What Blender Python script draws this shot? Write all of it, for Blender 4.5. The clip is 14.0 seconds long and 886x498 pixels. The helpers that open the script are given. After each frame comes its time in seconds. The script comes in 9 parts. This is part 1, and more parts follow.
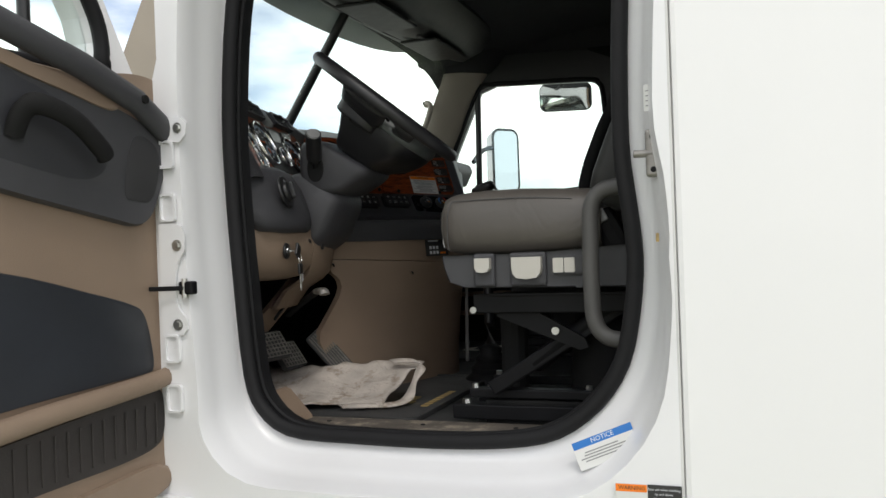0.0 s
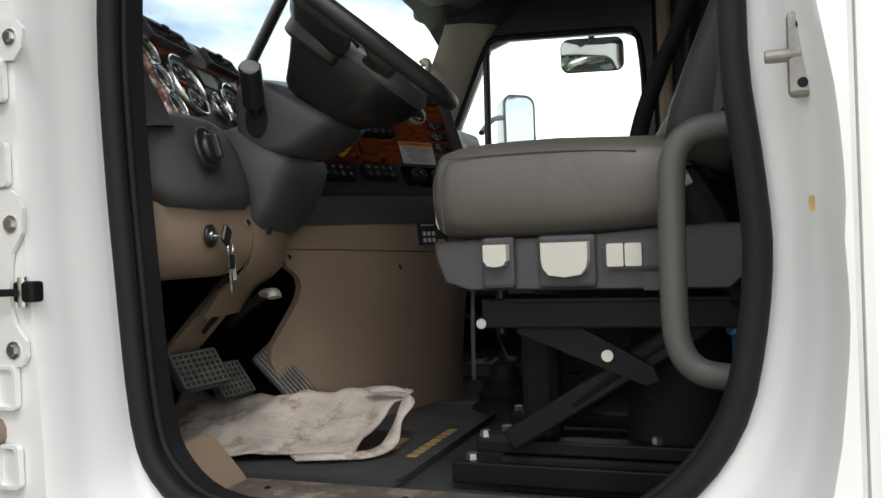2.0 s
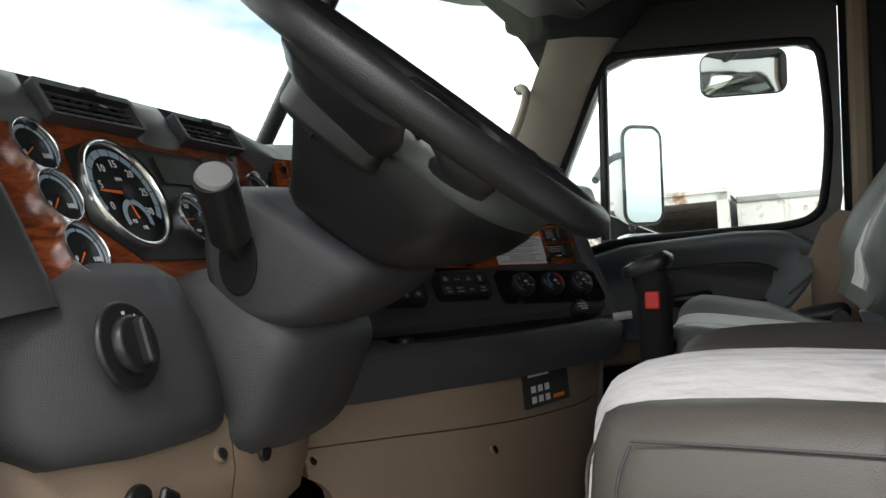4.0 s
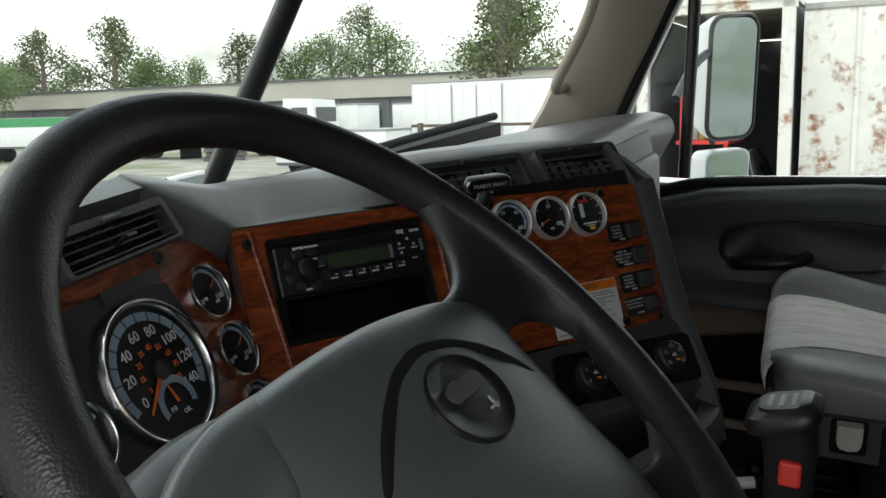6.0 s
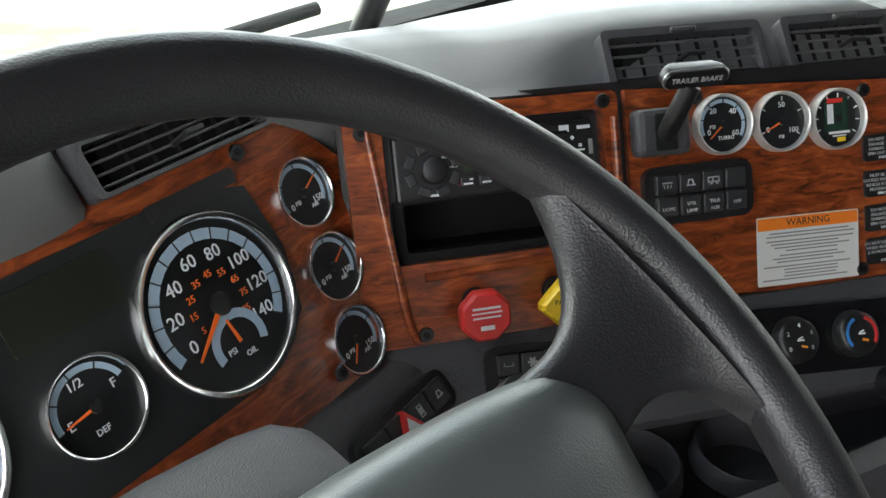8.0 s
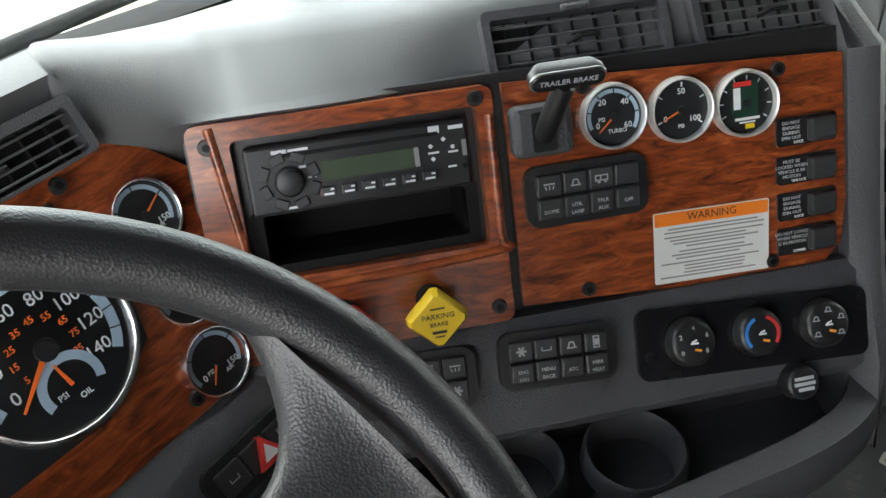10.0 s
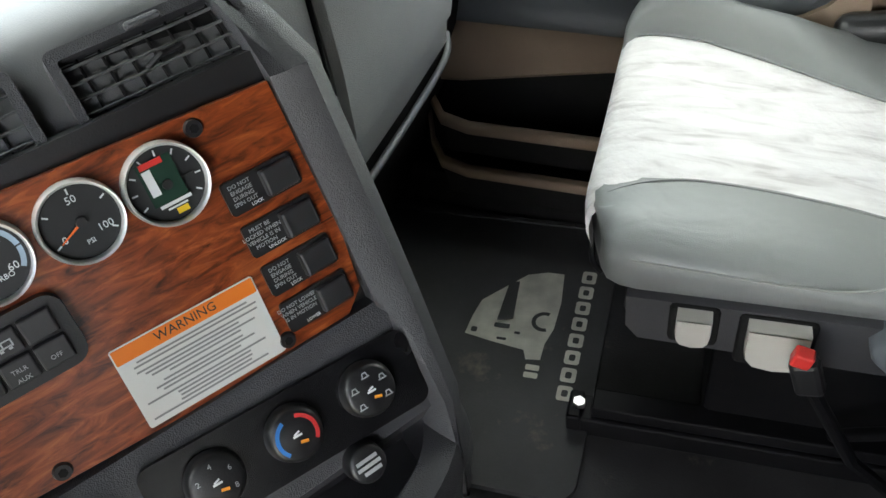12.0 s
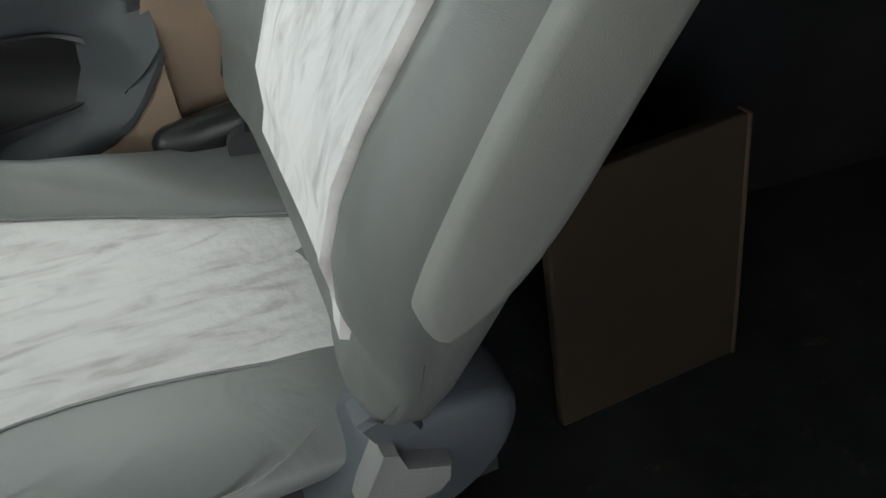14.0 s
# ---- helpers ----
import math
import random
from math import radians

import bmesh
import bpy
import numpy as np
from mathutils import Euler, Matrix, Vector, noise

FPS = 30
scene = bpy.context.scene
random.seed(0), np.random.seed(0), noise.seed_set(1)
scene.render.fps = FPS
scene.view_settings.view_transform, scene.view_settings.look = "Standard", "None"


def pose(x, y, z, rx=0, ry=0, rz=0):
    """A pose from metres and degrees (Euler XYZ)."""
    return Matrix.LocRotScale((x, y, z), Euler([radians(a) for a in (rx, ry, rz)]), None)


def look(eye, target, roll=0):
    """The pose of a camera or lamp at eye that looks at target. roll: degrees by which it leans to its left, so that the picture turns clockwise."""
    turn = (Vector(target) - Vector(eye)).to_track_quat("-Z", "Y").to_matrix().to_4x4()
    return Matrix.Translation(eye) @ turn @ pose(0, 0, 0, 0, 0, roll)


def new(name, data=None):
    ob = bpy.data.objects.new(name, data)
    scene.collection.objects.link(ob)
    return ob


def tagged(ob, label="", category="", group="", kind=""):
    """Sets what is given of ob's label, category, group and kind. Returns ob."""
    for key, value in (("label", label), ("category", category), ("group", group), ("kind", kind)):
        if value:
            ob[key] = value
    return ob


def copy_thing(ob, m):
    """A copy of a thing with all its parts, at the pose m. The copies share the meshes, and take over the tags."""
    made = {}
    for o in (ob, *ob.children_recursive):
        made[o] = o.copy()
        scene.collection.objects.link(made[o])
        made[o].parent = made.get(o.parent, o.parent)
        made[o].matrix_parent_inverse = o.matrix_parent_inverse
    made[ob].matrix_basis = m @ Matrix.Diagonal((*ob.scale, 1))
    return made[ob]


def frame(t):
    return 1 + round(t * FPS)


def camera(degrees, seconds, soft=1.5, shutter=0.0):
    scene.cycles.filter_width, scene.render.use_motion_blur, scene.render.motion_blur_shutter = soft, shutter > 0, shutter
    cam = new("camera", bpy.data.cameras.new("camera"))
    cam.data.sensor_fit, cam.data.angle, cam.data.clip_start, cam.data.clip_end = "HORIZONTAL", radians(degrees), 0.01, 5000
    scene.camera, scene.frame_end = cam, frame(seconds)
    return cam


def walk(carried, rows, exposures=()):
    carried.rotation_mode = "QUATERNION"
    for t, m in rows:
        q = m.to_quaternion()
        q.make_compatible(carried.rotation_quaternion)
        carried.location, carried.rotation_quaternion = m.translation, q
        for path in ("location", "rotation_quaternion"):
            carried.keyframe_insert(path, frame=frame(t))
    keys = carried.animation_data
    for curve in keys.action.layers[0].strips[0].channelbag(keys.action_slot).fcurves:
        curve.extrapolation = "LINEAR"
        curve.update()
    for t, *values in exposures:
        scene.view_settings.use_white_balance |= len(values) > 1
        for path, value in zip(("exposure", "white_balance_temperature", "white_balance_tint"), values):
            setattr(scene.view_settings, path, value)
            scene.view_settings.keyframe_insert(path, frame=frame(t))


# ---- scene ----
cam = camera(55.0, 14.0, soft=1.5)
PATH = [
    (0, (1.243, -1.644, 0.433), (0.561, 0.236, 0.428), -2.1),
    (0.5, (1.243, -1.578, 0.436), (0.557, 0.301, 0.428), -2.1),
    (1, (1.198, -1.445, 0.434), (0.509, 0.433, 0.423), -2.1),
    (1.5, (1.098, -1.247, 0.422), (0.404, 0.628, 0.408), -2.1),
    (2, (1.034, -1.003, 0.412), (0.335, 0.871, 0.394), -2.2),
    (2.5, (0.999, -0.830, 0.460), (0.281, 1.037, 0.440), -2.1),
    (3, (0.925, -0.621, 0.498), (0.130, 1.214, 0.479), -2.5),
    (3.5, (0.830, -0.442, 0.584), (-0.019, 1.369, 0.560), -2.5),
    (4, (0.727, -0.317, 0.668), (-0.148, 1.482, 0.644), -2.4),
    (4.2, (0.688, -0.265, 0.706), (-0.194, 1.530, 0.687), -2.6),
    (6.3, (0.508, 0.144, 1.014), (-0.439, 1.787, 0.379), -1.4),
    (6.5, (0.493, 0.163, 1.014), (-0.468, 1.767, 0.305), -1.1),
    (7, (0.457, 0.224, 1.014), (-0.618, 1.681, 0.165), -1.0),
    (7.2, (0.453, 0.251, 1.016), (-0.691, 1.637, 0.137), -1.3),
    (9.3, (0.436, 0.481, 1.111), (-0.794, 1.560, -0.040), -2.3),
    (9.5, (0.440, 0.494, 1.112), (-0.771, 1.554, -0.075), -2.5),
    (10, (0.475, 0.529, 1.126), (-0.702, 1.550, -0.128), -3.5),
    (10.5, (0.480, 0.602, 1.105), (-0.626, 1.678, -0.168), -4.9),
    (11, (0.469, 0.692, 1.114), (-0.499, 1.834, -0.212), -5.7),
    (11.5, (0.483, 0.749, 1.088), (-0.348, 1.963, -0.267), -7.0),
    (12, (0.537, 0.826, 1.102), (-0.135, 2.078, -0.305), -9.1),
    (12.5, (0.602, 0.910, 1.116), (0.105, 2.189, -0.338), -10.3),
    (13, (0.646, 0.987, 1.094), (0.338, 2.298, -0.385), -11.5),
    (13.5, (0.686, 1.039, 1.042), (0.660, 2.427, -0.399), -9.9),
    (14, (0.733, 1.075, 1.004), (1.020, 2.505, -0.365), -7.0),
]
EXPOSURES = [(0.0, -0.2), (1.0, -0.1), (2.0, 0.1), (2.5, 0.4), (3.0, 0.4), (4.2, 0.4), (6.3, 0.3), (7.2, 1.3), (9.3, 2.5), (10.0, 2.45), (10.5, 2.35), (11.0, 2.65), (11.5, 2.85), (12.0, 2.6), (12.5, 2.4), (13.5, 1.72), (14.0, 1.5)]
walk(cam, [(t, look(e, g, r)) for t, e, g, r in PATH], EXPOSURES)

# ---------------------------------------------------------------- light
world = bpy.data.worlds.new("sky")
scene.world = world
world.use_nodes = True
wn, wl = world.node_tree.nodes, world.node_tree.links
wn.clear()
w_out = wn.new("ShaderNodeOutputWorld")
w_bg = wn.new("ShaderNodeBackground")
w_sky = wn.new("ShaderNodeTexSky")
w_sky.sky_type, w_sky.sun_disc = "NISHITA", False
w_sky.sun_elevation, w_sky.sun_rotation = radians(52), radians(155)
w_tc = wn.new("ShaderNodeTexCoord")
w_map = wn.new("ShaderNodeMapping")
w_map.inputs["Scale"].default_value = (1.0, 1.0, 2.6)
w_noise = wn.new("ShaderNodeTexNoise")
w_noise.inputs["Scale"].default_value, w_noise.inputs["Detail"].default_value = 2.2, 7
w_ramp = wn.new("ShaderNodeValToRGB")
w_ramp.color_ramp.elements[0].position, w_ramp.color_ramp.elements[1].position = 0.37, 0.55
w_mix = wn.new("ShaderNodeMix")
w_mix.data_type = "RGBA"
w_mix.inputs[7].default_value = (13.4, 13.2, 12.65, 1)
wl.new(w_tc.outputs["Generated"], w_map.inputs[0])
wl.new(w_map.outputs[0], w_noise.inputs["Vector"])
wl.new(w_noise.outputs["Fac"], w_ramp.inputs[0])
wl.new(w_ramp.outputs[0], w_mix.inputs[0])
wl.new(w_sky.outputs[0], w_mix.inputs[6])
wl.new(w_mix.outputs[2], w_bg.inputs[0])
w_bg.inputs[1].default_value = 0.172
wl.new(w_bg.outputs[0], w_out.inputs[0])

sun = new("sun", bpy.data.lights.new("sun", "SUN"))
sun.data.energy, sun.data.angle, sun.data.color = 1.0, radians(12), (1.0, 0.96, 0.9)
sun.matrix_world = look((0, 0, 0), (-0.30, 0.62, -0.9))


# ---------------------------------------------------------------- materials
def mat(name, col, rough=0.5, metal=0.0, var=0.12, scale=6.0, bump=0.0, bscale=400.0, kind="noise", stain=None, spec=0.5, coat=0.0, wave=0.0, wscale=9.0):
    """A surface with variation at two scales: broad tone and fine relief."""
    m = bpy.data.materials.new(name)
    m.use_nodes = True
    n, l = m.node_tree.nodes, m.node_tree.links
    b = n["Principled BSDF"]
    b.inputs["Metallic"].default_value = metal
    b.inputs["Specular IOR Level"].default_value = spec
    b.inputs["Coat Weight"].default_value = coat
    tc = n.new("ShaderNodeTexCoord")
    big = n.new("ShaderNodeTexNoise")
    big.inputs["Scale"].default_value, big.inputs["Detail"].default_value = scale, 6
    l.new(tc.outputs["Object"], big.inputs["Vector"])
    ramp = n.new("ShaderNodeValToRGB")
    lo = [max(0, c * (1 - var)) for c in col]
    hi = [min(1, c * (1 + var)) for c in col]
    ramp.color_ramp.elements[0].position, ramp.color_ramp.elements[1].position = 0.3, 0.7
    ramp.color_ramp.elements[0].color, ramp.color_ramp.elements[1].color = (*lo, 1), (*hi, 1)
    l.new(big.outputs["Fac"], ramp.inputs[0])
    out = ramp.outputs[0]
    if stain:
        sn = n.new("ShaderNodeTexNoise")
        sn.inputs["Scale"].default_value, sn.inputs["Detail"].default_value, sn.inputs["Roughness"].default_value = stain[1], 9, 0.7
        l.new(tc.outputs["Object"], sn.inputs["Vector"])
        sr = n.new("ShaderNodeValToRGB")
        sr.color_ramp.elements[0].position, sr.color_ramp.elements[1].position = stain[2], stain[2] + 0.12
        l.new(sn.outputs["Fac"], sr.inputs[0])
        mx = n.new("ShaderNodeMix")
        mx.data_type = "RGBA"
        mx.inputs[7].default_value = (*stain[0], 1)
        l.new(sr.outputs[0], mx.inputs[0])
        l.new(out, mx.inputs[6])
        out = mx.outputs[2]
    l.new(out, b.inputs["Base Color"])
    rr = n.new("ShaderNodeMapRange")
    rr.inputs[3].default_value, rr.inputs[4].default_value = max(0.02, rough - 0.07), min(1, rough + 0.07)
    rn = n.new("ShaderNodeTexNoise")
    rn.inputs["Scale"].default_value, rn.inputs["Detail"].default_value = scale * 5, 4
    l.new(tc.outputs["Object"], rn.inputs["Vector"])
    l.new(rn.outputs["Fac"], rr.inputs[0])
    l.new(rr.outputs[0], b.inputs["Roughness"])
    if bump:
        if kind == "pebble":
            f = n.new("ShaderNodeTexVoronoi")
            f.inputs["Scale"].default_value = bscale
            src = f.outputs["Distance"]
        elif kind == "weave":
            f = n.new("ShaderNodeTexWave")
            f.inputs["Scale"].default_value, f.inputs["Distortion"].default_value = bscale, 1.5
            src = f.outputs["Fac"]
        else:
            f = n.new("ShaderNodeTexNoise")
            f.inputs["Scale"].default_value, f.inputs["Detail"].default_value = bscale, 3
            src = f.outputs["Fac"]
        l.new(tc.outputs["Object"], f.inputs["Vector"])
        bp = n.new("ShaderNodeBump")
        bp.inputs["Strength"].default_value, bp.inputs["Distance"].default_value = bump, 0.002
        l.new(src, bp.inputs["Height"])
        if wave:
            wv = n.new("ShaderNodeTexNoise")
            wv.inputs["Scale"].default_value, wv.inputs["Detail"].default_value, wv.inputs["Distortion"].default_value = wscale, 3, 0.8
            l.new(tc.outputs["Object"], wv.inputs["Vector"])
            wb = n.new("ShaderNodeBump")
            wb.inputs["Strength"].default_value, wb.inputs["Distance"].default_value = wave, 0.012
            l.new(wv.outputs["Fac"], wb.inputs["Height"])
            l.new(wb.outputs[0], bp.inputs["Normal"])
        l.new(bp.outputs[0], b.inputs["Normal"])
    return m


def glass(name, tint=(1, 1, 1), gloss=0.06):
    m = bpy.data.materials.new(name)
    m.use_nodes = True
    n, l = m.node_tree.nodes, m.node_tree.links
    n.clear()
    o = n.new("ShaderNodeOutputMaterial")
    t = n.new("ShaderNodeBsdfTransparent")
    t.inputs[0].default_value = (*tint, 1)
    g = n.new("ShaderNodeBsdfGlossy")
    g.inputs["Roughness"].default_value = 0.02
    x = n.new("ShaderNodeMixShader")
    x.inputs[0].default_value = gloss
    l.new(t.outputs[0], x.inputs[1])
    l.new(g.outputs[0], x.inputs[2])
    l.new(x.outputs[0], o.inputs[0])
    return m


def wood_mat(name):
    """Glossy red-brown burl trim."""
    m = bpy.data.materials.new(name)
    m.use_nodes = True
    n, l = m.node_tree.nodes, m.node_tree.links
    b = n["Principled BSDF"]
    tc = n.new("ShaderNodeTexCoord")
    mp = n.new("ShaderNodeMapping")
    mp.inputs["Scale"].default_value = (17, 17, 88)
    l.new(tc.outputs["Object"], mp.inputs[0])
    n1 = n.new("ShaderNodeTexNoise")
    n1.inputs["Scale"].default_value, n1.inputs["Detail"].default_value, n1.inputs["Distortion"].default_value = 1.5, 8, 1.1
    n1.inputs["Roughness"].default_value = 0.62
    l.new(mp.outputs[0], n1.inputs["Vector"])
    r = n.new("ShaderNodeValToRGB")
    e = r.color_ramp.elements
    e[0].position, e[0].color = 0.30, (0.035, 0.008, 0.004, 1)
    e[1].position, e[1].color = 0.74, (0.47, 0.130, 0.036, 1)
    k = e.new(0.52)
    k.color = (0.24, 0.050, 0.014, 1)
    l.new(n1.outputs["Fac"], r.inputs[0])
    l.new(r.outputs[0], b.inputs["Base Color"])
    b.inputs["Roughness"].default_value = 0.28
    b.inputs["Coat Weight"].default_value, b.inputs["Coat Roughness"].default_value = 0.15, 0.10
    bp = n.new("ShaderNodeBump")
    bp.inputs["Strength"].default_value, bp.inputs["Distance"].default_value = 0.05, 0.001
    l.new(n1.outputs["Fac"], bp.inputs["Height"])
    l.new(bp.outputs[0], b.inputs["Normal"])
    return m


def fabric_mat(name):
    """Off-white seat cloth with a faint grey leaf-like marbling and small creases."""
    m = bpy.data.materials.new(name)
    m.use_nodes = True
    n, l = m.node_tree.nodes, m.node_tree.links
    b = n["Principled BSDF"]
    tc = n.new("ShaderNodeTexCoord")
    streaks = []
    for turn, stretch in (((0, 0.45, 0.55), (9, 34, 12)), ((0, 0.40, -0.40), (11, 40, 14))):
        mp = n.new("ShaderNodeMapping")
        mp.inputs["Rotation"].default_value = turn
        mp.inputs["Scale"].default_value = stretch
        l.new(tc.outputs["Object"], mp.inputs[0])
        n1 = n.new("ShaderNodeTexNoise")
        n1.inputs["Scale"].default_value, n1.inputs["Detail"].default_value, n1.inputs["Distortion"].default_value = 0.85, 4, 1.2
        l.new(mp.outputs[0], n1.inputs["Vector"])
        streaks.append(n1)
    low = n.new("ShaderNodeMath")
    low.operation = "MINIMUM"
    l.new(streaks[0].outputs["Fac"], low.inputs[0])
    l.new(streaks[1].outputs["Fac"], low.inputs[1])
    patch = n.new("ShaderNodeTexNoise")
    patch.inputs["Scale"].default_value, patch.inputs["Detail"].default_value = 9, 3
    l.new(tc.outputs["Object"], patch.inputs["Vector"])
    blend = n.new("ShaderNodeMath")
    blend.operation = "MULTIPLY_ADD"
    blend.inputs[1].default_value = 0.38
    l.new(patch.outputs["Fac"], blend.inputs[0])
    l.new(low.outputs[0], blend.inputs[2])
    r = n.new("ShaderNodeValToRGB")
    e = r.color_ramp.elements
    e[0].position, e[0].color = 0.48, (0.545, 0.52, 0.515, 1)
    e[1].position, e[1].color = 0.69, (0.79, 0.775, 0.77, 1)
    k = e.new(0.58)
    k.color = (0.695, 0.675, 0.67, 1)
    l.new(blend.outputs[0], r.inputs[0])
    l.new(r.outputs[0], b.inputs["Base Color"])
    b.inputs["Roughness"].default_value = 0.9
    b.inputs["Sheen Weight"].default_value = 0.2
    n2 = n.new("ShaderNodeTexNoise")
    n2.inputs["Scale"].default_value, n2.inputs["Detail"].default_value = 26, 5
    l.new(tc.outputs["Object"], n2.inputs["Vector"])
    bp = n.new("ShaderNodeBump")
    bp.inputs["Strength"].default_value, bp.inputs["Distance"].default_value = 0.75, 0.008
    l.new(n2.outputs["Fac"], bp.inputs["Height"])
    l.new(bp.outputs[0], b.inputs["Normal"])
    return m


WHITE = mat("white_paint", (0.78, 0.78, 0.79), 0.32, var=0.025, scale=3, coat=0.3, stain=((0.55, 0.52, 0.47), 5, 0.68))
WHITE2 = mat("white_fairing", (0.80, 0.80, 0.80), 0.35, var=0.02, scale=1.5, coat=0.2, stain=((0.68, 0.68, 0.66), 3, 0.66))
RUBBER = mat("black_rubber", (0.009, 0.009, 0.010), 0.65, spec=0.25, bump=0.15, bscale=250)
FLOORRUB = mat("floor_rubber", (0.035, 0.035, 0.036), 0.7, var=0.3, scale=9, bump=0.3, bscale=300, stain=((0.10, 0.09, 0.075), 14, 0.6))
MATRUB = mat("mat_rubber", (0.045, 0.046, 0.047), 0.6, var=0.25, scale=8, bump=0.25, bscale=260, stain=((0.13, 0.115, 0.09), 11, 0.58))
SILL = mat("worn_sill", (0.10, 0.085, 0.07), 0.75, var=0.35, scale=18, bump=0.3, bscale=150, stain=((0.26, 0.22, 0.17), 20, 0.52))
DASH = mat("dark_grey_plastic", (0.050, 0.050, 0.055), 0.5, var=0.08, bump=0.35, bscale=900, kind="pebble")
DASHTOP = mat("grey_dash_pad", (0.115, 0.117, 0.118), 0.40, var=0.05, bump=0.14, bscale=1000, kind="pebble")
BLACK = mat("black_plastic", (0.014, 0.014, 0.015), 0.38, var=0.1, bump=0.08, bscale=700)
BLACKMAT = mat("matt_black", (0.010, 0.010, 0.010), 0.8, spec=0.25)
TAN = mat("tan_plastic", (0.255, 0.185, 0.132), 0.55, var=0.06, bump=0.4, bscale=800, kind="pebble")
TANLIGHT = mat("beige_trim", (0.36, 0.315, 0.26), 0.6, var=0.05, bump=0.3, bscale=800, kind="pebble")
GREYLIGHT = mat("light_grey_plastic", (0.30, 0.30, 0.29), 0.5, var=0.05, bump=0.3, bscale=800, kind="pebble")
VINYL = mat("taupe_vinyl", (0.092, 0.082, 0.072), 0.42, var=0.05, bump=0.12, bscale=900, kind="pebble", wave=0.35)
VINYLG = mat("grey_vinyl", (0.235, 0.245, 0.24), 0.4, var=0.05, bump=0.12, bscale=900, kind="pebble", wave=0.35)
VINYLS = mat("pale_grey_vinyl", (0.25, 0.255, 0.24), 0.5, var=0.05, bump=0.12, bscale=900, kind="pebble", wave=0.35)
COVER = mat("recliner_plastic", (0.11, 0.122, 0.135), 0.5, var=0.05, bump=0.1, bscale=700)
# Dark driver's backrest vinyl, darkened further to paint in its shade.
VINYLD = mat("dark_shaded_vinyl", (0.026, 0.026, 0.024), 0.50, spec=0.35, var=0.06, bump=0.12, bscale=900, kind="pebble", wave=0.3)
# Same vinyl as the cushion; its darker tone paints in the backrest's shade.
VINYLB = mat("shaded_grey_vinyl", (0.150, 0.157, 0.150), 0.42, var=0.05, bump=0.12, bscale=900, kind="pebble", wave=0.35)
FABRIC = fabric_mat("leaf_cloth")
SEATTRIM = mat("seat_grey_plastic", (0.052, 0.052, 0.056), 0.5, var=0.06, bump=0.2, bscale=700, kind="pebble")
IVORY = mat("ivory_plastic", (0.53, 0.51, 0.46), 0.4, var=0.04)
STEEL = mat("dark_steel", (0.007, 0.007, 0.008), 0.5, metal=0.0, spec=0.2, var=0.2, scale=12)
BOLT = mat("bare_bolt", (0.62, 0.62, 0.60), 0.35, metal=1.0, var=0.15, scale=40)
CHROME = mat("chrome", (0.90, 0.90, 0.90), 0.20, metal=1.0, var=0.03)
SATIN = mat("satin_bezel", (0.72, 0.72, 0.71), 0.32, metal=0.55, var=0.04)
WOOD = wood_mat("burl_wood")
HEAD = mat("headliner", (0.022, 0.022, 0.024), 0.95, var=0.1, bump=0.3, bscale=500)
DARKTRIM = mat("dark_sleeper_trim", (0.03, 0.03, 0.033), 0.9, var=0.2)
WGLASS = glass("window_glass", (0.93, 0.97, 0.96), 0.05)
GFACE = mat("gauge_face", (0.012, 0.013, 0.014), 0.45, var=0.1)
PRINT = mat("white_print", (0.72, 0.74, 0.76), 0.6, var=0.03)
PRINTB = mat("pale_blue_print", (0.36, 0.47, 0.58), 0.6, var=0.05)
ORANGE = mat("orange_needle", (0.9, 0.16, 0.02), 0.5, var=0.05)
STICKW = mat("sticker_white", (0.68, 0.68, 0.66), 0.5, var=0.03)
STICKO = mat("sticker_orange", (0.85, 0.21, 0.015), 0.5, var=0.04)
STICKB = mat("sticker_blue", (0.02, 0.16, 0.50), 0.5, var=0.04)
LEGEND = mat("switch_legend_print", (0.40, 0.41, 0.42), 0.6, var=0.05)
INK = mat("ink", (0.03, 0.03, 0.03), 0.6)
INKG = mat("grey_ink", (0.25, 0.25, 0.25), 0.6)
RED = mat("red_plastic", (0.62, 0.035, 0.03), 0.4, var=0.06)
YELLOW = mat("yellow_plastic", (0.78, 0.52, 0.02), 0.4, var=0.06)
GOLD = mat("faded_gold_print", (0.42, 0.30, 0.12), 0.6, var=0.2, scale=30)
MATPRINT = mat("worn_cream_print", (0.58, 0.57, 0.49), 0.6, var=0.2, scale=30)
CLOTH = mat("dirty_canvas", (0.48, 0.43, 0.385), 0.95, var=0.25, scale=14, bump=0.6, bscale=90, stain=((0.24, 0.185, 0.135), 13, 0.52), wave=0.8, wscale=22)
MIRROR = mat("mirror_glass", (0.46, 0.54, 0.59), 0.03, metal=1.0, var=0.01)


# ---------------------------------------------------------------- mesh helpers
def part(name, bm, material, parent=None, label="", smooth=None):
    """Links a bmesh as one mesh object, under a thing or a part."""
    bmesh.ops.recalc_face_normals(bm, faces=bm.faces)
    me = bpy.data.meshes.new(name)
    bm.to_mesh(me)
    bm.free()
    me.materials.append(material)
    if smooth:
        me.shade_smooth()
        me.set_sharp_from_angle(angle=radians(smooth))
    ob = new(name, me)
    if parent is not None:
        ob.parent = parent
    if label:
        ob["label"] = label
    if name in ("ticks", "fine_print", "legend_bars"):
        ob["kind"] = "stuff"
    return ob


def thing(name, label, category, m=None, group="", kind=""):
    ob = new(name)
    ob.empty_display_size = 0.05
    if m is not None:
        ob.matrix_world = m
    return tagged(ob, label, category, group, kind)


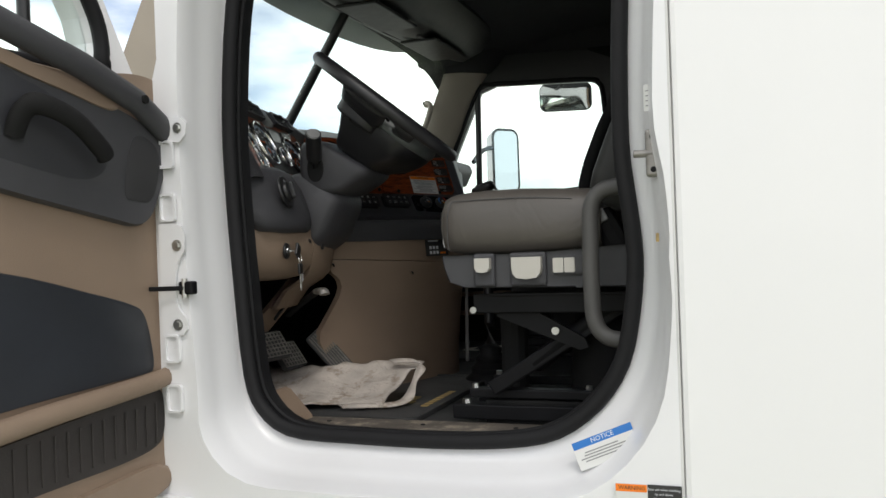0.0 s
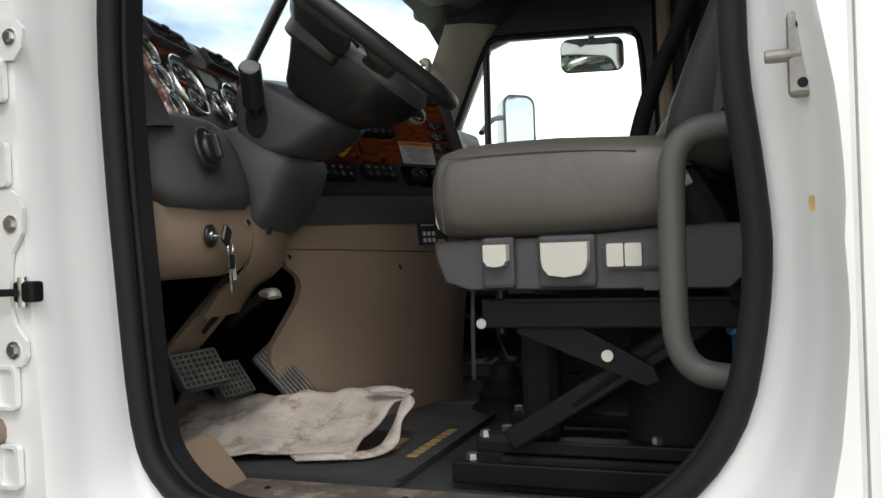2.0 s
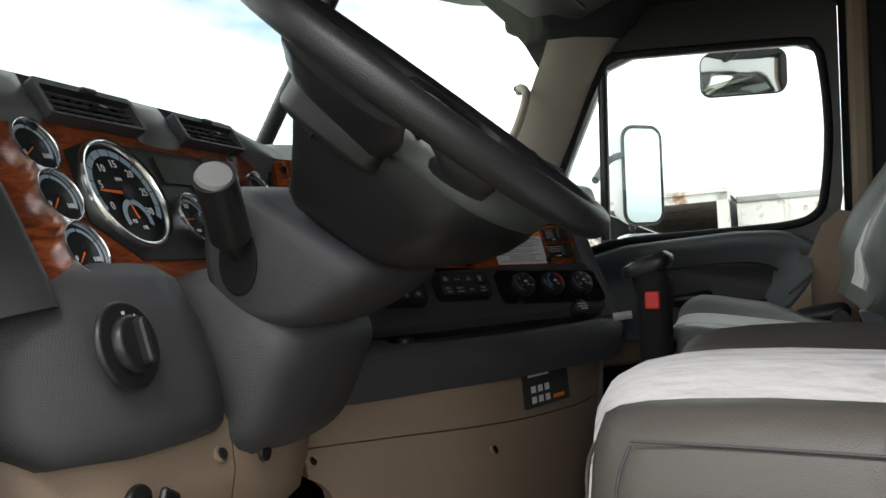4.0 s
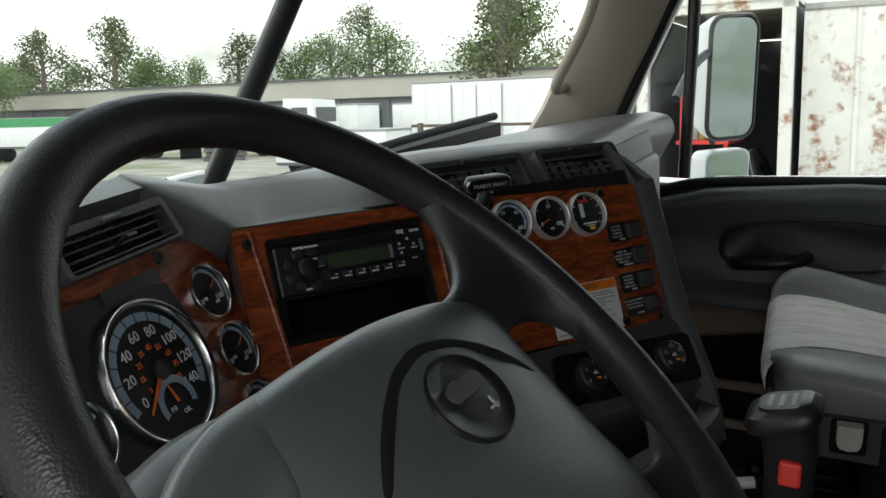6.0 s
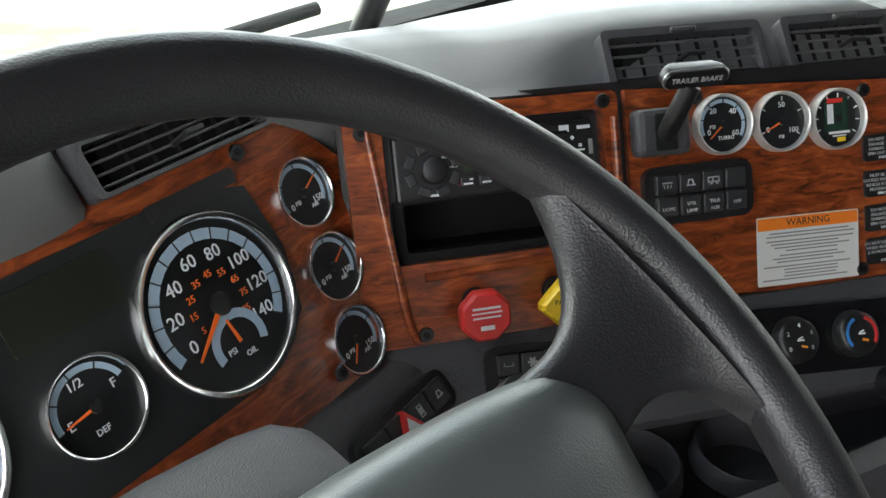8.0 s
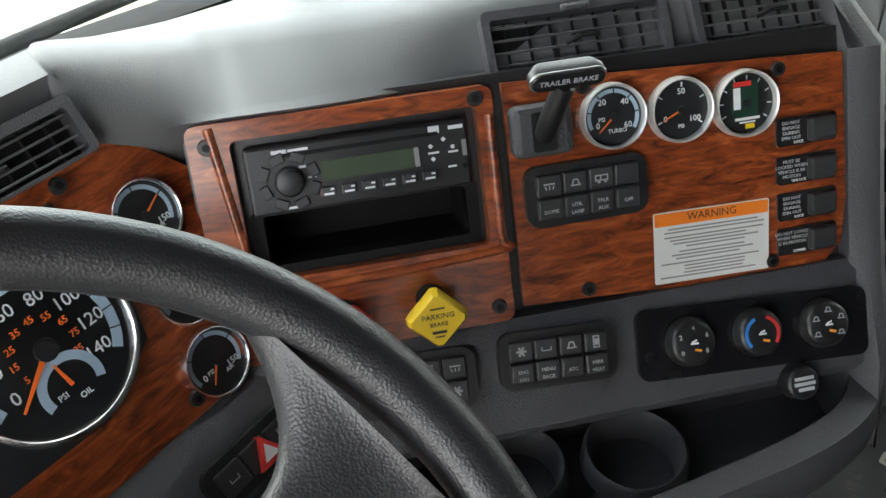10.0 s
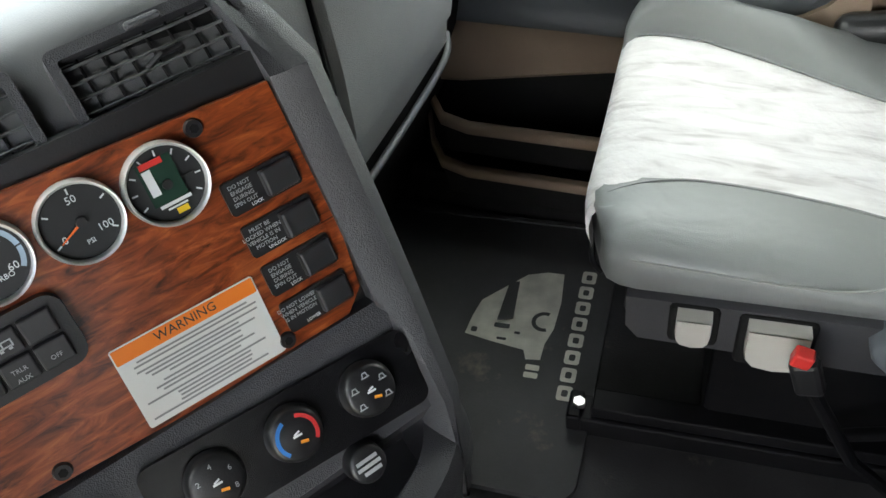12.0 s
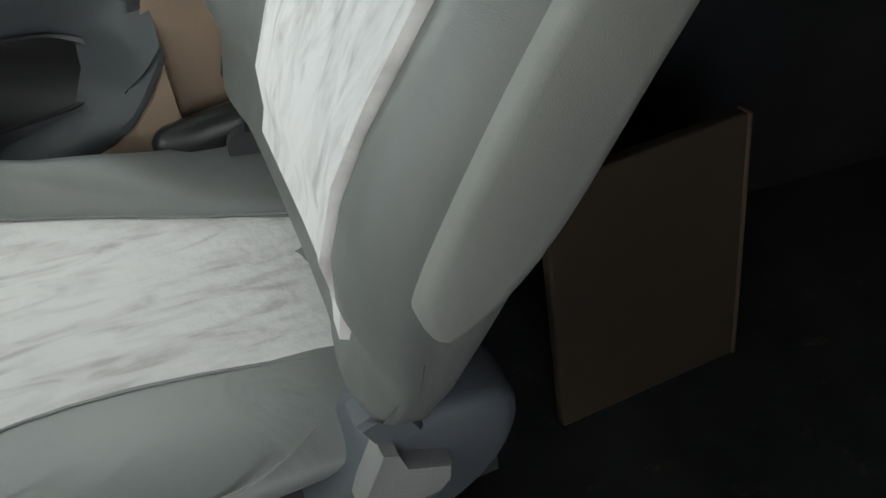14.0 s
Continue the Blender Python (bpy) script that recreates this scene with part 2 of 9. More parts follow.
def rbox(bm, c, s, r=0.0, m=None, seg=2):
    """A box with rounded edges at centre c with sizes s."""
    g = bmesh.ops.create_cube(bm, size=1.0, matrix=Matrix.Translation(c) @ Matrix.Diagonal((*s, 1)))
    if r > 0:
        ed = list({e for v in g["verts"] for e in v.link_edges})
        res = bmesh.ops.bevel(bm, geom=ed, offset=min(r, min(s) * 0.49), segments=seg, affect="EDGES", profile=0.5)
        vs = list({v for f in res["faces"] for v in f.verts} | {v for v in g["verts"] if v.is_valid})
    else:
        vs = g["verts"]
    if m is not None:
        bmesh.ops.transform(bm, matrix=m, verts=vs)
    return bm


def box(c, s, r=0.0, m=None, seg=2):
    return rbox(bmesh.new(), c, s, r, m, seg)


def cyl(bm, c, r1, r2, h, m=None, seg=32, axis="Z", bev=0.0):
    """A cylinder or cone from c along an axis, of height h."""
    rot = {"Z": Matrix.Identity(4), "X": Matrix.Rotation(radians(90), 4, "Y"), "Y": Matrix.Rotation(radians(-90), 4, "X")}[axis]
    g = bmesh.ops.create_cone(bm, cap_ends=True, segments=seg, radius1=r1, radius2=r2, depth=h, matrix=Matrix.Translation(c) @ rot @ Matrix.Translation((0, 0, h / 2)))
    vs = g["verts"]
    if bev:
        ed = [e for e in {e for v in vs for e in v.link_edges} if len(e.link_faces) == 2 and any(len(f.verts) > 4 for f in e.link_faces)]
        res = bmesh.ops.bevel(bm, geom=ed, offset=bev, segments=2, affect="EDGES", profile=0.5)
        vs = list({v for f in res["faces"] for v in f.verts} | {v for v in vs if v.is_valid})
    if m is not None:
        bmesh.ops.transform(bm, matrix=m, verts=vs)
    return bm


def loft(bm, rings, closed=True, caps=True):
    """Skins rings of points, all of one length."""
    vs = [[bm.verts.new(p) for p in ring] for ring in rings]
    k = len(rings[0])
    for a, b in zip(vs, vs[1:]):
        for i in range(k if closed else k - 1):
            j = (i + 1) % k
            bm.faces.new((a[i], a[j], b[j], b[i]))
    if caps and closed:
        bm.faces.new(vs[0][::-1])
        bm.faces.new(vs[-1])
    return bm


def smooth_path(pts, n=6, closed=False):
    """Catmull-Rom points through pts."""
    pts = [Vector(p) for p in pts]
    k, out = len(pts), []
    for i in range(k if closed else k - 1):
        p0 = pts[i - 1] if (i or closed) else pts[0]
        p1, p2 = pts[i], pts[(i + 1) % k]
        p3 = pts[(i + 2) % k] if (i + 2 < k or closed) else pts[-1]
        for s in range(n):
            t = s / n
            out.append(0.5 * ((2 * p1) + (p2 - p0) * t + (2 * p0 - 5 * p1 + 4 * p2 - p3) * t * t + (3 * p1 - p0 - 3 * p2 + p3) * t ** 3))
    if not closed:
        out.append(pts[-1])
    return out


def tube(bm, pts, r, seg=10, closed=False, flat=1.0, up=(0, 0, 1)):
    """A pipe along points; flat squeezes it along up."""
    pts = [Vector(p) for p in pts]
    rings = []
    for i, p in enumerate(pts):
        a = pts[i - 1] if (i or closed) else pts[i]
        b = pts[(i + 1) % len(pts)] if (i + 1 < len(pts) or closed) else pts[i]
        t = (b - a).normalized()
        s = t.cross(Vector(up))
        if s.length < 1e-4:
            s = t.cross(Vector((1, 0, 0)))
        s.normalize()
        u = s.cross(t)
        rad = r[i] if isinstance(r, (list, tuple)) else r
        rings.append([p + s * math.cos(q) * rad + u * math.sin(q) * rad * flat for q in [2 * math.pi * j / seg for j in range(seg)]])
    if closed:
        rings.append(rings[0])
    loft(bm, rings, True, not closed)
    if closed:
        bmesh.ops.remove_doubles(bm, verts=bm.verts, dist=1e-6)
    return bm


def poly(bm, pts, depth, m=None):
    """A flat outline (x, y) with thickness depth along z."""
    lo, hi = [bm.verts.new((x, y, 0)) for x, y in pts], [bm.verts.new((x, y, depth)) for x, y in pts]
    bm.faces.new(lo[::-1])
    bm.faces.new(hi)
    for i in range(len(pts)):
        j = (i + 1) % len(pts)
        bm.faces.new((lo[i], lo[j], hi[j], hi[i]))
    if m is not None:
        bmesh.ops.transform(bm, matrix=m, verts=lo + hi)
    return bm


def round_poly(x0, y0, x1, y1, r, n=5):
    out = []
    for cx, cy, a0 in ((x1 - r, y1 - r, 0), (x0 + r, y1 - r, 90), (x0 + r, y0 + r, 180), (x1 - r, y0 + r, 270)):
        for i in range(n + 1):
            a = radians(a0 + 90 * i / n)
            out.append((cx + r * math.cos(a), cy + r * math.sin(a)))
    return out


def plate(x0, y0, x1, y1, z0, z1, r=0.004, m=None, bm=None):
    """A rounded plate in a panel's own plane."""
    bm = bm or bmesh.new()
    mm = Matrix.Translation((0, 0, z0))
    return poly(bm, round_poly(x0, y0, x1, y1, min(r, abs(x1 - x0) * 0.49, abs(y1 - y0) * 0.49)), z1 - z0, (m @ mm) if m is not None else mm)


def frame_plate(outer, inner, z0, z1):
    """A plate with one opening; the two outlines have the same number of points."""
    bm = bmesh.new()
    rings = [[(x, y, z0) for x, y in outer], [(x, y, z1) for x, y in outer], [(x, y, z1) for x, y in inner], [(x, y, z0) for x, y in inner], [(x, y, z0) for x, y in outer]]
    loft(bm, rings, True, False)
    bmesh.ops.remove_doubles(bm, verts=bm.verts, dist=1e-6)
    return bm


def text_bm(body, size, depth=0.0003, spacing=1.0):
    """Lettering in the built-in font, centred, as a bmesh."""
    cu = bpy.data.curves.new("lettering", "FONT")
    cu.body, cu.size, cu.align_x, cu.align_y, cu.extrude, cu.space_character = body, size, "CENTER", "CENTER", depth, spacing
    cu.resolution_u = 2
    ob = bpy.data.objects.new("lettering", cu)
    scene.collection.objects.link(ob)
    me = ob.to_mesh()
    bm = bmesh.new()
    bm.from_mesh(me)
    ob.to_mesh_clear()
    bpy.data.objects.remove(ob)
    bpy.data.curves.remove(cu)
    return bm


def at_plane(bm, x, y, z=0.0, turn=0.0):
    bmesh.ops.transform(bm, matrix=Matrix.Translation((x, y, z)) @ Matrix.Rotation(radians(turn), 4, "Z"), verts=bm.verts)
    return bm


def basis(o, x, y, z):
    m = Matrix.Identity(4)
    for i, c in enumerate((x, y, z)):
        c = Vector(c).normalized()
        for j in range(3):
            m[j][i] = c[j]
    m.translation = Vector(o)
    return m


def ramp(x, pts):
    """Straight lines through (x, value) points."""
    for (a, u), (b, v) in zip(pts, pts[1:]):
        if x <= b:
            return u + (v - u) * max(0.0, (x - a) / (b - a))
    return pts[-1][1]


# Planes of the dashboard: x along the panel, y up its face, z out towards the cab.
DC, NC, LC = Vector((0.5196, 0.8544, 0)), Vector((0.8544, -0.5196, 0)), radians(23)
CENTRE = basis(NC * -0.394 + Vector((0, 0, 0.62)), DC, NC * -math.sin(LC) + Vector((0, 0, math.cos(LC))), NC * math.cos(LC) + Vector((0, 0, math.sin(LC))))
DG, NG, LG = Vector((-0.21, 0.9777, 0)), Vector((0.9777, 0.21, 0)), radians(26.5)
CLUSTER = basis(NG * 0.106 + Vector((0, 0, 0.70)), DG, NG * -math.sin(LG) + Vector((0, 0, math.cos(LG))), NG * math.cos(LG) + Vector((0, 0, math.sin(LG))))

# ---------------------------------------------------------------- cab shell
OPENING = smooth_path([(x, 0, z) for x, z in ((0.119, 0.756), (0.122, 0.55), (0.133, 0.367), (0.150, 0.16), (0.180, 0.075), (0.255, 0.026), (0.40, 0.018), (0.60, 0.016), (0.76, 0.023),
    (0.87, 0.045), (0.955, 0.105), (1.010, 0.19), (1.034, 0.30), (1.041, 0.40), (1.034, 0.50), (1.022, 0.62), (1.025, 0.80), (1.034, 0.98), (1.035, 1.16), (0.99, 1.29), (0.86, 1.36),
    (0.62, 1.38), (0.42, 1.37), (0.27, 1.31), (0.185, 1.18), (0.139, 1.0))], 3, True)


def opening_loop(off, y, front=1.0, rear=1.0):
    """The door opening widened by off, at depth y."""
    out, k = [], len(OPENING)
    for i, p in enumerate(OPENING):
        t = (OPENING[(i + 1) % k] - OPENING[i - 1]).normalized()
        n = Vector((t.z, 0, -t.x))
        if n.dot(p - Vector((0.58, 0, 0.65))) < 0:
            n = -n
        f = front * max(0.0, -n.x) + rear * max(0.0, n.x) + abs(n.z)
        out.append((p.x + n.x * off * f, y, p.z + n.z * off * f))
    return out


def cab_side():
    """White side of the cab round the driver's doorway, with its stepped jamb."""
    bm = bmesh.new()
    loops = [opening_loop(-0.012, 0.085), opening_loop(-0.012, 0.036), opening_loop(0.004, 0.030), opening_loop(0.022, 0.022, 0.5), opening_loop(0.032, 0.012, 0.3), opening_loop(0.040, -0.03, 0.25),
             opening_loop(0.050, -0.045, 0.25, 0.95), opening_loop(0.060, -0.075, 0.2, 0.95), opening_loop(0.066, -0.115, 0.15, 0.95), opening_loop(0.070, -0.128, 0.2, 0.95)]
    outer = []
    for x, _, z in loops[-1]:
        d = Vector((x - 0.58, z - 0.65))
        s = 10.0
        if d.x > 0:
            s = min(s, (1.116 - 0.58) / d.x)
        if d.x < 0:
            s = min(s, ((0.055 if z > 0.82 else 0.03) - 0.58) / d.x) if z > 0.1 else min(s, (-0.5 - 0.58) / d.x)
        if d.y > 0:
            s = min(s, (1.62 - 0.65) / d.y)
        if d.y < 0:
            s = min(s, (-0.75 - 0.65) / d.y)
        s = max(s, 1.004)
        outer.append((0.58 + d.x * s, -0.13, 0.65 + d.y * s))
    loops.append(outer)
    back = [(x, 0.02, z) for x, _, z in outer]
    loops.append(back)
    loft(bm, loops, True, False)
    return tagged(part("wall_left", bm, WHITE, None, "", 50), "white painted cab side round the driver's doorway", "cab wall", kind="structure")


cab_side()
bm = bmesh.new()
tube(bm, opening_loop(-0.010, 0.024), 0.0165, 12, True, 1.0, (0, 1, 0))
seal = thing("door_seal", "black rubber weatherstrip round the driver's doorway", "door seal", Matrix.Translation((0, 0, 0)))
part("seal_bulb", bm, RUBBER, seal, "", 60)
bm = bmesh.new()
tube(bm, opening_loop(-0.019, 0.046), 0.007, 8, True, 1.0, (0, 1, 0))
part("seal_lip", bm, RUBBER, seal, "", 60)

bm = loft(bmesh.new(), [opening_loop(-0.014, 0.034), opening_loop(-0.017, 0.040), opening_loop(-0.017, 0.092), opening_loop(-0.010, 0.094)], True, False)
part("inner_trim", bm, BLACK, seal, "black edge trim inside the doorway", 50)

# Sleeper side behind the doorway: a plain white fairing past the gap.
bm = box((2.17, -0.10, 0.55), (2.10, 0.06, 3.4), 0.012)
tagged(part("wall_sleeper_left", bm, WHITE2), "plain white sleeper side panel behind the doorway", "cab wall", kind="structure")
bm = box((1.118, -0.105, 0.45), (0.0045, 0.05, 2.4))
tagged(part("trim_gap_left", bm, mat("grey_joint_sealer", (0.60, 0.60, 0.59), 0.8)), "grey sealed joint between cab and sleeper", "trim", kind="structure")
bm = box((2.17, 2.16, 0.55), (2.10, 0.06, 3.4), 0.012)
tagged(part("wall_sleeper_right", bm, WHITE2), "plain white sleeper side panel", "cab wall", kind="structure")
bm = box((2.66, 1.05, 0.42), (0.06, 2.16, 2.66), 0.012)
tagged(part("wall_sleeper_rear", bm, WHITE2), "plain white back of the sleeper", "cab wall", kind="structure")

# Inner shell.
bm = box((1.05, 1.05, -0.035), (2.9, 2.05, 0.07), 0.0)
tagged(part("floor", bm, FLOORRUB), "black ribbed rubber cab floor with dust", "floor", kind="structure")
# Sleeper lining is unseen; its near-black colour keeps the space behind dark.
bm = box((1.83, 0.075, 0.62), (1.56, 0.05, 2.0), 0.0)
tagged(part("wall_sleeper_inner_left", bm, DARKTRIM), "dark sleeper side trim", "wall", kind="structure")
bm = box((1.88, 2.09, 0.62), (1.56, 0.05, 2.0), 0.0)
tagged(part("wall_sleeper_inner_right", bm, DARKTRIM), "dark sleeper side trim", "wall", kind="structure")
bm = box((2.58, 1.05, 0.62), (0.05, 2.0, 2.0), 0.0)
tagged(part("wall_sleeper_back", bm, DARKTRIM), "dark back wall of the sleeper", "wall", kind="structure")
bm = box((-0.42, 1.05, 0.30), (0.06, 2.1, 0.9), 0.0)
tagged(part("wall_firewall", bm, BLACKMAT), "black firewall under the dashboard", "wall", kind="structure")
bm = box((0.03, 0.06, 0.32), (0.12, 0.05, 0.76), 0.0)
tagged(part("wall_cowl_left", bm, BLACKMAT), "dark cowl side beside the pedals", "wall", kind="structure")
bm = box((-0.26, 0.06, 0.32), (0.46, 0.05, 0.86), 0.0)
tagged(part("wall_cowl_front", bm, BLACKMAT), "dark inner wing beside the pedals", "wall", kind="structure")


def ceiling():
    bm = bmesh.new()
    prof = [(-0.10, 1.275), (0.06, 1.30), (0.20, 1.36), (0.5, 1.42), (1.2, 1.50), (2.6, 1.60)]
    rings = []
    for x, z in prof:
        ring = []
        for k in range(15):
            y = 0.0 + 2.12 * k / 14
            e = abs(y - 1.05) / 1.06
            ring.append((x, y, z - 0.10 * e ** 5 - (0.03 if x < 0.1 else 0.0) * e ** 2))
        ring += [(x, 2.12, z + 0.3), (x, 0.0, z + 0.3)]
        rings.append(ring)
    loft(bm, rings)
    return tagged(part("ceiling", bm, HEAD, None, "", 40), "dark fabric headliner", "ceiling", kind="structure")


ceiling()
bm = box((1.2, 1.05, 1.72), (2.9, 2.36, 0.06), 0.02)
tagged(part("roof_skin", bm, WHITE2), "white cab roof", "roof", kind="structure")

# Overhead console above the windscreen.
oc = thing("overhead_console", "black plastic overhead console above the windscreen", "console", Matrix.Translation((0, 1.05, 1.30)))
bm = bmesh.new()
rings = []
for y in (-0.92, -0.88, -0.5, 0.0, 0.5, 0.80, 0.84):
    e = 0.0 if abs(y) < 0.85 else 0.03
    rings.append([(-0.10 + 0.09 * y * y, y, 0.03), (-0.09 + 0.09 * y * y, y, -0.035 + e), (0.05 + 0.05 * y * y, y, -0.065 + e), (0.17, y, -0.03 + e), (0.24, y, 0.05), (0.24, y, 0.12), (-0.1, y, 0.12)])
loft(bm, rings)
part("console_body", bm, BLACK, oc, "", 35)
for y in (-0.55, 0.0, 0.55):
    part("hatch", box((0.06, y, -0.066), (0.15, 0.36, 0.012), 0.01), BLACK, oc)
for y in (-0.25, 0.3):
    part("latch", box((0.10, y, -0.074), (0.02, 0.05, 0.008), 0.003), DASH, oc)


# ---------------------------------------------------------------- windscreen and pillars
def ws(y, z, o=0.0):
    return (-0.31 + (z - 0.9) / 1.52 + 0.115 * ((y - 1.05) / 0.95) ** 2 + o, y, z)


def ws_sheet(y0, y1, z0, z1, n=12, k=6, thick=0.006):
    bm = bmesh.new()
    fr = [[ws(y0 + (y1 - y0) * i / n, z0 + (z1 - z0) * j / k) for i in range(n + 1)] for j in range(k + 1)]
    bk = [[(p[0] - thick, p[1], p[2]) for p in row] for row in fr]
    a = [[bm.verts.new(p) for p in row] for row in fr]
    b = [[bm.verts.new(p) for p in row] for row in bk]
    for j in range(k):
        for i in range(n):
            bm.faces.new((a[j][i], a[j][i + 1], a[j + 1][i + 1], a[j + 1][i]))
            bm.faces.new((b[j][i], b[j + 1][i], b[j + 1][i + 1], b[j][i + 1]))
    for i in range(n):
        bm.faces.new((a[0][i], b[0][i], b[0][i + 1], a[0][i + 1]))
        bm.faces.new((a[k][i], a[k][i + 1], b[k][i + 1], b[k][i]))
    for j in range(k):
        bm.faces.new((a[j][0], a[j + 1][0], b[j + 1][0], b[j][0]))
        bm.faces.new((a[j][n], b[j][n], b[j + 1][n], a[j + 1][n]))
    return bm


wsn = tagged(new("window_1"), "two-piece curved windscreen with a black centre divider", "windscreen", kind="structure")
for nm, y0, y1 in (("pane", 0.12, 1.035), ("pane", 1.065, 1.98)):
    p = part(nm, ws_sheet(y0, y1, 0.67, 1.29), WGLASS, wsn, "clear windscreen pane", 60)
    p.visible_shadow = False
bm = bmesh.new()
tube(bm, [ws(1.05, 0.66, 0.006), ws(1.05, 0.95, 0.006), ws(1.05, 1.30, 0.006)], 0.017, 8)
part("divider", bm, BLACK, wsn, "", 60)
bm = bmesh.new()
tube(bm, [ws(0.10 + 1.9 * i / 16, 0.672) for i in range(17)], 0.022, 8)
part("lower_frame", bm, RUBBER, wsn, "", 60)
bm = bmesh.new()
tube(bm, [ws(0.10 + 1.9 * i / 16, 1.285) for i in range(17)], 0.03, 8)
part("upper_frame", bm, RUBBER, wsn, "", 60)

for y0, y1, z1 in ((0.22, 0.98, 0.79), (1.12, 1.90, 0.79)):
    wp = thing("wiper", "black wiper blade resting on the windscreen", "wiper", Matrix.Identity(4), group="windscreen wipers")
    line = [ws(y0 + (y1 - y0) * u, 0.725 + (z1 - 0.725) * u ** 0.7, -0.022) for u in [i / 8 for i in range(9)]]
    part("blade", tube(bmesh.new(), line, 0.009, 8), RUBBER, wp, "", 60)
    part("arm", tube(bmesh.new(), [ws(y0 + (y1 - y0) * 0.1, 0.68, -0.06), ws(y0 + (y1 - y0) * 0.25, 0.74, -0.045), ws(y0 + (y1 - y0) * 0.33, 0.752, -0.034)], 0.006, 8), BLACKMAT, wp, "", 60)

visor = thing("sun_visor_outside", "smoked grey exterior sun visor above the windscreen", "sun visor", Matrix.Translation((-0.2, 1.05, 1.25)))
bm = bmesh.new()
rings = []
for k in range(15):
    y = -0.93 + 1.86 * k / 14
    x = 0.115 * (y / 0.95) ** 2
    d = 0.16 * (1 - (abs(y) / 0.95) ** 4) + 0.02
    rings.append([(x + 0.16, y, 0.10), (x + 0.07, y, 0.06), (x - 0.02, y, 0.10 - d * 0.55), (x - 0.028, y, 0.10 - d * 0.55), (x + 0.06, y, 0.075), (x + 0.16, y, 0.115)])
loft(bm, rings)
part("blade", bm, mat("smoked_visor", (0.16, 0.18, 0.18), 0.35), visor, "", 50)


def pillar(side):
    """Beige A-pillar trim; side 1 is the passenger's."""
    y0 = 2.0 if side > 0 else 0.10
    s = side
    bm = bmesh.new()
    rows = [(0.66, -0.33, -0.10, 0.02), (0.80, -0.24, -0.055, 0.015), (0.95, -0.165, 0.02, 0.01), (1.08, -0.10, 0.075, 0.0), (1.17, -0.060, 0.125, -0.005), (1.205, -0.045, 0.150, -0.012)]
    ring = lambda z, xf, xr, dy: [(xf, y0 - s * 0.0, z), (xf + 0.02, y0 - s * (0.045 - dy), z), ((xf + xr) / 2, y0 - s * (0.035 - dy), z), (xr - 0.015, y0 + s * 0.02, z), (xr, y0 + s * 0.06, z), (xf + 0.01, y0 + s * 0.07, z)]
    bm = loft(bm, [ring(*r) for r in rows])
    side_name = "right" if side > 0 else "left"
    head = loft(bmesh.new(), [ring(1.2055, -0.050, 0.160, -0.024), ring(1.235, -0.045, 0.20, -0.040), ring(1.31, -0.03, 0.26, -0.060)])
    tagged(part("trim_header_" + side_name, head, HEAD, None, "", 60), "dark header corner above the pillar", "header", kind="structure")
    return part("trim_pillar_" + side_name, bm, TANLIGHT, None, "", 60)


tagged(pillar(1), "beige moulded pillar trim beside the windscreen", "pillar", kind="structure")
tagged(pillar(-1), "beige moulded pillar trim beside the windscreen", "pillar", kind="structure")
gh = thing("pillar_grab_handle", "beige plastic grab handle on the windscreen pillar", "grab handle", Matrix.Translation((-0.1, 1.93, 1.0)))
bm = bmesh.new()
tube(bm, smooth_path([(-0.020, 0.03, 0.075), (0.0, -0.012, 0.078), (0.022, -0.028, 0.055), (0.0, -0.035, -0.02), (-0.055, -0.03, -0.12), (-0.075, 0.0, -0.15), (-0.07, 0.04, -0.15)], 6), 0.012, 10)
part("grip", bm, TANLIGHT, gh, "", 60)
part("screw_cap", cyl(bmesh.new(), (-0.015, -0.008, 0.078), 0.008, 0.008, 0.006, axis="Y"), BLACK, gh)


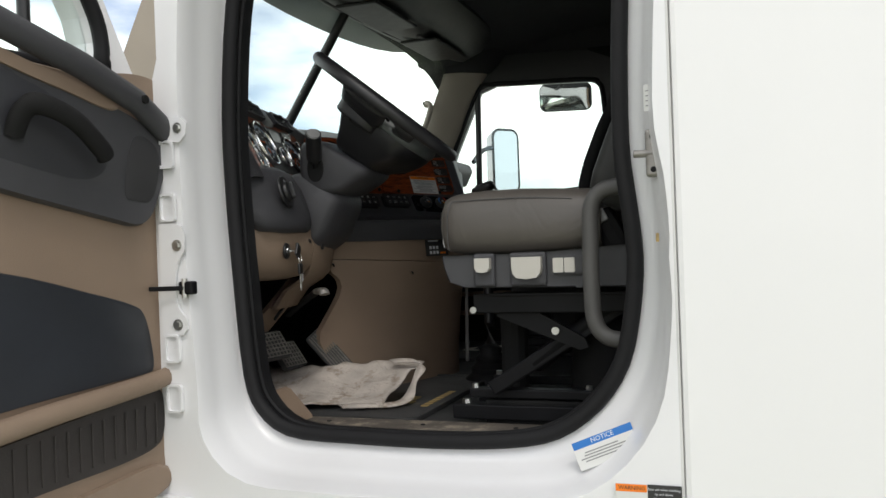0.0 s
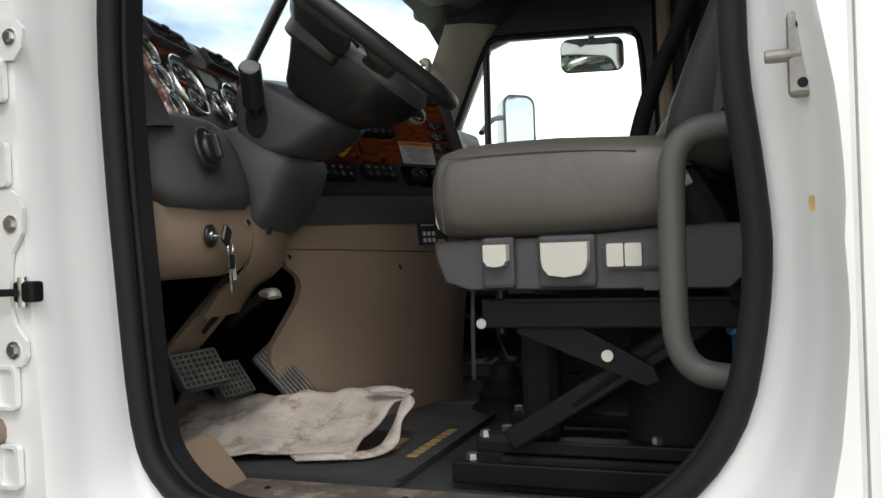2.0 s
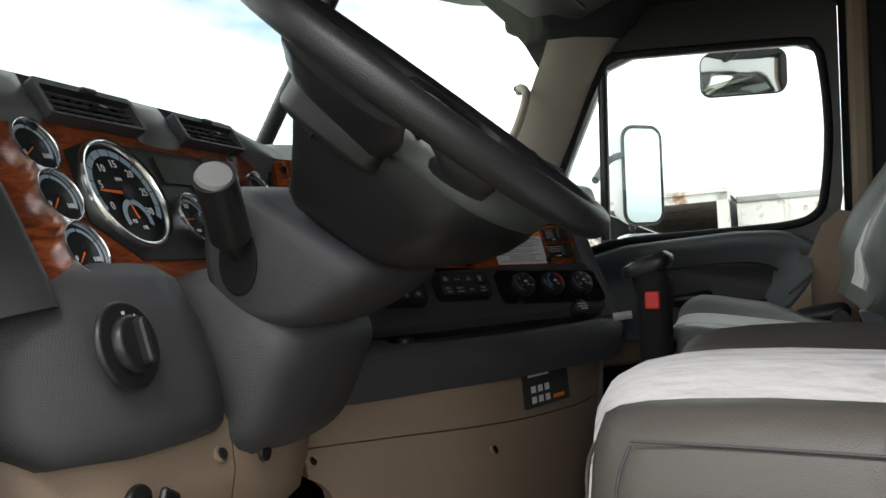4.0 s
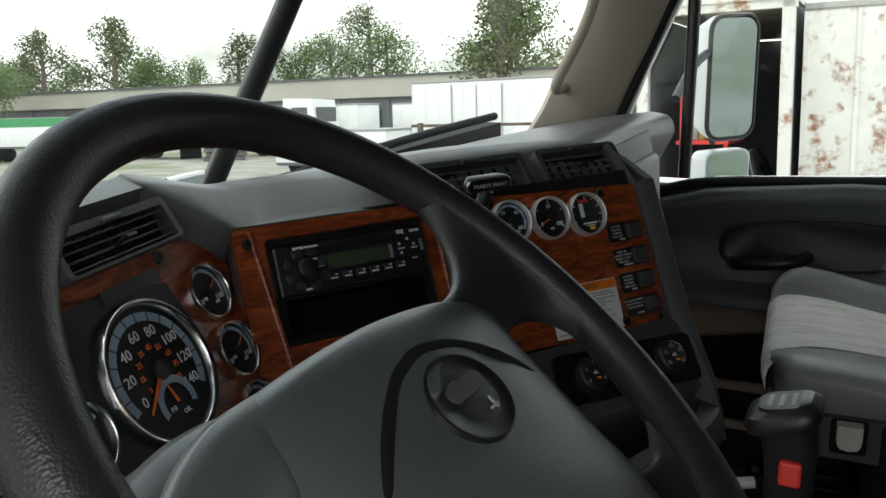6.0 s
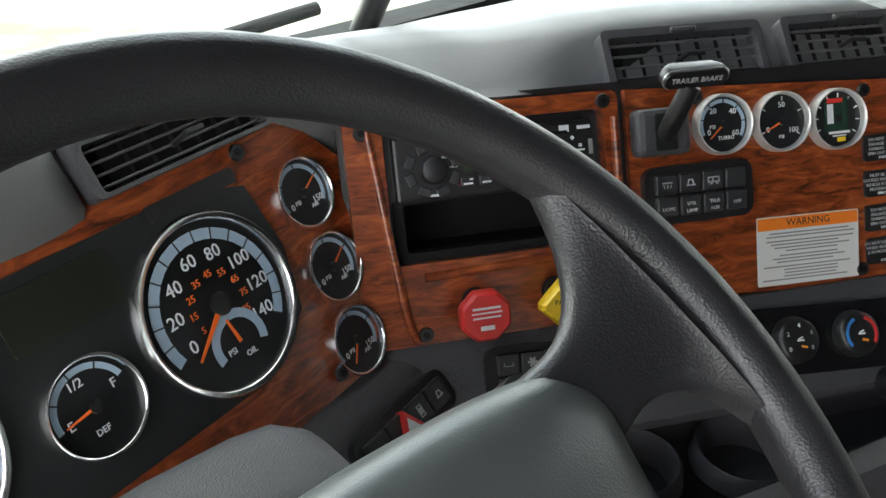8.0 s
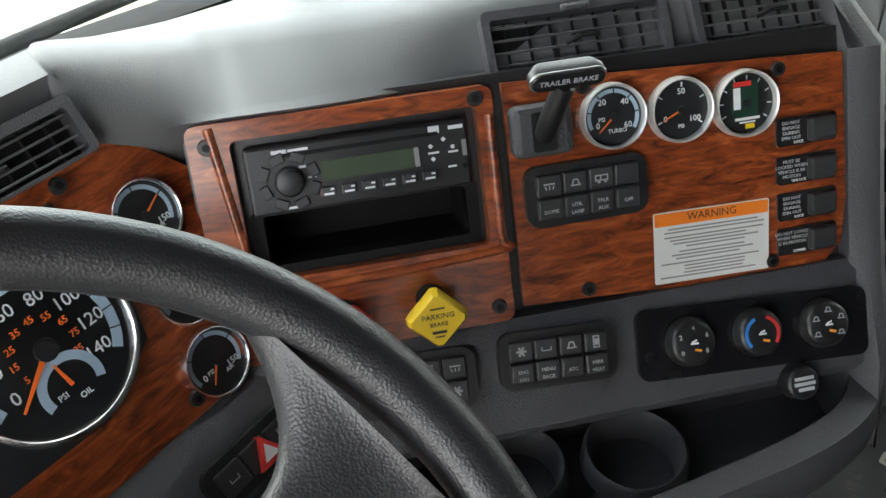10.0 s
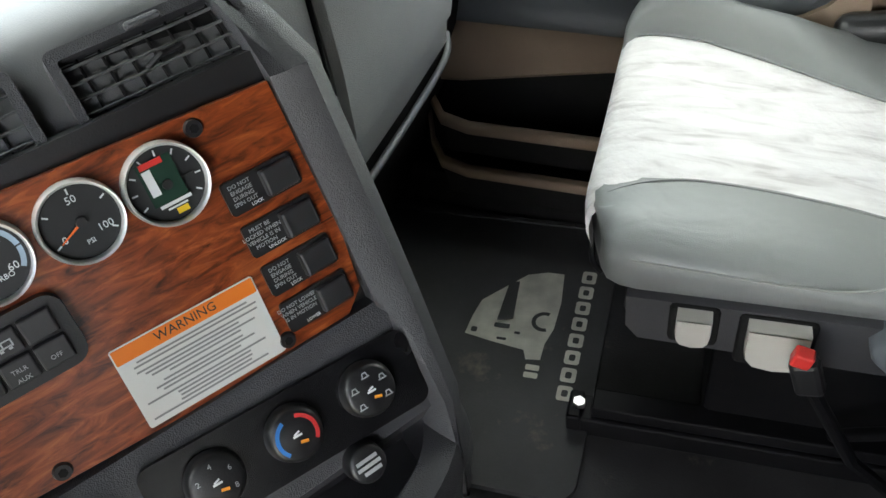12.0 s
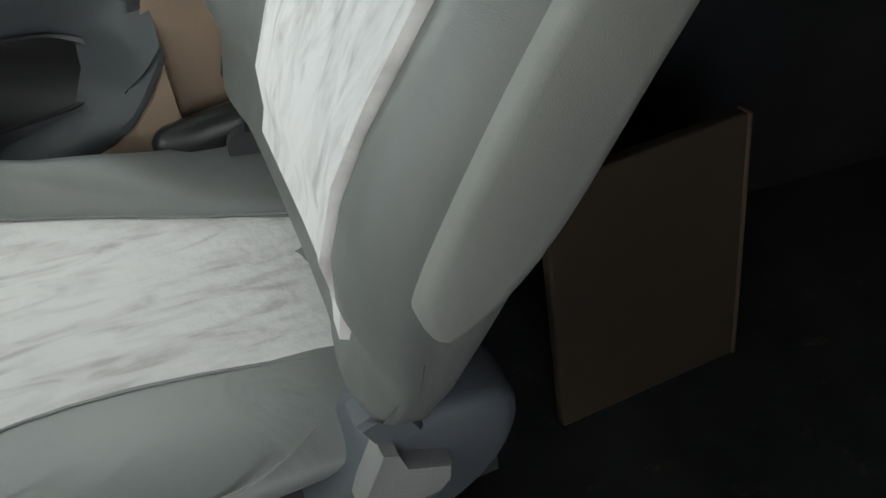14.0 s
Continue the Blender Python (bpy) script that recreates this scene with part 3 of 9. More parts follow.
# ---------------------------------------------------------------- passenger side
def passenger_side():
    y = 2.05
    hole = [(-0.13, 0.59), (0.03, 0.614), (0.154, 0.640), (0.43, 0.656), (0.575, 0.667), (0.635, 0.69), (0.657, 0.74), (0.672, 0.90), (0.662, 1.07), (0.645, 1.115), (0.60, 1.135), (0.30, 1.150), (0.17, 1.155), (0.10, 1.13), (-0.02, 0.87)]
    d = [(-0.33, 0.55), (0.03, 0.57), (0.154, 0.585), (0.43, 0.600), (0.60, 0.61), (0.685, 0.65), (0.699, 0.74), (0.70, 0.92), (0.70, 1.10), (0.70, 1.22), (0.60, 1.265), (0.30, 1.28), (0.12, 1.28), (0.02, 1.23), (-0.16, 0.88)]
    door = thing("passenger_door", "closed passenger door, dark upper trim and beige lower trim with map pockets", "cab door", Matrix.Translation((0.2, y, 0.0)))
    off = lambda pts: [(px - 0.2, pz) for px, pz in pts]
    bm = frame_plate(off(d), off(hole), 0.0, 0.05)
    bmesh.ops.transform(bm, matrix=basis((0, 0.05, 0), (1, 0, 0), (0, 0, 1), (0, -1, 0)), verts=bm.verts)
    part("window_frame", bm, BLACK, door)
    bm = frame_plate(off(d), off(hole), 0.0, 0.02)
    bmesh.ops.transform(bm, matrix=basis((0, 0.072, 0), (1, 0, 0), (0, 0, 1), (0, -1, 0)), verts=bm.verts)
    part("outer_skin", bm, WHITE, door, "white painted outer skin")
    bm = bmesh.new()
    tube(bm, smooth_path([(px - 0.2, -0.006, pz) for px, pz in hole], 4, True), 0.011, 8, True, 1.0, (0, 1, 0))
    part("window_rubber", bm, RUBBER, door, "", 60)
    bm = bmesh.new()
    tube(bm, [(-0.103, 0.005, 1.17), (-0.107, 0.005, 0.9), (-0.112, 0.005, 0.645)], 0.014, 8)
    part("quarter_bar", bm, BLACK, door, "", 60)
    bm = poly(bmesh.new(), off(hole), 0.004, basis((0, 0.03, 0), (1, 0, 0), (0, 0, 1), (0, -1, 0)))
    p = part("pane", bm, WGLASS, door, "clear side window")
    p.visible_shadow = False
    # trim panel, lofted along the door from the belt down to the tan band
    belt_z = [(-0.40, 0.545), (0.03, 0.590), (0.154, 0.625), (0.45, 0.652), (0.56, 0.650), (0.63, 0.620)]
    low_z = [(-0.40, 0.368), (0.29, 0.368), (0.36, 0.377), (0.44, 0.398), (0.54, 0.437), (0.568, 0.456), (0.60, 0.492), (0.625, 0.530)]
    rings = []
    for xx in (-0.35, -0.1, 0.03, 0.15, 0.22, 0.29, 0.36, 0.44, 0.50, 0.54, 0.568, 0.59, 0.61, 0.625):
        hi, lo = ramp(xx, belt_z), ramp(xx, low_z)
        dish = 0.030 if xx < 0.15 else 0.006 + 0.045 * min(1.0, max(0.0, (xx - 0.50) / 0.10))
        prof = [(hi + 0.004, 0.03), (hi + 0.004, -0.030), (hi - 0.006, -0.042), (hi - 0.024, -0.044), (hi - 0.040, -0.036), (0.35 * lo + 0.65 * hi, -dish), (0.6 * lo + 0.4 * hi, -dish - 0.004), (0.8 * lo + 0.2 * hi, -dish - 0.016), (lo + 0.035, -0.052), (lo + 0.012, -0.066), (lo, -0.064), (lo, -0.02)]
        rings.append([(xx - 0.2, yy, zz) for zz, yy in prof])
    bm = bmesh.new()
    loft(bm, rings, False, False)
    part("upper_trim", bm, mat("blue_grey_door_plastic", (0.068, 0.075, 0.083), 0.36, var=0.06, bump=0.25, bscale=800, kind="pebble"), door, "dark blue-grey upper door trim with armrest", 45)
    # tan band between the armrest and the map pocket
    bottom = [(-0.40, 0.25), (0.03, 0.285), (0.28, 0.335), (0.40, 0.355), (0.46, 0.350), (0.50, 0.30), (0.52, 0.20), (0.53, 0.10), (0.70, -0.02)]
    rings = []
    for xx in (-0.35, -0.1, 0.03, 0.15, 0.28, 0.36, 0.44, 0.50, 0.525, 0.54, 0.568, 0.60, 0.622):
        hi, lo = ramp(xx, low_z), ramp(xx, bottom)
        prof = [(hi, -0.050), (hi - 0.002, -0.072), (hi * 0.7 + lo * 0.3, -0.094), (hi * 0.3 + lo * 0.7, -0.114), (lo + 0.008, -0.120), (lo, -0.114), (lo - 0.002, -0.02)]
        rings.append([(xx - 0.2, yy, zz) for zz, yy in prof])
    bm = bmesh.new()
    loft(bm, rings, False, False)
    part("lower_trim", bm, TAN, door, "tan lower door trim", 40)
    part("map_pocket", box((-0.02, -0.030, 0.16), (0.80, 0.05, 0.36), 0.01), BLACKMAT, door, "black map pocket lining")
    for zz, yy, hh in ((0.222, -0.158, 0.020), (0.142, -0.178, 0.020)):
        bm = loft(bmesh.new(), [[(xx - 0.2, yy + dy + cy, zz + cz + dz) for cy, cz in round_poly(-0.010, -hh / 2, 0.010, hh / 2, 0.006, 3)] for xx, dy, dz in ((-0.06, 0.10, 0.03), (-0.03, 0.04, 0.02), (0.0, 0.008, 0.006), (0.05, 0.0, 0.0), (0.30, 0.0, 0.006), (0.45, 0.006, 0.010), (0.50, 0.03, 0.012), (0.54, 0.08, 0.012))])
        part("pocket_lip", bm, TAN, door, "tan lip of the map pocket", 50)
        part("pocket_wall", loft(bmesh.new(), [[(xx - 0.2, yy + 0.004, zz), (xx - 0.2, yy + 0.012, zz), (xx - 0.2, yy + 0.030, zz - 0.075), (xx - 0.2, yy + 0.022, zz - 0.075)] for xx in (0.0, 0.25, 0.50)]), BLACKMAT, door, "black pocket wall")
    part("kick_trim", box((0.05, -0.075, 0.03), (0.95, 0.10, 0.10), 0.02), BLACKMAT, door)
    rec = [(p.x - 0.2, p.z) for p in smooth_path([(0.19, 0, 0.480), (0.24, 0, 0.462), (0.40, 0, 0.462), (0.52, 0, 0.480), (0.55, 0, 0.515), (0.535, 0, 0.555), (0.46, 0, 0.572), (0.28, 0, 0.560), (0.20, 0, 0.535)], 4, True)]
    part("pull_recess", loft(bmesh.new(), [[(0.17 + (x - 0.17) * k, yy, 0.515 + (z - 0.515) * k) for x, z in rec] for k, yy in ((1.0, -0.022), (1.04, -0.026), (1.0, -0.028), (0.93, -0.016), (0.8, -0.012))]), BLACK, door, "oval pull recess", 50)
    bm = bmesh.new()
    tube(bm, smooth_path([(0.01, -0.02, 0.462), (0.03, -0.058, 0.470), (0.09, -0.070, 0.480), (0.145, -0.058, 0.487), (0.165, -0.02, 0.490)], 5), 0.014, 10)
    part("inner_handle", bm, BLACK, door, "", 60)
    part("speaker_grille", plate(-0.40, 0.40, -0.22, 0.53, 0.030, 0.036, 0.03, basis((0, 0.0, 0), (1, 0, 0), (0, 0, 1), (0, -1, 0))), BLACK, door)
    part("rear_trim", loft(bmesh.new(), [[(0.400, yy, 0.55), (0.400, yy, 0.48), (0.405, yy, 0.42), (0.41, yy, 0.30), (0.525, yy, 0.28), (0.53, yy, 0.69), (0.49, yy, 0.70), (0.450, yy, 0.665), (0.430, yy, 0.62)] for yy in (0.02, -0.040, -0.052)]), TAN, door, "tan end of the door trim", 40)
    part("switch_tray", box((-0.22, -0.03, 0.600), (0.10, 0.04, 0.008), 0.003, Matrix.Rotation(radians(-6), 4, "Y")), DASH, door)
    # surroundings
    # Pillar and wall behind coloured darker than beige, to stand for their shade.
    bm = box((0.745, 2.06, 0.62), (0.05, 0.06, 1.6), 0.015)
    tagged(part("trim_rear_pillar_right", bm, TAN), "beige rear door pillar trim", "pillar", kind="structure")
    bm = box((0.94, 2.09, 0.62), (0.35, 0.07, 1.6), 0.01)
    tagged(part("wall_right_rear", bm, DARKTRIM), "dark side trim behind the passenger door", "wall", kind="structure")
    bm = box((0.30, 2.10, 1.36), (1.0, 0.09, 0.18), 0.02)
    tagged(part("wall_right_upper", bm, HEAD), "dark header above the passenger door", "wall", kind="structure")
    bm = loft(bmesh.new(), [[(xx, yy, zz) for xx, zz in ((0.60, 1.262), (0.701, 1.222), (0.765, 1.222), (0.765, 1.30), (0.60, 1.30))] for yy in (2.062, 2.10)])
    box_in = box((0.711, 2.081, 0.91), (0.019, 0.038, 0.62), 0.002)
    tagged(part("wall_right_corner", bm, BLACKMAT), "dark upper corner behind the passenger window", "wall", kind="structure")
    tagged(part("wall_right_jamb", box_in, BLACKMAT), "dark jamb behind the passenger window", "wall", kind="structure")
    bm = box((0.1, 2.11, 0.10), (1.3, 0.07, 1.05), 0.0)
    tagged(part("wall_right", bm, WHITE), "passenger side of the cab", "wall", kind="structure")
    bm = box((-0.36, 2.07, 0.30), (0.36, 0.07, 0.8), 0.0)
    tagged(part("wall_cowl_right", bm, BLACKMAT), "dark cowl side on the passenger side", "wall", kind="structure")


passenger_side()

# Mirrors outside the passenger window.
mm = thing("side_mirror", "tall white-backed door mirror with a convex mirror below", "mirror", Matrix.Translation((0.100, 2.42, 0.800)) @ Matrix.Rotation(radians(-38), 4, "Z") @ Matrix.Scale(0.86, 4))
part("housing", loft(bmesh.new(), [[(xx, py * s, 0.05 + pz * s) for py, pz in round_poly(-0.088, -0.18, 0.088, 0.18, 0.045)] for xx, s in ((-0.06, 0.6), (-0.045, 0.9), (0.0, 1.0), (0.03, 1.0))]), WHITE, mm, "", 50)
bm = bmesh.new()
tube(bm, [(0.031, py, 0.05 + pz) for py, pz in round_poly(-0.088, -0.18, 0.088, 0.18, 0.045)], 0.007, 6, True, 1.0, (1, 0, 0))
part("rim", bm, BLACK, mm, "", 60)
part("mirror_glass", plate(-0.081, -0.123, 0.081, 0.222, 0.031, 0.034, 0.04, basis((0, 0, 0), (0, 1, 0), (0, 0, 1), (1, 0, 0))), MIRROR, mm, "flat mirror glass")
part("convex_housing", loft(bmesh.new(), [[(xx, py * s, -0.235 + pz * s) for py, pz in round_poly(-0.085, -0.07, 0.085, 0.07, 0.03)] for xx, s in ((-0.06, 0.6), (-0.045, 0.9), (0.0, 1.0), (0.03, 1.0))]), WHITE, mm, "", 50)
part("convex_glass", plate(-0.078, -0.298, 0.078, -0.172, 0.031, 0.034, 0.025, basis((0, 0, 0), (0, 1, 0), (0, 0, 1), (1, 0, 0))), MIRROR, mm)
bm = bmesh.new()
tube(bm, smooth_path([(0.20, -0.34, 0.02), (0.10, -0.20, 0.10), (-0.03, -0.02, 0.12), (-0.05, 0.0, 0.0), (-0.05, 0.0, -0.24), (0.02, -0.16, -0.36), (0.20, -0.36, -0.40)], 5), 0.013, 8)
part("arm", bm, BLACK, mm, "", 60)
m2 = thing("look_down_mirror", "convex look-down mirror above the passenger window", "mirror", basis((0.443, 2.33, 1.118), (0.97, 0.22, 0), (0.01, -0.04, 1.0), (0.22, -0.97, -0.04)))
part("housing", loft(bmesh.new(), [[(px * s, pz * s, zz) for px, pz in round_poly(-0.123, -0.066, 0.123, 0.066, 0.033)] for s, zz in ((0.55, -0.06), (0.9, -0.045), (1.0, -0.01), (0.98, 0.004))]), BLACK, m2, "", 50)
part("mirror_glass", loft(bmesh.new(), [[(px * s, pz * s, zz) for px, pz in round_poly(-0.119, -0.062, 0.119, 0.062, 0.031)] for s, zz in ((1.0, 0.004), (0.8, 0.010), (0.5, 0.014), (0.2, 0.016))]), mat("convex_mirror_glass", (0.88, 0.88, 0.86), 0.05, metal=1.0, var=0.01), m2, "", 60)
bm = bmesh.new()
tube(bm, [(0, 0.05, -0.02), (0, 0.085, -0.03), (-0.01, 0.115, 0.03), (-0.05, 0.13, 0.215)], 0.013, 8)
part("bracket", bm, BLACK, m2, "", 60)

# ---------------------------------------------------------------- dashboard
dash = thing("dashboard", "dark grey moulded dashboard with burl wood trim and tan lower panels", "dashboard", Matrix.Identity(4))


def on(plane, bm):
    bmesh.ops.transform(bm, matrix=plane, verts=bm.verts)
    return bm


def pc(a, w, o=0.0):
    return CENTRE @ Vector((a, w, o))


def pg(b, w, o=0.0):
    return CLUSTER @ Vector((b, w, o))


# Top pad from the panel's upper edge over a crest down to the windscreen.
def top_pad():
    st = []
    for b, r in ((0.08, 0.0), (0.18, 0.0), (0.272, 0.0), (0.284, 0.035), (0.436, 0.035), (0.448, 0.0), (0.530, 0.0), (0.540, 0.035), (0.682, 0.035), (0.700, 0.014), (0.718, 0.0)):
        st.append((pg(b, 0.118, 0.004 - r), pg(b, 0.160, -0.002 - r), 0.012, pg(b, 0.163, -0.002)))
    for a, w in ((0.625, 0.202), (0.66, 0.203), (0.72, 0.205), (0.78, 0.214), (0.84, 0.242), (0.93, 0.247), (1.05, 0.246), (1.15, 0.243), (1.19, 0.236)):
        k = min(1.0, max(0.0, (a - 0.74) / 0.10))
        st.append((pc(a, 0.196, 0.004 - 0.034 * k), pc(a, w, -0.006 - 0.046 * k), 0.008, pc(a, max(w, 0.236), -0.034 - 0.020 * k)))
    lanes = []
    for f, e, up, c in st:
        y = f.y
        yb = 0.10 + (y - 0.12) * 1.10
        bx = ws(yb, 0.715)[0] + 0.015
        back = Vector((bx, yb, 0.735))
        lanes.append([f, f.lerp(e, 0.55), e, c + Vector((-0.012, 0, up * 0.9)), c + Vector((-0.045, 0, up * 1.6)), c.lerp(back, 0.45) + Vector((0, 0, 0.030)), c.lerp(back, 0.75) + Vector((0, 0, 0.018)), back, Vector((bx, yb, 0.60)), f + Vector((-0.03, 0, -0.06))])
    for y, x, z in ((1.34, 0.105, 0.80), (1.48, 0.088, 0.795), (1.7, 0.080, 0.79), (1.97, 0.085, 0.785)):
        bx = ws(y, 0.715)[0] + 0.015
        f, e, back = Vector((x, y, z - 0.025)), Vector((x - 0.008, y, z)), Vector((bx, y, 0.735))
        lanes.append([f, f.lerp(e, 0.55), e, e + Vector((-0.012, 0, 0.01)), e + Vector((-0.045, 0, 0.016)), e.lerp(back, 0.45) + Vector((0, 0, 0.022)), e.lerp(back, 0.75) + Vector((0, 0, 0.014)), back, Vector((bx, y, 0.60)), f + Vector((-0.03, 0, -0.06))])
    cols = [smooth_path([l[k] for l in lanes], 4) for k in range(len(lanes[0]))]
    bm = loft(bmesh.new(), [list(r) for r in zip(*cols)])
    return part("top_pad", bm, DASHTOP, dash, "grained grey dashboard top pad", 70)


top_pad()

# Cluster trim: burl wood surround, black instrument panel let into it.
bm = on(CLUSTER, poly(bmesh.new(), [(0.165, -0.05), (0.19, -0.085), (0.25, -0.093), (0.74, -0.115), (0.755, -0.085), (0.762, 0.06), (0.716, 0.116), (0.17, 0.125), (0.155, 0.09)], 0.012))
bmesh.ops.translate(bm, verts=bm.verts, vec=NG * -0.018)
part("cluster_trim", bm, WOOD, dash, "red-brown burl wood instrument trim")
bm = on(CLUSTER, poly(bmesh.new(), [(0.29, 0.085), (0.275, 0.0), (0.335, -0.045), (0.60, -0.052), (0.655, -0.02), (0.665, 0.03), (0.655, 0.085), (0.60, 0.100), (0.34, 0.102)], 0.008, Matrix.Translation((0, 0, -0.010))))
part("instrument_panel", bm, GFACE, dash, "gloss black instrument panel")

# Centre panel: two wood plates with a groove between.
outer = round_poly(0.604, -0.008, 0.846, 0.193, 0.008)
inner = round_poly(0.636, 0.062, 0.832, 0.178, 0.006)
bm = on(CENTRE, frame_plate(outer, inner, -0.010, 0.008))
part("radio_trim", bm, WOOD, dash, "burl wood radio surround")
bm = on(CENTRE, poly(bmesh.new(), [(0.856, 0.0), (1.10, -0.013), (1.135, -0.012), (1.156, 0.008), (1.16, 0.05), (1.156, 0.178), (0.856, 0.192)], 0.008, Matrix.Translation((0, 0, -0.006))))
part("switch_trim", bm, WOOD, dash, "burl wood switch panel")
bm = on(CENTRE, frame_plate(round_poly(0.60, -0.02, 1.165, 0.20, 0.01), round_poly(0.650, 0.070, 0.818, 0.112, 0.004), -0.03, -0.008))
part("centre_backing", bm, BLACK, dash)
part("slot_back", on(CENTRE, plate(0.63, 0.05, 0.84, 0.13, -0.10, -0.09, 0.004)), BLACKMAT, dash)
# dark frame round the right-hand end
bm = bmesh.new()
rings = []
for a0, a1, w in ((1.150, 1.178, 0.243), (1.156, 1.192, 0.220), (1.158, 1.200, 0.18), (1.160, 1.202, 0.05), (1.160, 1.200, -0.02), (1.156, 1.190, -0.10), (1.138, 1.162, -0.17)):
    dz = 0.012 + max(0.0, -w) * 0.30 - max(0.0, w - 0.18) * 0.85
    rings.append([pc(a0, w, -0.02), pc(a0, w, dz * 0.5), pc(a0 + 0.012, w, dz), pc(a1 - 0.015, w, dz), pc(a1, w, dz - 0.015), pc(a1 - 0.012, w, -0.16), pc(a1 - 0.03, w, -0.20)])
loft(bm, rings)
part("end_frame", bm, DASH, dash, "dark grey rounded end of the centre stack", 40)
# lower band that carries switches and heater controls
bm = bmesh.new()
rings = []
for a in (0.61, 0.72, 0.85, 0.97, 1.10, 1.165):
    rings.append([pc(a, -0.006, -0.02), pc(a, -0.008, 0.006), pc(a, -0.018, 0.012), pc(a, -0.085, 0.026), pc(a, -0.102, 0.030), pc(a, -0.112, 0.022), pc(a, -0.114, -0.012), pc(a, -0.16, -0.03), pc(a, -0.16, -0.06)])
loft(bm, rings)
part("control_band", bm, DASH, dash, "dark grey lower control band", 40)

# Storage tray with cup holders.
TR = [(0.02, 0.66), (0.085, 0.583), (0.135, 0.620), (0.20, 0.735), (0.262, 0.84), (0.305, 0.95), (0.342, 1.05), (0.354, 1.12), (0.342, 1.178), (0.308, 1.205), (0.26, 1.20), (0.215, 1.13), (0.16, 1.05), (0.10, 0.94), (0.04, 0.80)]
TRI = [(0.085, 0.800), (0.10, 0.765), (0.14, 0.735), (0.185, 0.765), (0.243, 0.855), (0.285, 0.96), (0.316, 1.05), (0.328, 1.11), (0.320, 1.150), (0.300, 1.168), (0.265, 1.165), (0.222, 1.10), (0.172, 1.03), (0.12, 0.94), (0.075, 0.83)]
to = smooth_path([(x, y, 0) for x, y in TR], 4, True)
ti = smooth_path([(x, y, 0) for x, y in TRI], 4, True)
bm = bmesh.new()
loft(bm, [[(p.x, p.y, 0.458) for p in to], [(p.x + 0.006, p.y, 0.482) for p in to], [(p.x + 0.006, p.y - 0.003, 0.505) for p in to], [(p.x * 0.99 + 0.002, p.y, 0.520) for p in to], [(p.x, p.y, 0.522) for p in ti], [(p.x, p.y, 0.512) for p in ti], [(p.x * 0.97 + 0.006, p.y * 0.985 + 0.014, 0.470) for p in ti]], True, True)
part("tray", bm, DASH, dash, "dark grey storage tray rim", 45)
for cx, cy, cr in ((0.158, 0.875, 0.040), (0.222, 0.962, 0.042)):
    bm = bmesh.new()
    rings = []
    for r, z in ((cr + 0.007, 0.482), (cr + 0.005, 0.500), (cr + 0.002, 0.503), (cr - 0.001, 0.499), (cr - 0.005, 0.470), (cr - 0.012, 0.464), (0.002, 0.463)):
        rings.append([(cx + r * math.cos(2 * math.pi * i / 28), cy + r * math.sin(2 * math.pi * i / 28), z) for i in range(28)])
    loft(bm, rings, True, False)
    part("cup_holder", bm, DASH, dash, "dark grey cup holder", 50)

# Tan knee panel under the tray and column.


def sheet(rows, material, name, label, thick=(-0.02, 0.01, 0.0), parent=dash, ang=40):
    bm = bmesh.new()
    v = [[bm.verts.new(p) for p in r] for r in rows]
    for a, b in zip(v, v[1:]):
        for i in range(len(a) - 1):
            bm.faces.new((a[i], a[i + 1], b[i + 1], b[i]))
    ex = bmesh.ops.extrude_face_region(bm, geom=bm.faces[:])
    bmesh.ops.translate(bm, vec=thick, verts=[e for e in ex["geom"] if isinstance(e, bmesh.types.BMVert)])
    return part(name, bm, material, parent, label, ang)


# doghouse cover: curved tan sheet from the column round to the passenger footwell
plan = smooth_path([(0.085, 0.56, 0), (0.105, 0.60, 0), (0.165, 0.70, 0), (0.225, 0.80, 0), (0.265, 0.90, 0), (0.292, 1.0, 0), (0.305, 1.08, 0), (0.30, 1.17, 0), (0.255, 1.225, 0), (0.15, 1.25, 0), (-0.1, 1.26, 0)], 3)
rows = []
knee_top = lambda y: ramp(y, [(0.56, 0.480), (0.72, 0.473), (0.88, 0.465), (1.05, 0.460)])
seam_z = lambda y: ramp(y, [(0.56, 0.408), (0.72, 0.399), (0.88, 0.389), (1.05, 0.383)])
for f, sh in ((1.0, 0.010), (0.55, 0.005), (0.0, 0.0)):
    rows.append([(p.x + sh * 0.8, p.y, seam_z(p.y) + 0.002 + (knee_top(p.y) - seam_z(p.y)) * f) for p in plan])
sheet(rows, TAN, "upper_knee_panel", "tan knee panel under the tray")
rows = []
fine = smooth_path([tuple(p) for p in plan], 2)
near = [p for p in fine if p.y < 0.80]
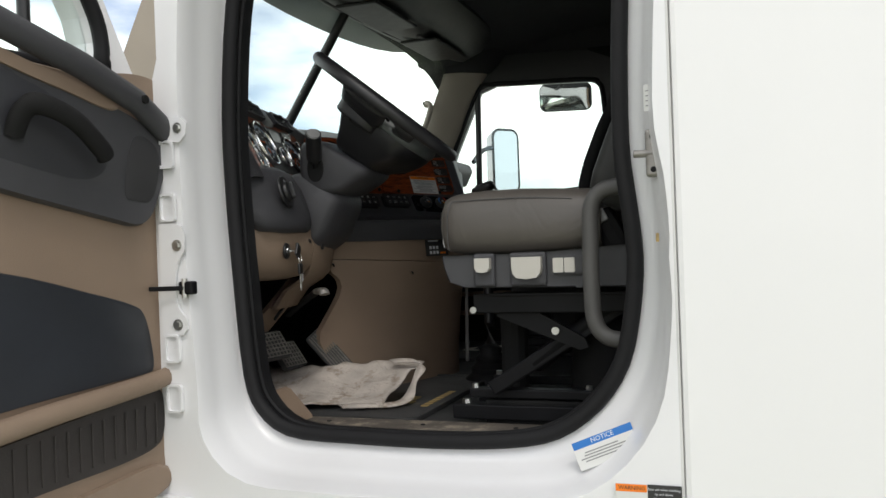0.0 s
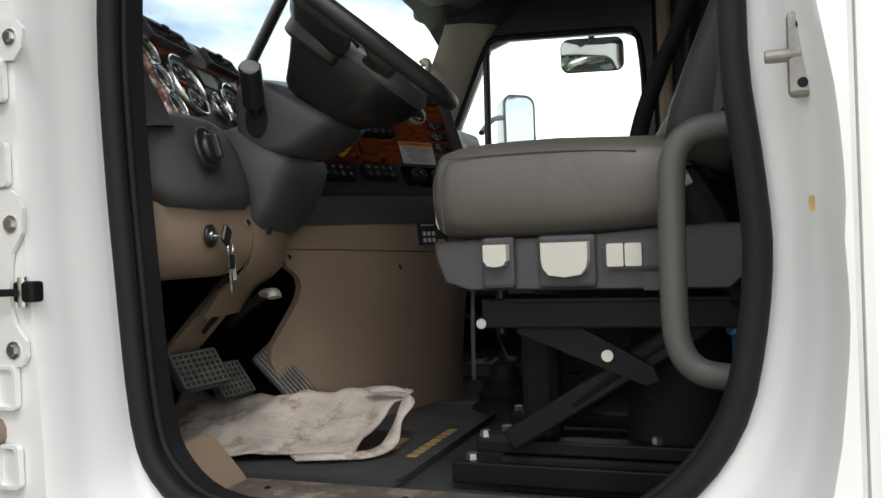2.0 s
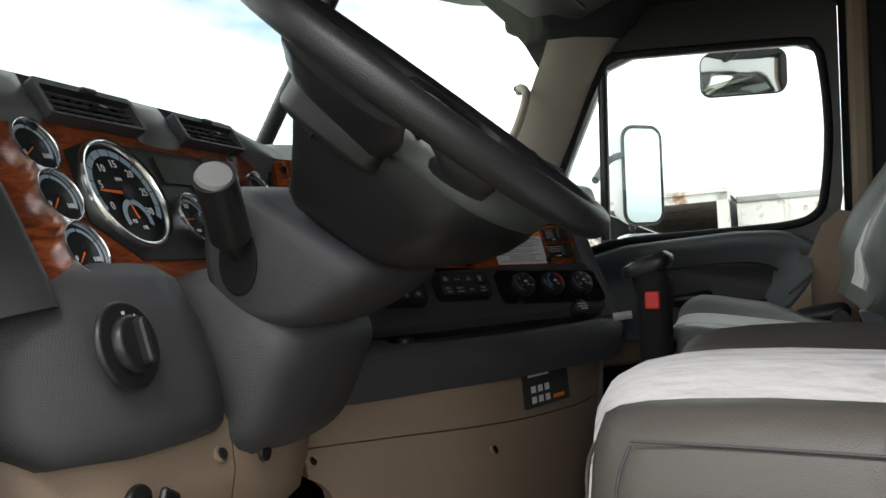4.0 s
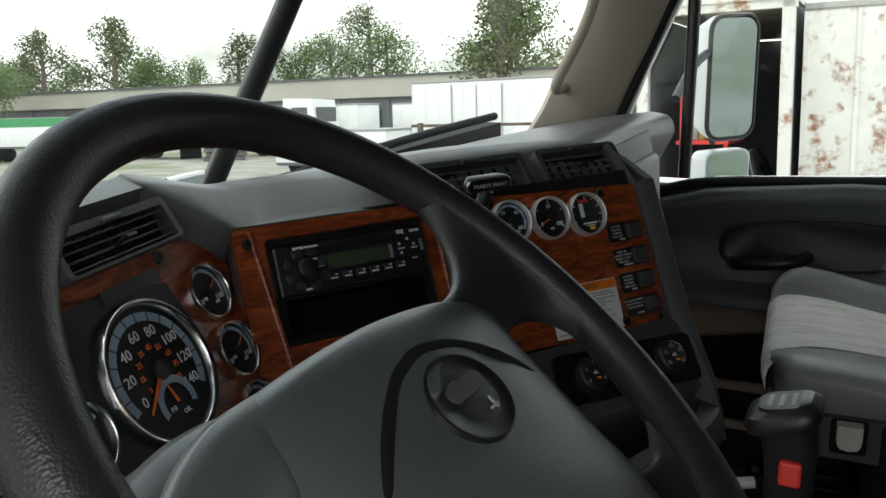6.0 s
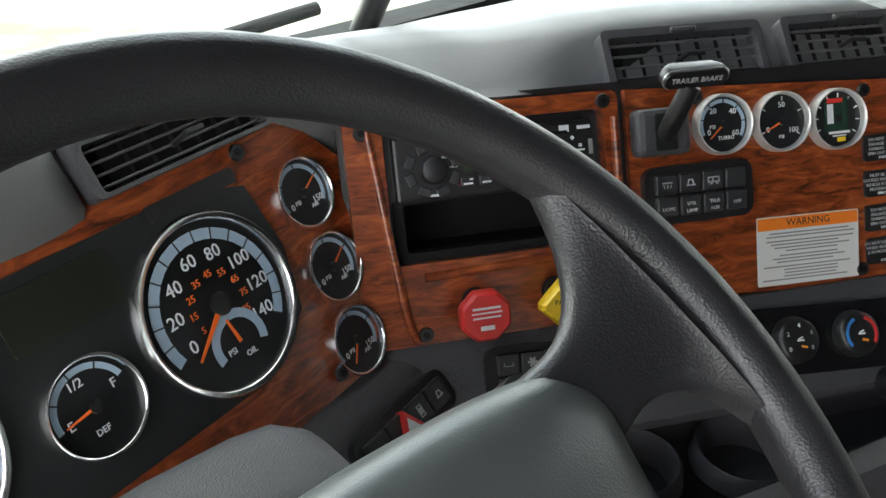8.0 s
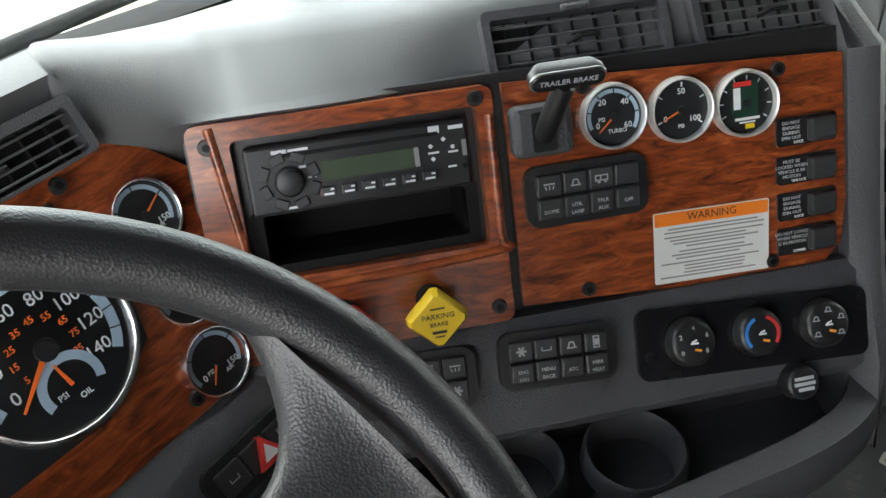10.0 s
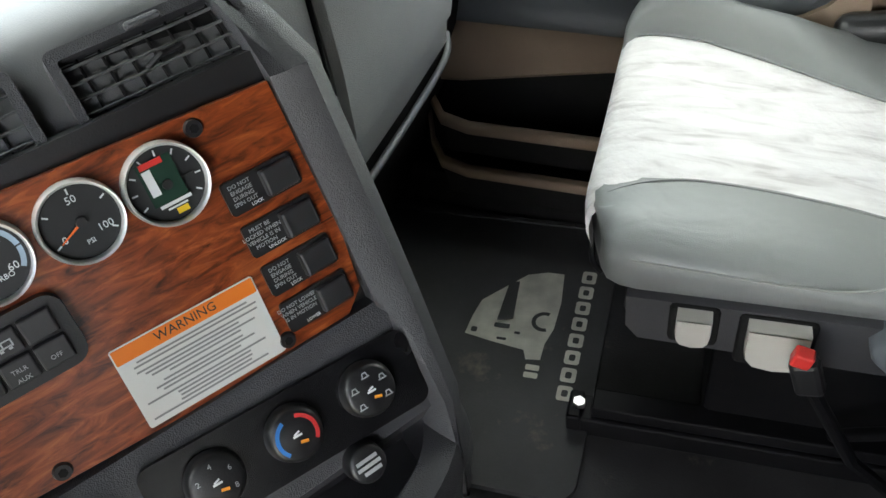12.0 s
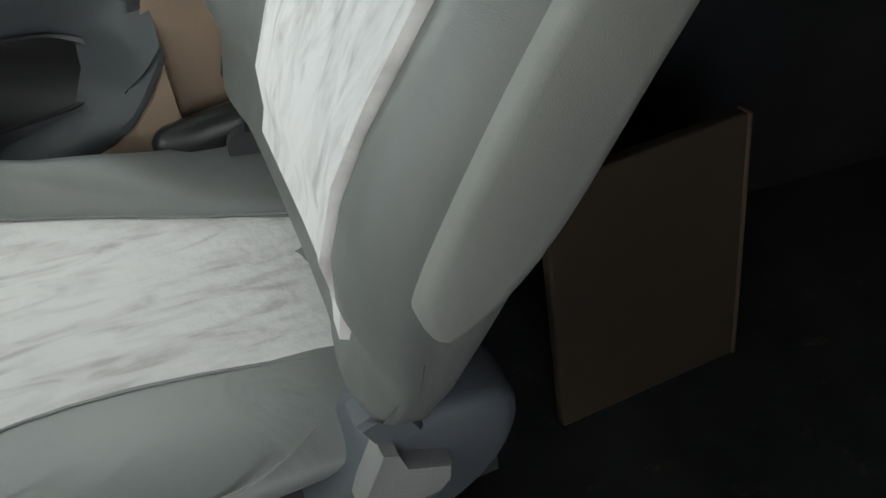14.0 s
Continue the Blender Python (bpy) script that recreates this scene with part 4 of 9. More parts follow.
for z, sh, ys in ((0.380, 0.0, 0.565), (0.370, -0.001, 0.574), (0.358, -0.002, 0.592), (0.345, -0.003, 0.603), (0.325, -0.005, 0.609), (0.30, -0.008, 0.605), (0.27, -0.012, 0.592), (0.24, -0.015, 0.575), (0.20, -0.02, 0.553), (0.17, -0.022, 0.553), (0.08, -0.029, 0.602), (0.0, -0.03, 0.645)):
    row = []
    for i, p in enumerate(fine):
        if p.y < 0.80 and i < len(near):
            y = ys + (p.y - 0.56) / 0.24 * (0.80 - ys)
            q = min(range(len(near) - 1), key=lambda k: abs((near[k].y + near[k + 1].y) / 2 - y))
            f = (y - near[q].y) / (near[q + 1].y - near[q].y)
            row.append((near[q].x + (near[q + 1].x - near[q].x) * f + sh, y + sh * 0.3, z if z < 0.3795 else seam_z(y)))
        else:
            row.append((p.x + sh, p.y + sh * 0.3, z if z < 0.3795 else seam_z(p.y)))
    rows.append(row)
sheet(rows, TAN, "doghouse_cover", "tan engine cover panel")
# left lower panel with the ignition lock, tan, and the dark wing above it
rows = []
for z, f in ((0.60, -0.050), (0.53, -0.022), (0.505, -0.008), (0.49, 0.0), (0.44, 0.004), (0.40, -0.004), (0.372, -0.03), (0.362, -0.08)):
    rows.append([(x + f, y, z) for x, y in ((-0.02, 0.075), (0.055, 0.10), (0.10, 0.15), (0.125, 0.22), (0.137, 0.30), (0.140, 0.37))])
sheet(rows, TAN, "ignition_panel", "tan panel round the ignition lock")
rows = []
for z, f in ((0.475, 0.0), (0.44, 0.004), (0.40, -0.004), (0.375, -0.012), (0.355, -0.035), (0.33, -0.08), (0.28, -0.12)):
    rows.append([(x + f, y, z) for x, y in ((0.141, 0.372), (0.142, 0.42), (0.135, 0.48), (0.12, 0.53), (0.092, 0.575))])
sheet(rows, TAN, "column_panel", "tan panel under the steering column")
# dark wing left of the wheel, carries the light switch
rows = []
for z, f, g in ((0.66, -0.06, 0.0), (0.645, -0.03, 0.0), (0.60, 0.0, 0.2), (0.55, 0.018, 0.6), (0.515, 0.026, 0.9), (0.495, 0.024, 1.0), (0.484, 0.014, 1.0), (0.479, -0.02, 1.0)):
    rows.append([(x + f, y, z + dz + sw * g) for x, y, dz, sw in ((-0.03, 0.085, 0.02, 0.075), (0.03, 0.095, 0.02, 0.050), (0.072, 0.12, 0.012, 0.026), (0.108, 0.165, 0.0, 0.006), (0.128, 0.24, 0.0, 0.0), (0.134, 0.31, -0.003, 0.004), (0.130, 0.345, -0.006, 0.007))])
sheet(rows, DASH, "dash_wing", "dark grey dashboard wing with light switch", ang=70)
rows = []
for w, o in ((0.125, -0.01), (0.11, 0.004), (0.0, 0.006), (-0.06, 0.006), (-0.088, 0.004)):
    rows.append([pg(b, w, o + k) for b, k in ((0.05, -0.05), (0.11, -0.006), (0.158, 0.003), (0.168, 0.0))])
sheet(rows, DASH, "cluster_end", "dark grey end of the instrument panel")
# passenger side lower dash with glove box
rows = []
for z, x in ((0.785, 0.085), (0.74, 0.095), (0.60, 0.100), (0.52, 0.098), (0.470, 0.092), (0.455, 0.080), (0.452, 0.02)):
    rows.append([(x + k, y, z) for y, k in ((1.27, -0.10), (1.30, -0.01), (1.36, 0.0), (1.62, 0.0), (1.77, -0.004), (1.81, -0.03), (1.83, -0.09))])
sheet(rows, GREYLIGHT, "passenger_panel", "light grey passenger dash panel")
rows = []
for z, x in ((0.745, 0.100), (0.735, 0.107), (0.62, 0.112), (0.54, 0.110), (0.522, 0.106), (0.516, 0.096)):
    rows.append([(x + k, y, z) for y, k in ((1.456, -0.008), (1.464, 0.0), (1.62, 0.001), (1.755, 0.0), (1.768, -0.010))])
sheet(rows, GREYLIGHT, "glove_box_lid", "light grey glove box lid")
part("lid_joint", box((0.0985, 1.4525, 0.62), (0.005, 0.004, 0.25), 0.001), BLACKMAT, dash)
part("lid_clip", box((0.104, 1.447, 0.585), (0.008, 0.010, 0.034), 0.002), GREYLIGHT, dash)
bm = frame_plate(round_poly(1.565, 0.650, 1.655, 0.712, 0.012), round_poly(1.577, 0.662, 1.643, 0.702, 0.008), 0.0, 0.004)
part("latch_frame", on(basis((0.109, 0, 0), (0, 1, 0), (0, 0, 1), (1, 0, 0)), bm), GREYLIGHT, dash)
part("glove_box_latch", on(basis((0.109, 0, 0), (0, 1, 0), (0, 0, 1), (1, 0, 0)), plate(1.576, 0.661, 1.644, 0.703, 0.0, 0.0025, 0.008)), BLACKMAT, dash, "dark glove box latch recess")
part("latch_flap", on(basis((0.109, 0, 0), (0, 1, 0), (0, 0, 1), (1, 0, 0)), plate(1.580, 0.663, 1.640, 0.682, 0.0025, 0.006, 0.006)), GREYLIGHT, dash)
# Light grey lip drawn in the darker pad grey to stand for shade.
part("lower_lip", tube(bmesh.new(), smooth_path([(0.085, 1.36, 0.452), (0.098, 1.45, 0.455), (0.100, 1.60, 0.457), (0.096, 1.74, 0.460), (0.075, 1.80, 0.462)], 4), 0.005, 10), DASHTOP, dash, "", 60)
rows = []
for z, x in ((0.46, 0.03), (0.28, -0.01), (0.16, -0.07), (0.02, -0.11)):
    rows.append([(x + k, y, z) for y, k in ((1.26, 0.16 if z > 0.2 else 0.10), (1.30, 0.02), (1.6, 0.0), (1.98, 0.0))])
sheet(rows, BLACKMAT, "passenger_kick_panel", "dark passenger footwell panel")
# rounded return of the centre stack towards the footwell, with its pale edge strip
edge = smooth_path([(0.272, 1.236, 0.53), (0.284, 1.248, 0.50), (0.284, 1.256, 0.45), (0.276, 1.262, 0.336), (0.270, 1.262, 0.18), (0.268, 1.260, 0.02)], 4)
part("edge_strip", tube(bmesh.new(), [(p.x, p.y, p.z) for p in edge], 0.0065, 8), GREYLIGHT, dash, "pale edge strip", 60)


# ---------------------------------------------------------------- steering
WC, WN = Vector((0.326, 0.474, 0.816)), Vector((0.622, 0.112, 0.775)).normalized()
WY = (Vector((0, 1, 0)) - WN * WN.y).normalized()
WHEEL = basis(WC, WY, WN.cross(WY), WN)
wheel = thing("steering_wheel", "black leather-look steering wheel with a padded dark green-grey hub", "steering wheel", WHEEL)
RIM = 0.2190
bm = bmesh.new()
tube(bm, [(RIM * math.cos(2 * math.pi * i / 96), RIM * math.sin(2 * math.pi * i / 96), 0) for i in range(96)], 0.0165, 18, True)
GRIP = mat("wheel_grip", (0.020, 0.020, 0.022), 0.40, var=0.12, scale=14, bump=0.16, bscale=700, kind="pebble")
part("rim", bm, GRIP, wheel, "black grained wheel rim", 60)
PAD = mat("wheel_pad", (0.098, 0.110, 0.108), 0.34, var=0.08, bump=0.10, bscale=800, kind="pebble")
half = [(0.0, 0.063), (0.05, 0.061), (0.10, 0.056), (0.132, 0.047), (0.146, 0.030), (0.140, -0.002), (0.134, -0.05), (0.130, -0.105), (0.122, -0.140), (0.100, -0.160), (0.055, -0.171), (0.0, -0.174)]
out = smooth_path([(x, y, 0) for x, y in half] + [(-x, y, 0) for x, y in half[-2:0:-1]], 4, True)


def hub_ring(k, z, lift=0.0):
    """The hub's outline shrunk by k about its middle, at height z."""
    return [(p.x * k, -0.03 + (p.y + 0.03) * k, z + lift * (1 - min(1.0, abs(p.x) / 0.15) ** 2)) for p in out]


bm = loft(bmesh.new(), [hub_ring(0.965, -0.050), hub_ring(0.99, -0.042), hub_ring(1.0, -0.034), hub_ring(0.985, -0.025, 0.003), hub_ring(0.95, -0.018, 0.005), hub_ring(0.88, -0.011, 0.006), hub_ring(0.75, -0.005, 0.006), hub_ring(0.55, -0.001, 0.005), hub_ring(0.3, 0.001, 0.005)])
part("hub_pad", bm, PAD, wheel, "dark grey-green padded hub with a soft sheen", 80)


bm = loft(bmesh.new(), [hub_ring(0.97, -0.044), hub_ring(0.96, -0.060), hub_ring(0.90, -0.082)] + [[(p[0] * k, p[1] * k + d, z) for p in hub_ring(1.0, z)] for k, d, z in ((0.80, -0.006, -0.105), (0.68, -0.004, -0.128), (0.58, -0.002, -0.148), (0.44, 0.0, -0.160))])
part("hub_back", bm, BLACK, wheel, "deep black hub back cover", 80)
EMX, EMY = 0.004, -0.011
o2 = [(0.035 * math.cos(2 * math.pi * i / 40), 0.026 * math.sin(2 * math.pi * i / 40)) for i in range(40)]
bm = loft(bmesh.new(), [[(EMX + x * k, EMY + y * k, z) for x, y in o2] for k, z in ((1.08, 0.001), (1.05, 0.0058), (1.0, 0.0062), (0.94, 0.0046), (0.6, 0.0056), (0.2, 0.0060))])
part("horn_button", bm, BLACK, wheel, "black oval horn button", 60)
part("badge", plate(EMX - 0.020, EMY + 0.000, EMX + 0.020, EMY + 0.011, 0.0048, 0.0072, 0.005), mat("badge_grey", (0.085, 0.072, 0.068), 0.35), wheel, "small grey badge on the horn button")
part("horn_mark", rbox(box((EMX + 0.008, EMY - 0.012, 0.0066), (0.009, 0.0016, 0.001)), (EMX + 0.010, EMY - 0.010, 0.0066), (0.0016, 0.008, 0.001)), LEGEND, wheel)
bm = bmesh.new()
arch = [(0.131, -0.086), (0.120, -0.055), (0.096, -0.023), (0.068, 0.0), (0.039, 0.017), (0.018, 0.023), (0.0, 0.0255)]
dome = lambda x, y: -0.0045 + 0.011 * (1 - (x / 0.15) ** 2) - 0.017 * max(0.0, abs(x) - 0.085) / 0.05 - 0.0038
tube(bm, smooth_path([(x, y, dome(x, y)) for x, y in arch] + [(-x, y, dome(x, y)) for x, y in arch[-2::-1]], 5), 0.0038, 8, False, 0.7)
part("pad_groove", bm, BLACKMAT, wheel, "dark groove round the horn button", 60)


def spoke(sx, upper, lower, z0, z1, thick, material):
    """A flat rounded spoke skinned between its two edge curves, from the hub to the rim."""
    a, b = smooth_path([(x, y, 0) for x, y in upper], 5), smooth_path([(x, y, 0) for x, y in lower], 5)
    rings = []
    for i, (p, q) in enumerate(zip(a, b)):
        u = i / (len(a) - 1)
        h, d, c = (p - q) / 2, thick * (1 - 0.35 * u), (p + q) / 2
        z = z0 + (z1 - z0) * u ** 0.8
        rings.append([(sx * (c.x + h.x * math.cos(w)), c.y + h.y * math.cos(w), z + d * math.copysign(abs(math.sin(w)) ** 0.7, math.sin(w))) for w in [2 * math.pi * j / 16 for j in range(16)]])
    part("spoke", loft(bmesh.new(), rings), material, wheel, "black moulded spoke", 70)


for sx in (-1, 1):
    if sx > 0:
        spoke(1, [(0.085, 0.052), (0.130, 0.056), (0.152, 0.070), (0.163, 0.098), (0.165, 0.134)], [(0.125, 0.0), (0.158, 0.010), (0.180, 0.008), (0.196, -0.008), (0.207, -0.040)], -0.034, -0.002, 0.016, GRIP)
    else:
        spoke(-1, [(0.085, 0.058), (0.125, 0.053), (0.160, 0.042), (0.185, 0.030), (0.207, 0.022)], [(0.125, -0.010), (0.158, -0.030), (0.180, -0.048), (0.196, -0.066), (0.203, -0.084)], -0.030, -0.004, 0.018, PAD)
        spoke(-1, [(0.085, 0.066), (0.125, 0.062), (0.160, 0.054), (0.185, 0.046), (0.207, 0.040)], [(0.125, -0.060), (0.150, -0.085), (0.170, -0.095), (0.184, -0.098), (0.194, -0.100)], -0.056, -0.012, 0.022, BLACK)
    spoke(sx, [(0.110, -0.085), (0.138, -0.112), (0.158, -0.120), (0.172, -0.108), (0.186, -0.092)], [(0.075, -0.150), (0.105, -0.160), (0.122, -0.168), (0.131, -0.172), (0.138, -0.162)], -0.042, -0.003, 0.012, GRIP)
    # lens-shaped switch pod on the back of the spoke
    lens = [(0.058 * math.copysign(abs(math.cos(w)) ** 0.8, math.cos(w)), 0.024 * math.sin(w)) for w in [2 * math.pi * i / 28 for i in range(28)]]
    bm = loft(bmesh.new(), [[(sx * (0.128 + py * k), -0.006 + px * k, z) for px, py in lens] for k, z in ((1.08, -0.048), (1.06, -0.070), (1.0, -0.075), (0.8, -0.078))])
    pod = part("switch_pod", bm, BLACK, wheel, "black two-button switch pod behind the spoke", 50)
    part("pod_gap", box((sx * 0.128, -0.006, -0.0765), (0.048, 0.003, 0.006)), BLACKMAT, pod)

col = thing("steering_column", "dark grey steering column shroud and boot with a turn signal stalk", "steering column", Matrix.Translation((0.193, 0.468, 0.620)))


def slab(outline, ys, scales):
    """A rounded body: a side outline (x, z) skinned across the width."""
    cx, cz = sum(p[0] for p in outline) / len(outline), sum(p[1] for p in outline) / len(outline)
    sm = smooth_path([(x, 0, z) for x, z in outline], 4, True)
    return loft(bmesh.new(), [[(cx + (p.x - cx) * k - 0.2, y - 0.49, cz + (p.z - cz) * k - 0.62) for p in sm] for y, k in zip(ys, scales)])


part("shroud", slab([(0.115, 0.728), (0.17, 0.730), (0.21, 0.708), (0.26, 0.680), (0.305, 0.652), (0.305, 0.628), (0.262, 0.600), (0.215, 0.582), (0.155, 0.588), (0.112, 0.625), (0.105, 0.68)],
    (0.395, 0.400, 0.415, 0.44, 0.49, 0.54, 0.565, 0.58, 0.585), (0.72, 0.86, 0.96, 1.0, 1.02, 1.0, 0.96, 0.86, 0.72)), DASH, col, "dark grey column shroud", 70)
part("boot", slab([(0.0, 0.60), (0.105, 0.650), (0.185, 0.610), (0.222, 0.570), (0.198, 0.505), (0.165, 0.456), (0.095, 0.428), (0.02, 0.48)],
    (0.39, 0.40, 0.42, 0.49, 0.56, 0.58, 0.59), (0.75, 0.88, 0.98, 1.02, 0.98, 0.88, 0.75)), DASH, col, "dark grey lower column cover", 70)
bm = loft(bmesh.new(), [[(-0.034 + 0.024 * k * math.cos(2 * math.pi * i / 20), yy, 0.034 + 0.036 * k * math.sin(2 * math.pi * i / 20)) for i in range(20)] for yy, k in ((-0.07, 1.0), (-0.0975, 1.0), (-0.0985, 0.94))])
part("stalk_gate", bm, BLACKMAT, col, "dark pocket round the stalk")
bm = bmesh.new()
tube(bm, smooth_path([(-0.034, -0.080, 0.030), (-0.032, -0.100, 0.046), (-0.024, -0.122, 0.066)], 4), 0.009, 12)
tube(bm, smooth_path([(-0.026, -0.115, 0.060), (-0.010, -0.145, 0.092), (0.002, -0.168, 0.114)], 4), 0.0205, 16)
part("signal_stalk", bm, BLACK, col, "black turn signal stalk", 60)
bm = cyl(bmesh.new(), (0, 0, 0), 0.0185, 0.0165, 0.004, seg=20)
e = part("stalk_button", bm, mat("stalk_grey", (0.20, 0.20, 0.20), 0.6), col, "grey stalk end button")
e.matrix_local = basis((0.002, -0.168, 0.114), (0, 1, 0.4), (1, 0, -0.5), Vector((0.01, -0.023, 0.022)))

# ---------------------------------------------------------------- seats
def seat(m, recline, name_label, vinyl, W=0.45):
    """Air-suspended truck seat; its corner at the front left, at the underside of the cushion."""
    s = thing("captain_chair", name_label, "seat", m, group="cab seats")
    # cushion: vinyl body with raised bolsters
    half = ((0.035, 0.0), (0.014, 0.010), (0.003, 0.035), (0.0, 0.058), (0.002, 0.090), (0.010, 0.120), (0.028, 0.143), (0.050, 0.147), (0.074, 0.134), (0.12, 0.127), (W / 2, 0.126))
    full = list(half) + [(W - y, z + 0.010 * min(1.0, max(0.0, z - 0.09) / 0.04)) for y, z in half[::-1][1:]]
    edge = lambda x: 0.036 + 0.042 * min(1.0, max(0.0, x) / 0.16) ** 0.6 + 0.014 * max(0.0, x - 0.1) / 0.2
    nose = lambda x: 0.022 * min(1.0, max(0.0, (0.010 - x) / 0.022))
    short = lambda x: x if x < 0.2 else 0.2 + (x - 0.2) * 0.72
    bow = lambda x, y: -0.036 * math.sin(math.pi * min(1.0, max(0.0, y / W))) ** 2 * max(0.0, 1 - (x + 0.017) / 0.13)
    rings = [[(short(x) + bow(x, y), W / 2 + (y - W / 2) * g, 0.066 + (z - 0.066) * f) for y, z in full] for x, f, g in (
        (-0.013, 0.42, 0.82), (-0.012, 0.64, 0.88), (-0.006, 0.79, 0.925), (0.006, 0.88, 0.96), (0.026, 0.94, 0.985), (0.055, 0.98, 0.998), (0.10, 1.01, 1.0), (0.18, 1.01, 1.0), (0.26, 0.97, 1.0), (0.32, 0.94, 0.99), (0.38, 0.92, 0.97), (0.42, 0.85, 0.93))]
    part("cushion", loft(bmesh.new(), rings), vinyl, s, "", 60)
    # cloth insert on top and over the nose, with its seams
    rows = []
    for x, z in ((-0.016, 0.035), (-0.017, 0.075), (-0.015, 0.098), (-0.008, 0.113), (0.006, 0.123), (0.026, 0.129), (0.055, 0.133), (0.10, 0.136), (0.18, 0.136), (0.26, 0.135), (0.33, 0.134), (0.40, 0.133)):
        e = edge(x) + nose(x)
        rows.append([(short(x) + bow(x, e + (W - 2 * e) * j / 12), e + (W - 2 * e) * j / 12, z + 0.022 * math.sin(math.pi * j / 12) - 0.006) for j in range(13)])
    sheet(rows, FABRIC, "cushion_insert", "off-white cloth insert with a faint leaf pattern", (0.004, 0, -0.012), s, 60)
    for sg in (1, -1):
        bm = bmesh.new()
        tube(bm, smooth_path([(short(x) + bow(x, edge(x) + nose(x)), (edge(x) + nose(x) if sg > 0 else W - edge(x) - nose(x)), z - 0.003) for x, z in ((-0.018, 0.06), (-0.015, 0.103), (0.008, 0.129), (0.05, 0.134), (0.16, 0.136), (0.36, 0.133))], 5), 0.0016, 6)
        part("piping", bm, vinyl, s, "", 60)
    for pts in ([(0.012, 0.0035, 0.012), (0.010, 0.002, 0.05), (0.012, 0.004, 0.095), (0.020, 0.010, 0.122)], [(0.020, 0.012, 0.124), (0.10, 0.0105, 0.125), (0.20, 0.0105, 0.124), (0.30, 0.012, 0.117)]):
        bm = bmesh.new()
        tube(bm, smooth_path(pts, 6), 0.0011, 6)
        part("stitching", bm, SEATTRIM, s)
    # backrest, turned about its hinge
    hinge = Matrix.Translation((0.372, 0, 0.142)) @ Matrix.Rotation(radians(recline), 4, "Y")
    sect = [(0.040, 0.095), (0.012, 0.072), (-0.022, 0.055), (-0.038, 0.030), (-0.032, 0.006), (-0.012, -0.006), (0.010, 0.004), (0.062, -0.006), (0.082, 0.008), (0.090, 0.06)]
    sect = sect + [(0.092, W / 2)] + [(x, W - y) for x, y in sect[::-1]] + [(0.042, W / 2)]
    back = part("backrest", loft(bmesh.new(), [[(0.04 + (x - 0.04) * f + o, W / 2 + (y - W / 2) * g, z) for x, y in sect]
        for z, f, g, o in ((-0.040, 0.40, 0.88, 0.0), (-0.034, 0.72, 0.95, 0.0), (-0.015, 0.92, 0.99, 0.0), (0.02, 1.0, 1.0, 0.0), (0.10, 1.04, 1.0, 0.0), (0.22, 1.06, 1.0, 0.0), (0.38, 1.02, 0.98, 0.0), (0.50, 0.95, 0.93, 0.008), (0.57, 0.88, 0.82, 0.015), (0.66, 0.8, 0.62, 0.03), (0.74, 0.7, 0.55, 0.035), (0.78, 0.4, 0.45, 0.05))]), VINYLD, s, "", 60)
    back.matrix_local = hinge
    rows = []
    for z, k in ((-0.03, 0.030), (0.06, 0.024), (0.2, 0.021), (0.38, 0.024), (0.50, 0.032), (0.57, 0.045)):
        e = 0.066 if z < 0.45 else 0.09
        rows.append([(k - 0.010 * math.sin(math.pi * j / 10) + 0.004, e + (W - 2 * e) * j / 10, z) for j in range(11)])
    sheet(rows, FABRIC, "backrest_insert", "off-white cloth insert with a faint leaf pattern", (0.012, 0, 0), back, 60)
    for yy, sg in ((-0.006, -1), (W + 0.006, 1)):
        pts = [(0.026, 0.020), (0.008, 0.085), (0.004, 0.25), (0.006, 0.45), (0.022, 0.53), (0.050, 0.51), (0.056, 0.25), (0.052, 0.06)]
        bm = loft(bmesh.new(), [[(x, yy - sg * 0.010, z) for x, z in pts], [(x, yy + sg * 0.010, z) for x, z in pts], [(x + (0.020 if x < 0.024 else 0.006 if x < 0.04 else -0.002), yy + sg * 0.016, 0.25 + (z - 0.25) * 0.95) for x, z in pts]])
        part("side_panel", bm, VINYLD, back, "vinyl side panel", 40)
    # plastic base trim under the cushion
    for yy, sgn in ((-0.004, 1), (W - 0.022, -1)):
        bm = bmesh.new()
        prof = [(-0.005, 0.0), (0.0, -0.03), (0.012, -0.062), (0.05, -0.075), (0.42, -0.078), (0.44, -0.06), (0.44, 0.01), (0.40, 0.012), (0.20, 0.0)]
        loft(bm, [[(x, yy + sgn * 0.006, z) for x, z in prof], [(x * 0.99 + 0.002, yy, z * 0.97) for x, z in prof], [(x * 0.99 + 0.002, yy + 0.03, z * 0.97) for x, z in prof]])
        part("base_trim", bm, SEATTRIM, s, "", 40)
    for x0, x1, d in ((0.080, 0.117, 0.032), (0.165, 0.235, 0.048)):
        part("recess", box(((x0 + x1) / 2, -0.003, -0.035), (x1 - x0 + 0.014, 0.014, 0.075), 0.006), DASH, s)
        bm = bmesh.new()
        xm, hw = (x0 + x1) / 2, (x1 - x0) / 2
        rings = []
        for yy, k in ((0.0, 0.96), (-0.020, 1.0), (-0.026, 0.94)):
            rings.append([(xm + hw * k * u, yy, z) for u, z in ((-1, -0.008), (1, -0.008), (1, -0.032), (0.93, -0.008 - d * 0.75), (0.7, -0.008 - d * 0.95), (0, -0.008 - d * 1.02), (-0.7, -0.008 - d * 0.95), (-0.93, -0.008 - d * 0.75), (-1, -0.032))])
        loft(bm, rings)
        part("adjuster_paddle", bm, IVORY, s, "ivory plastic adjuster paddle", 40)
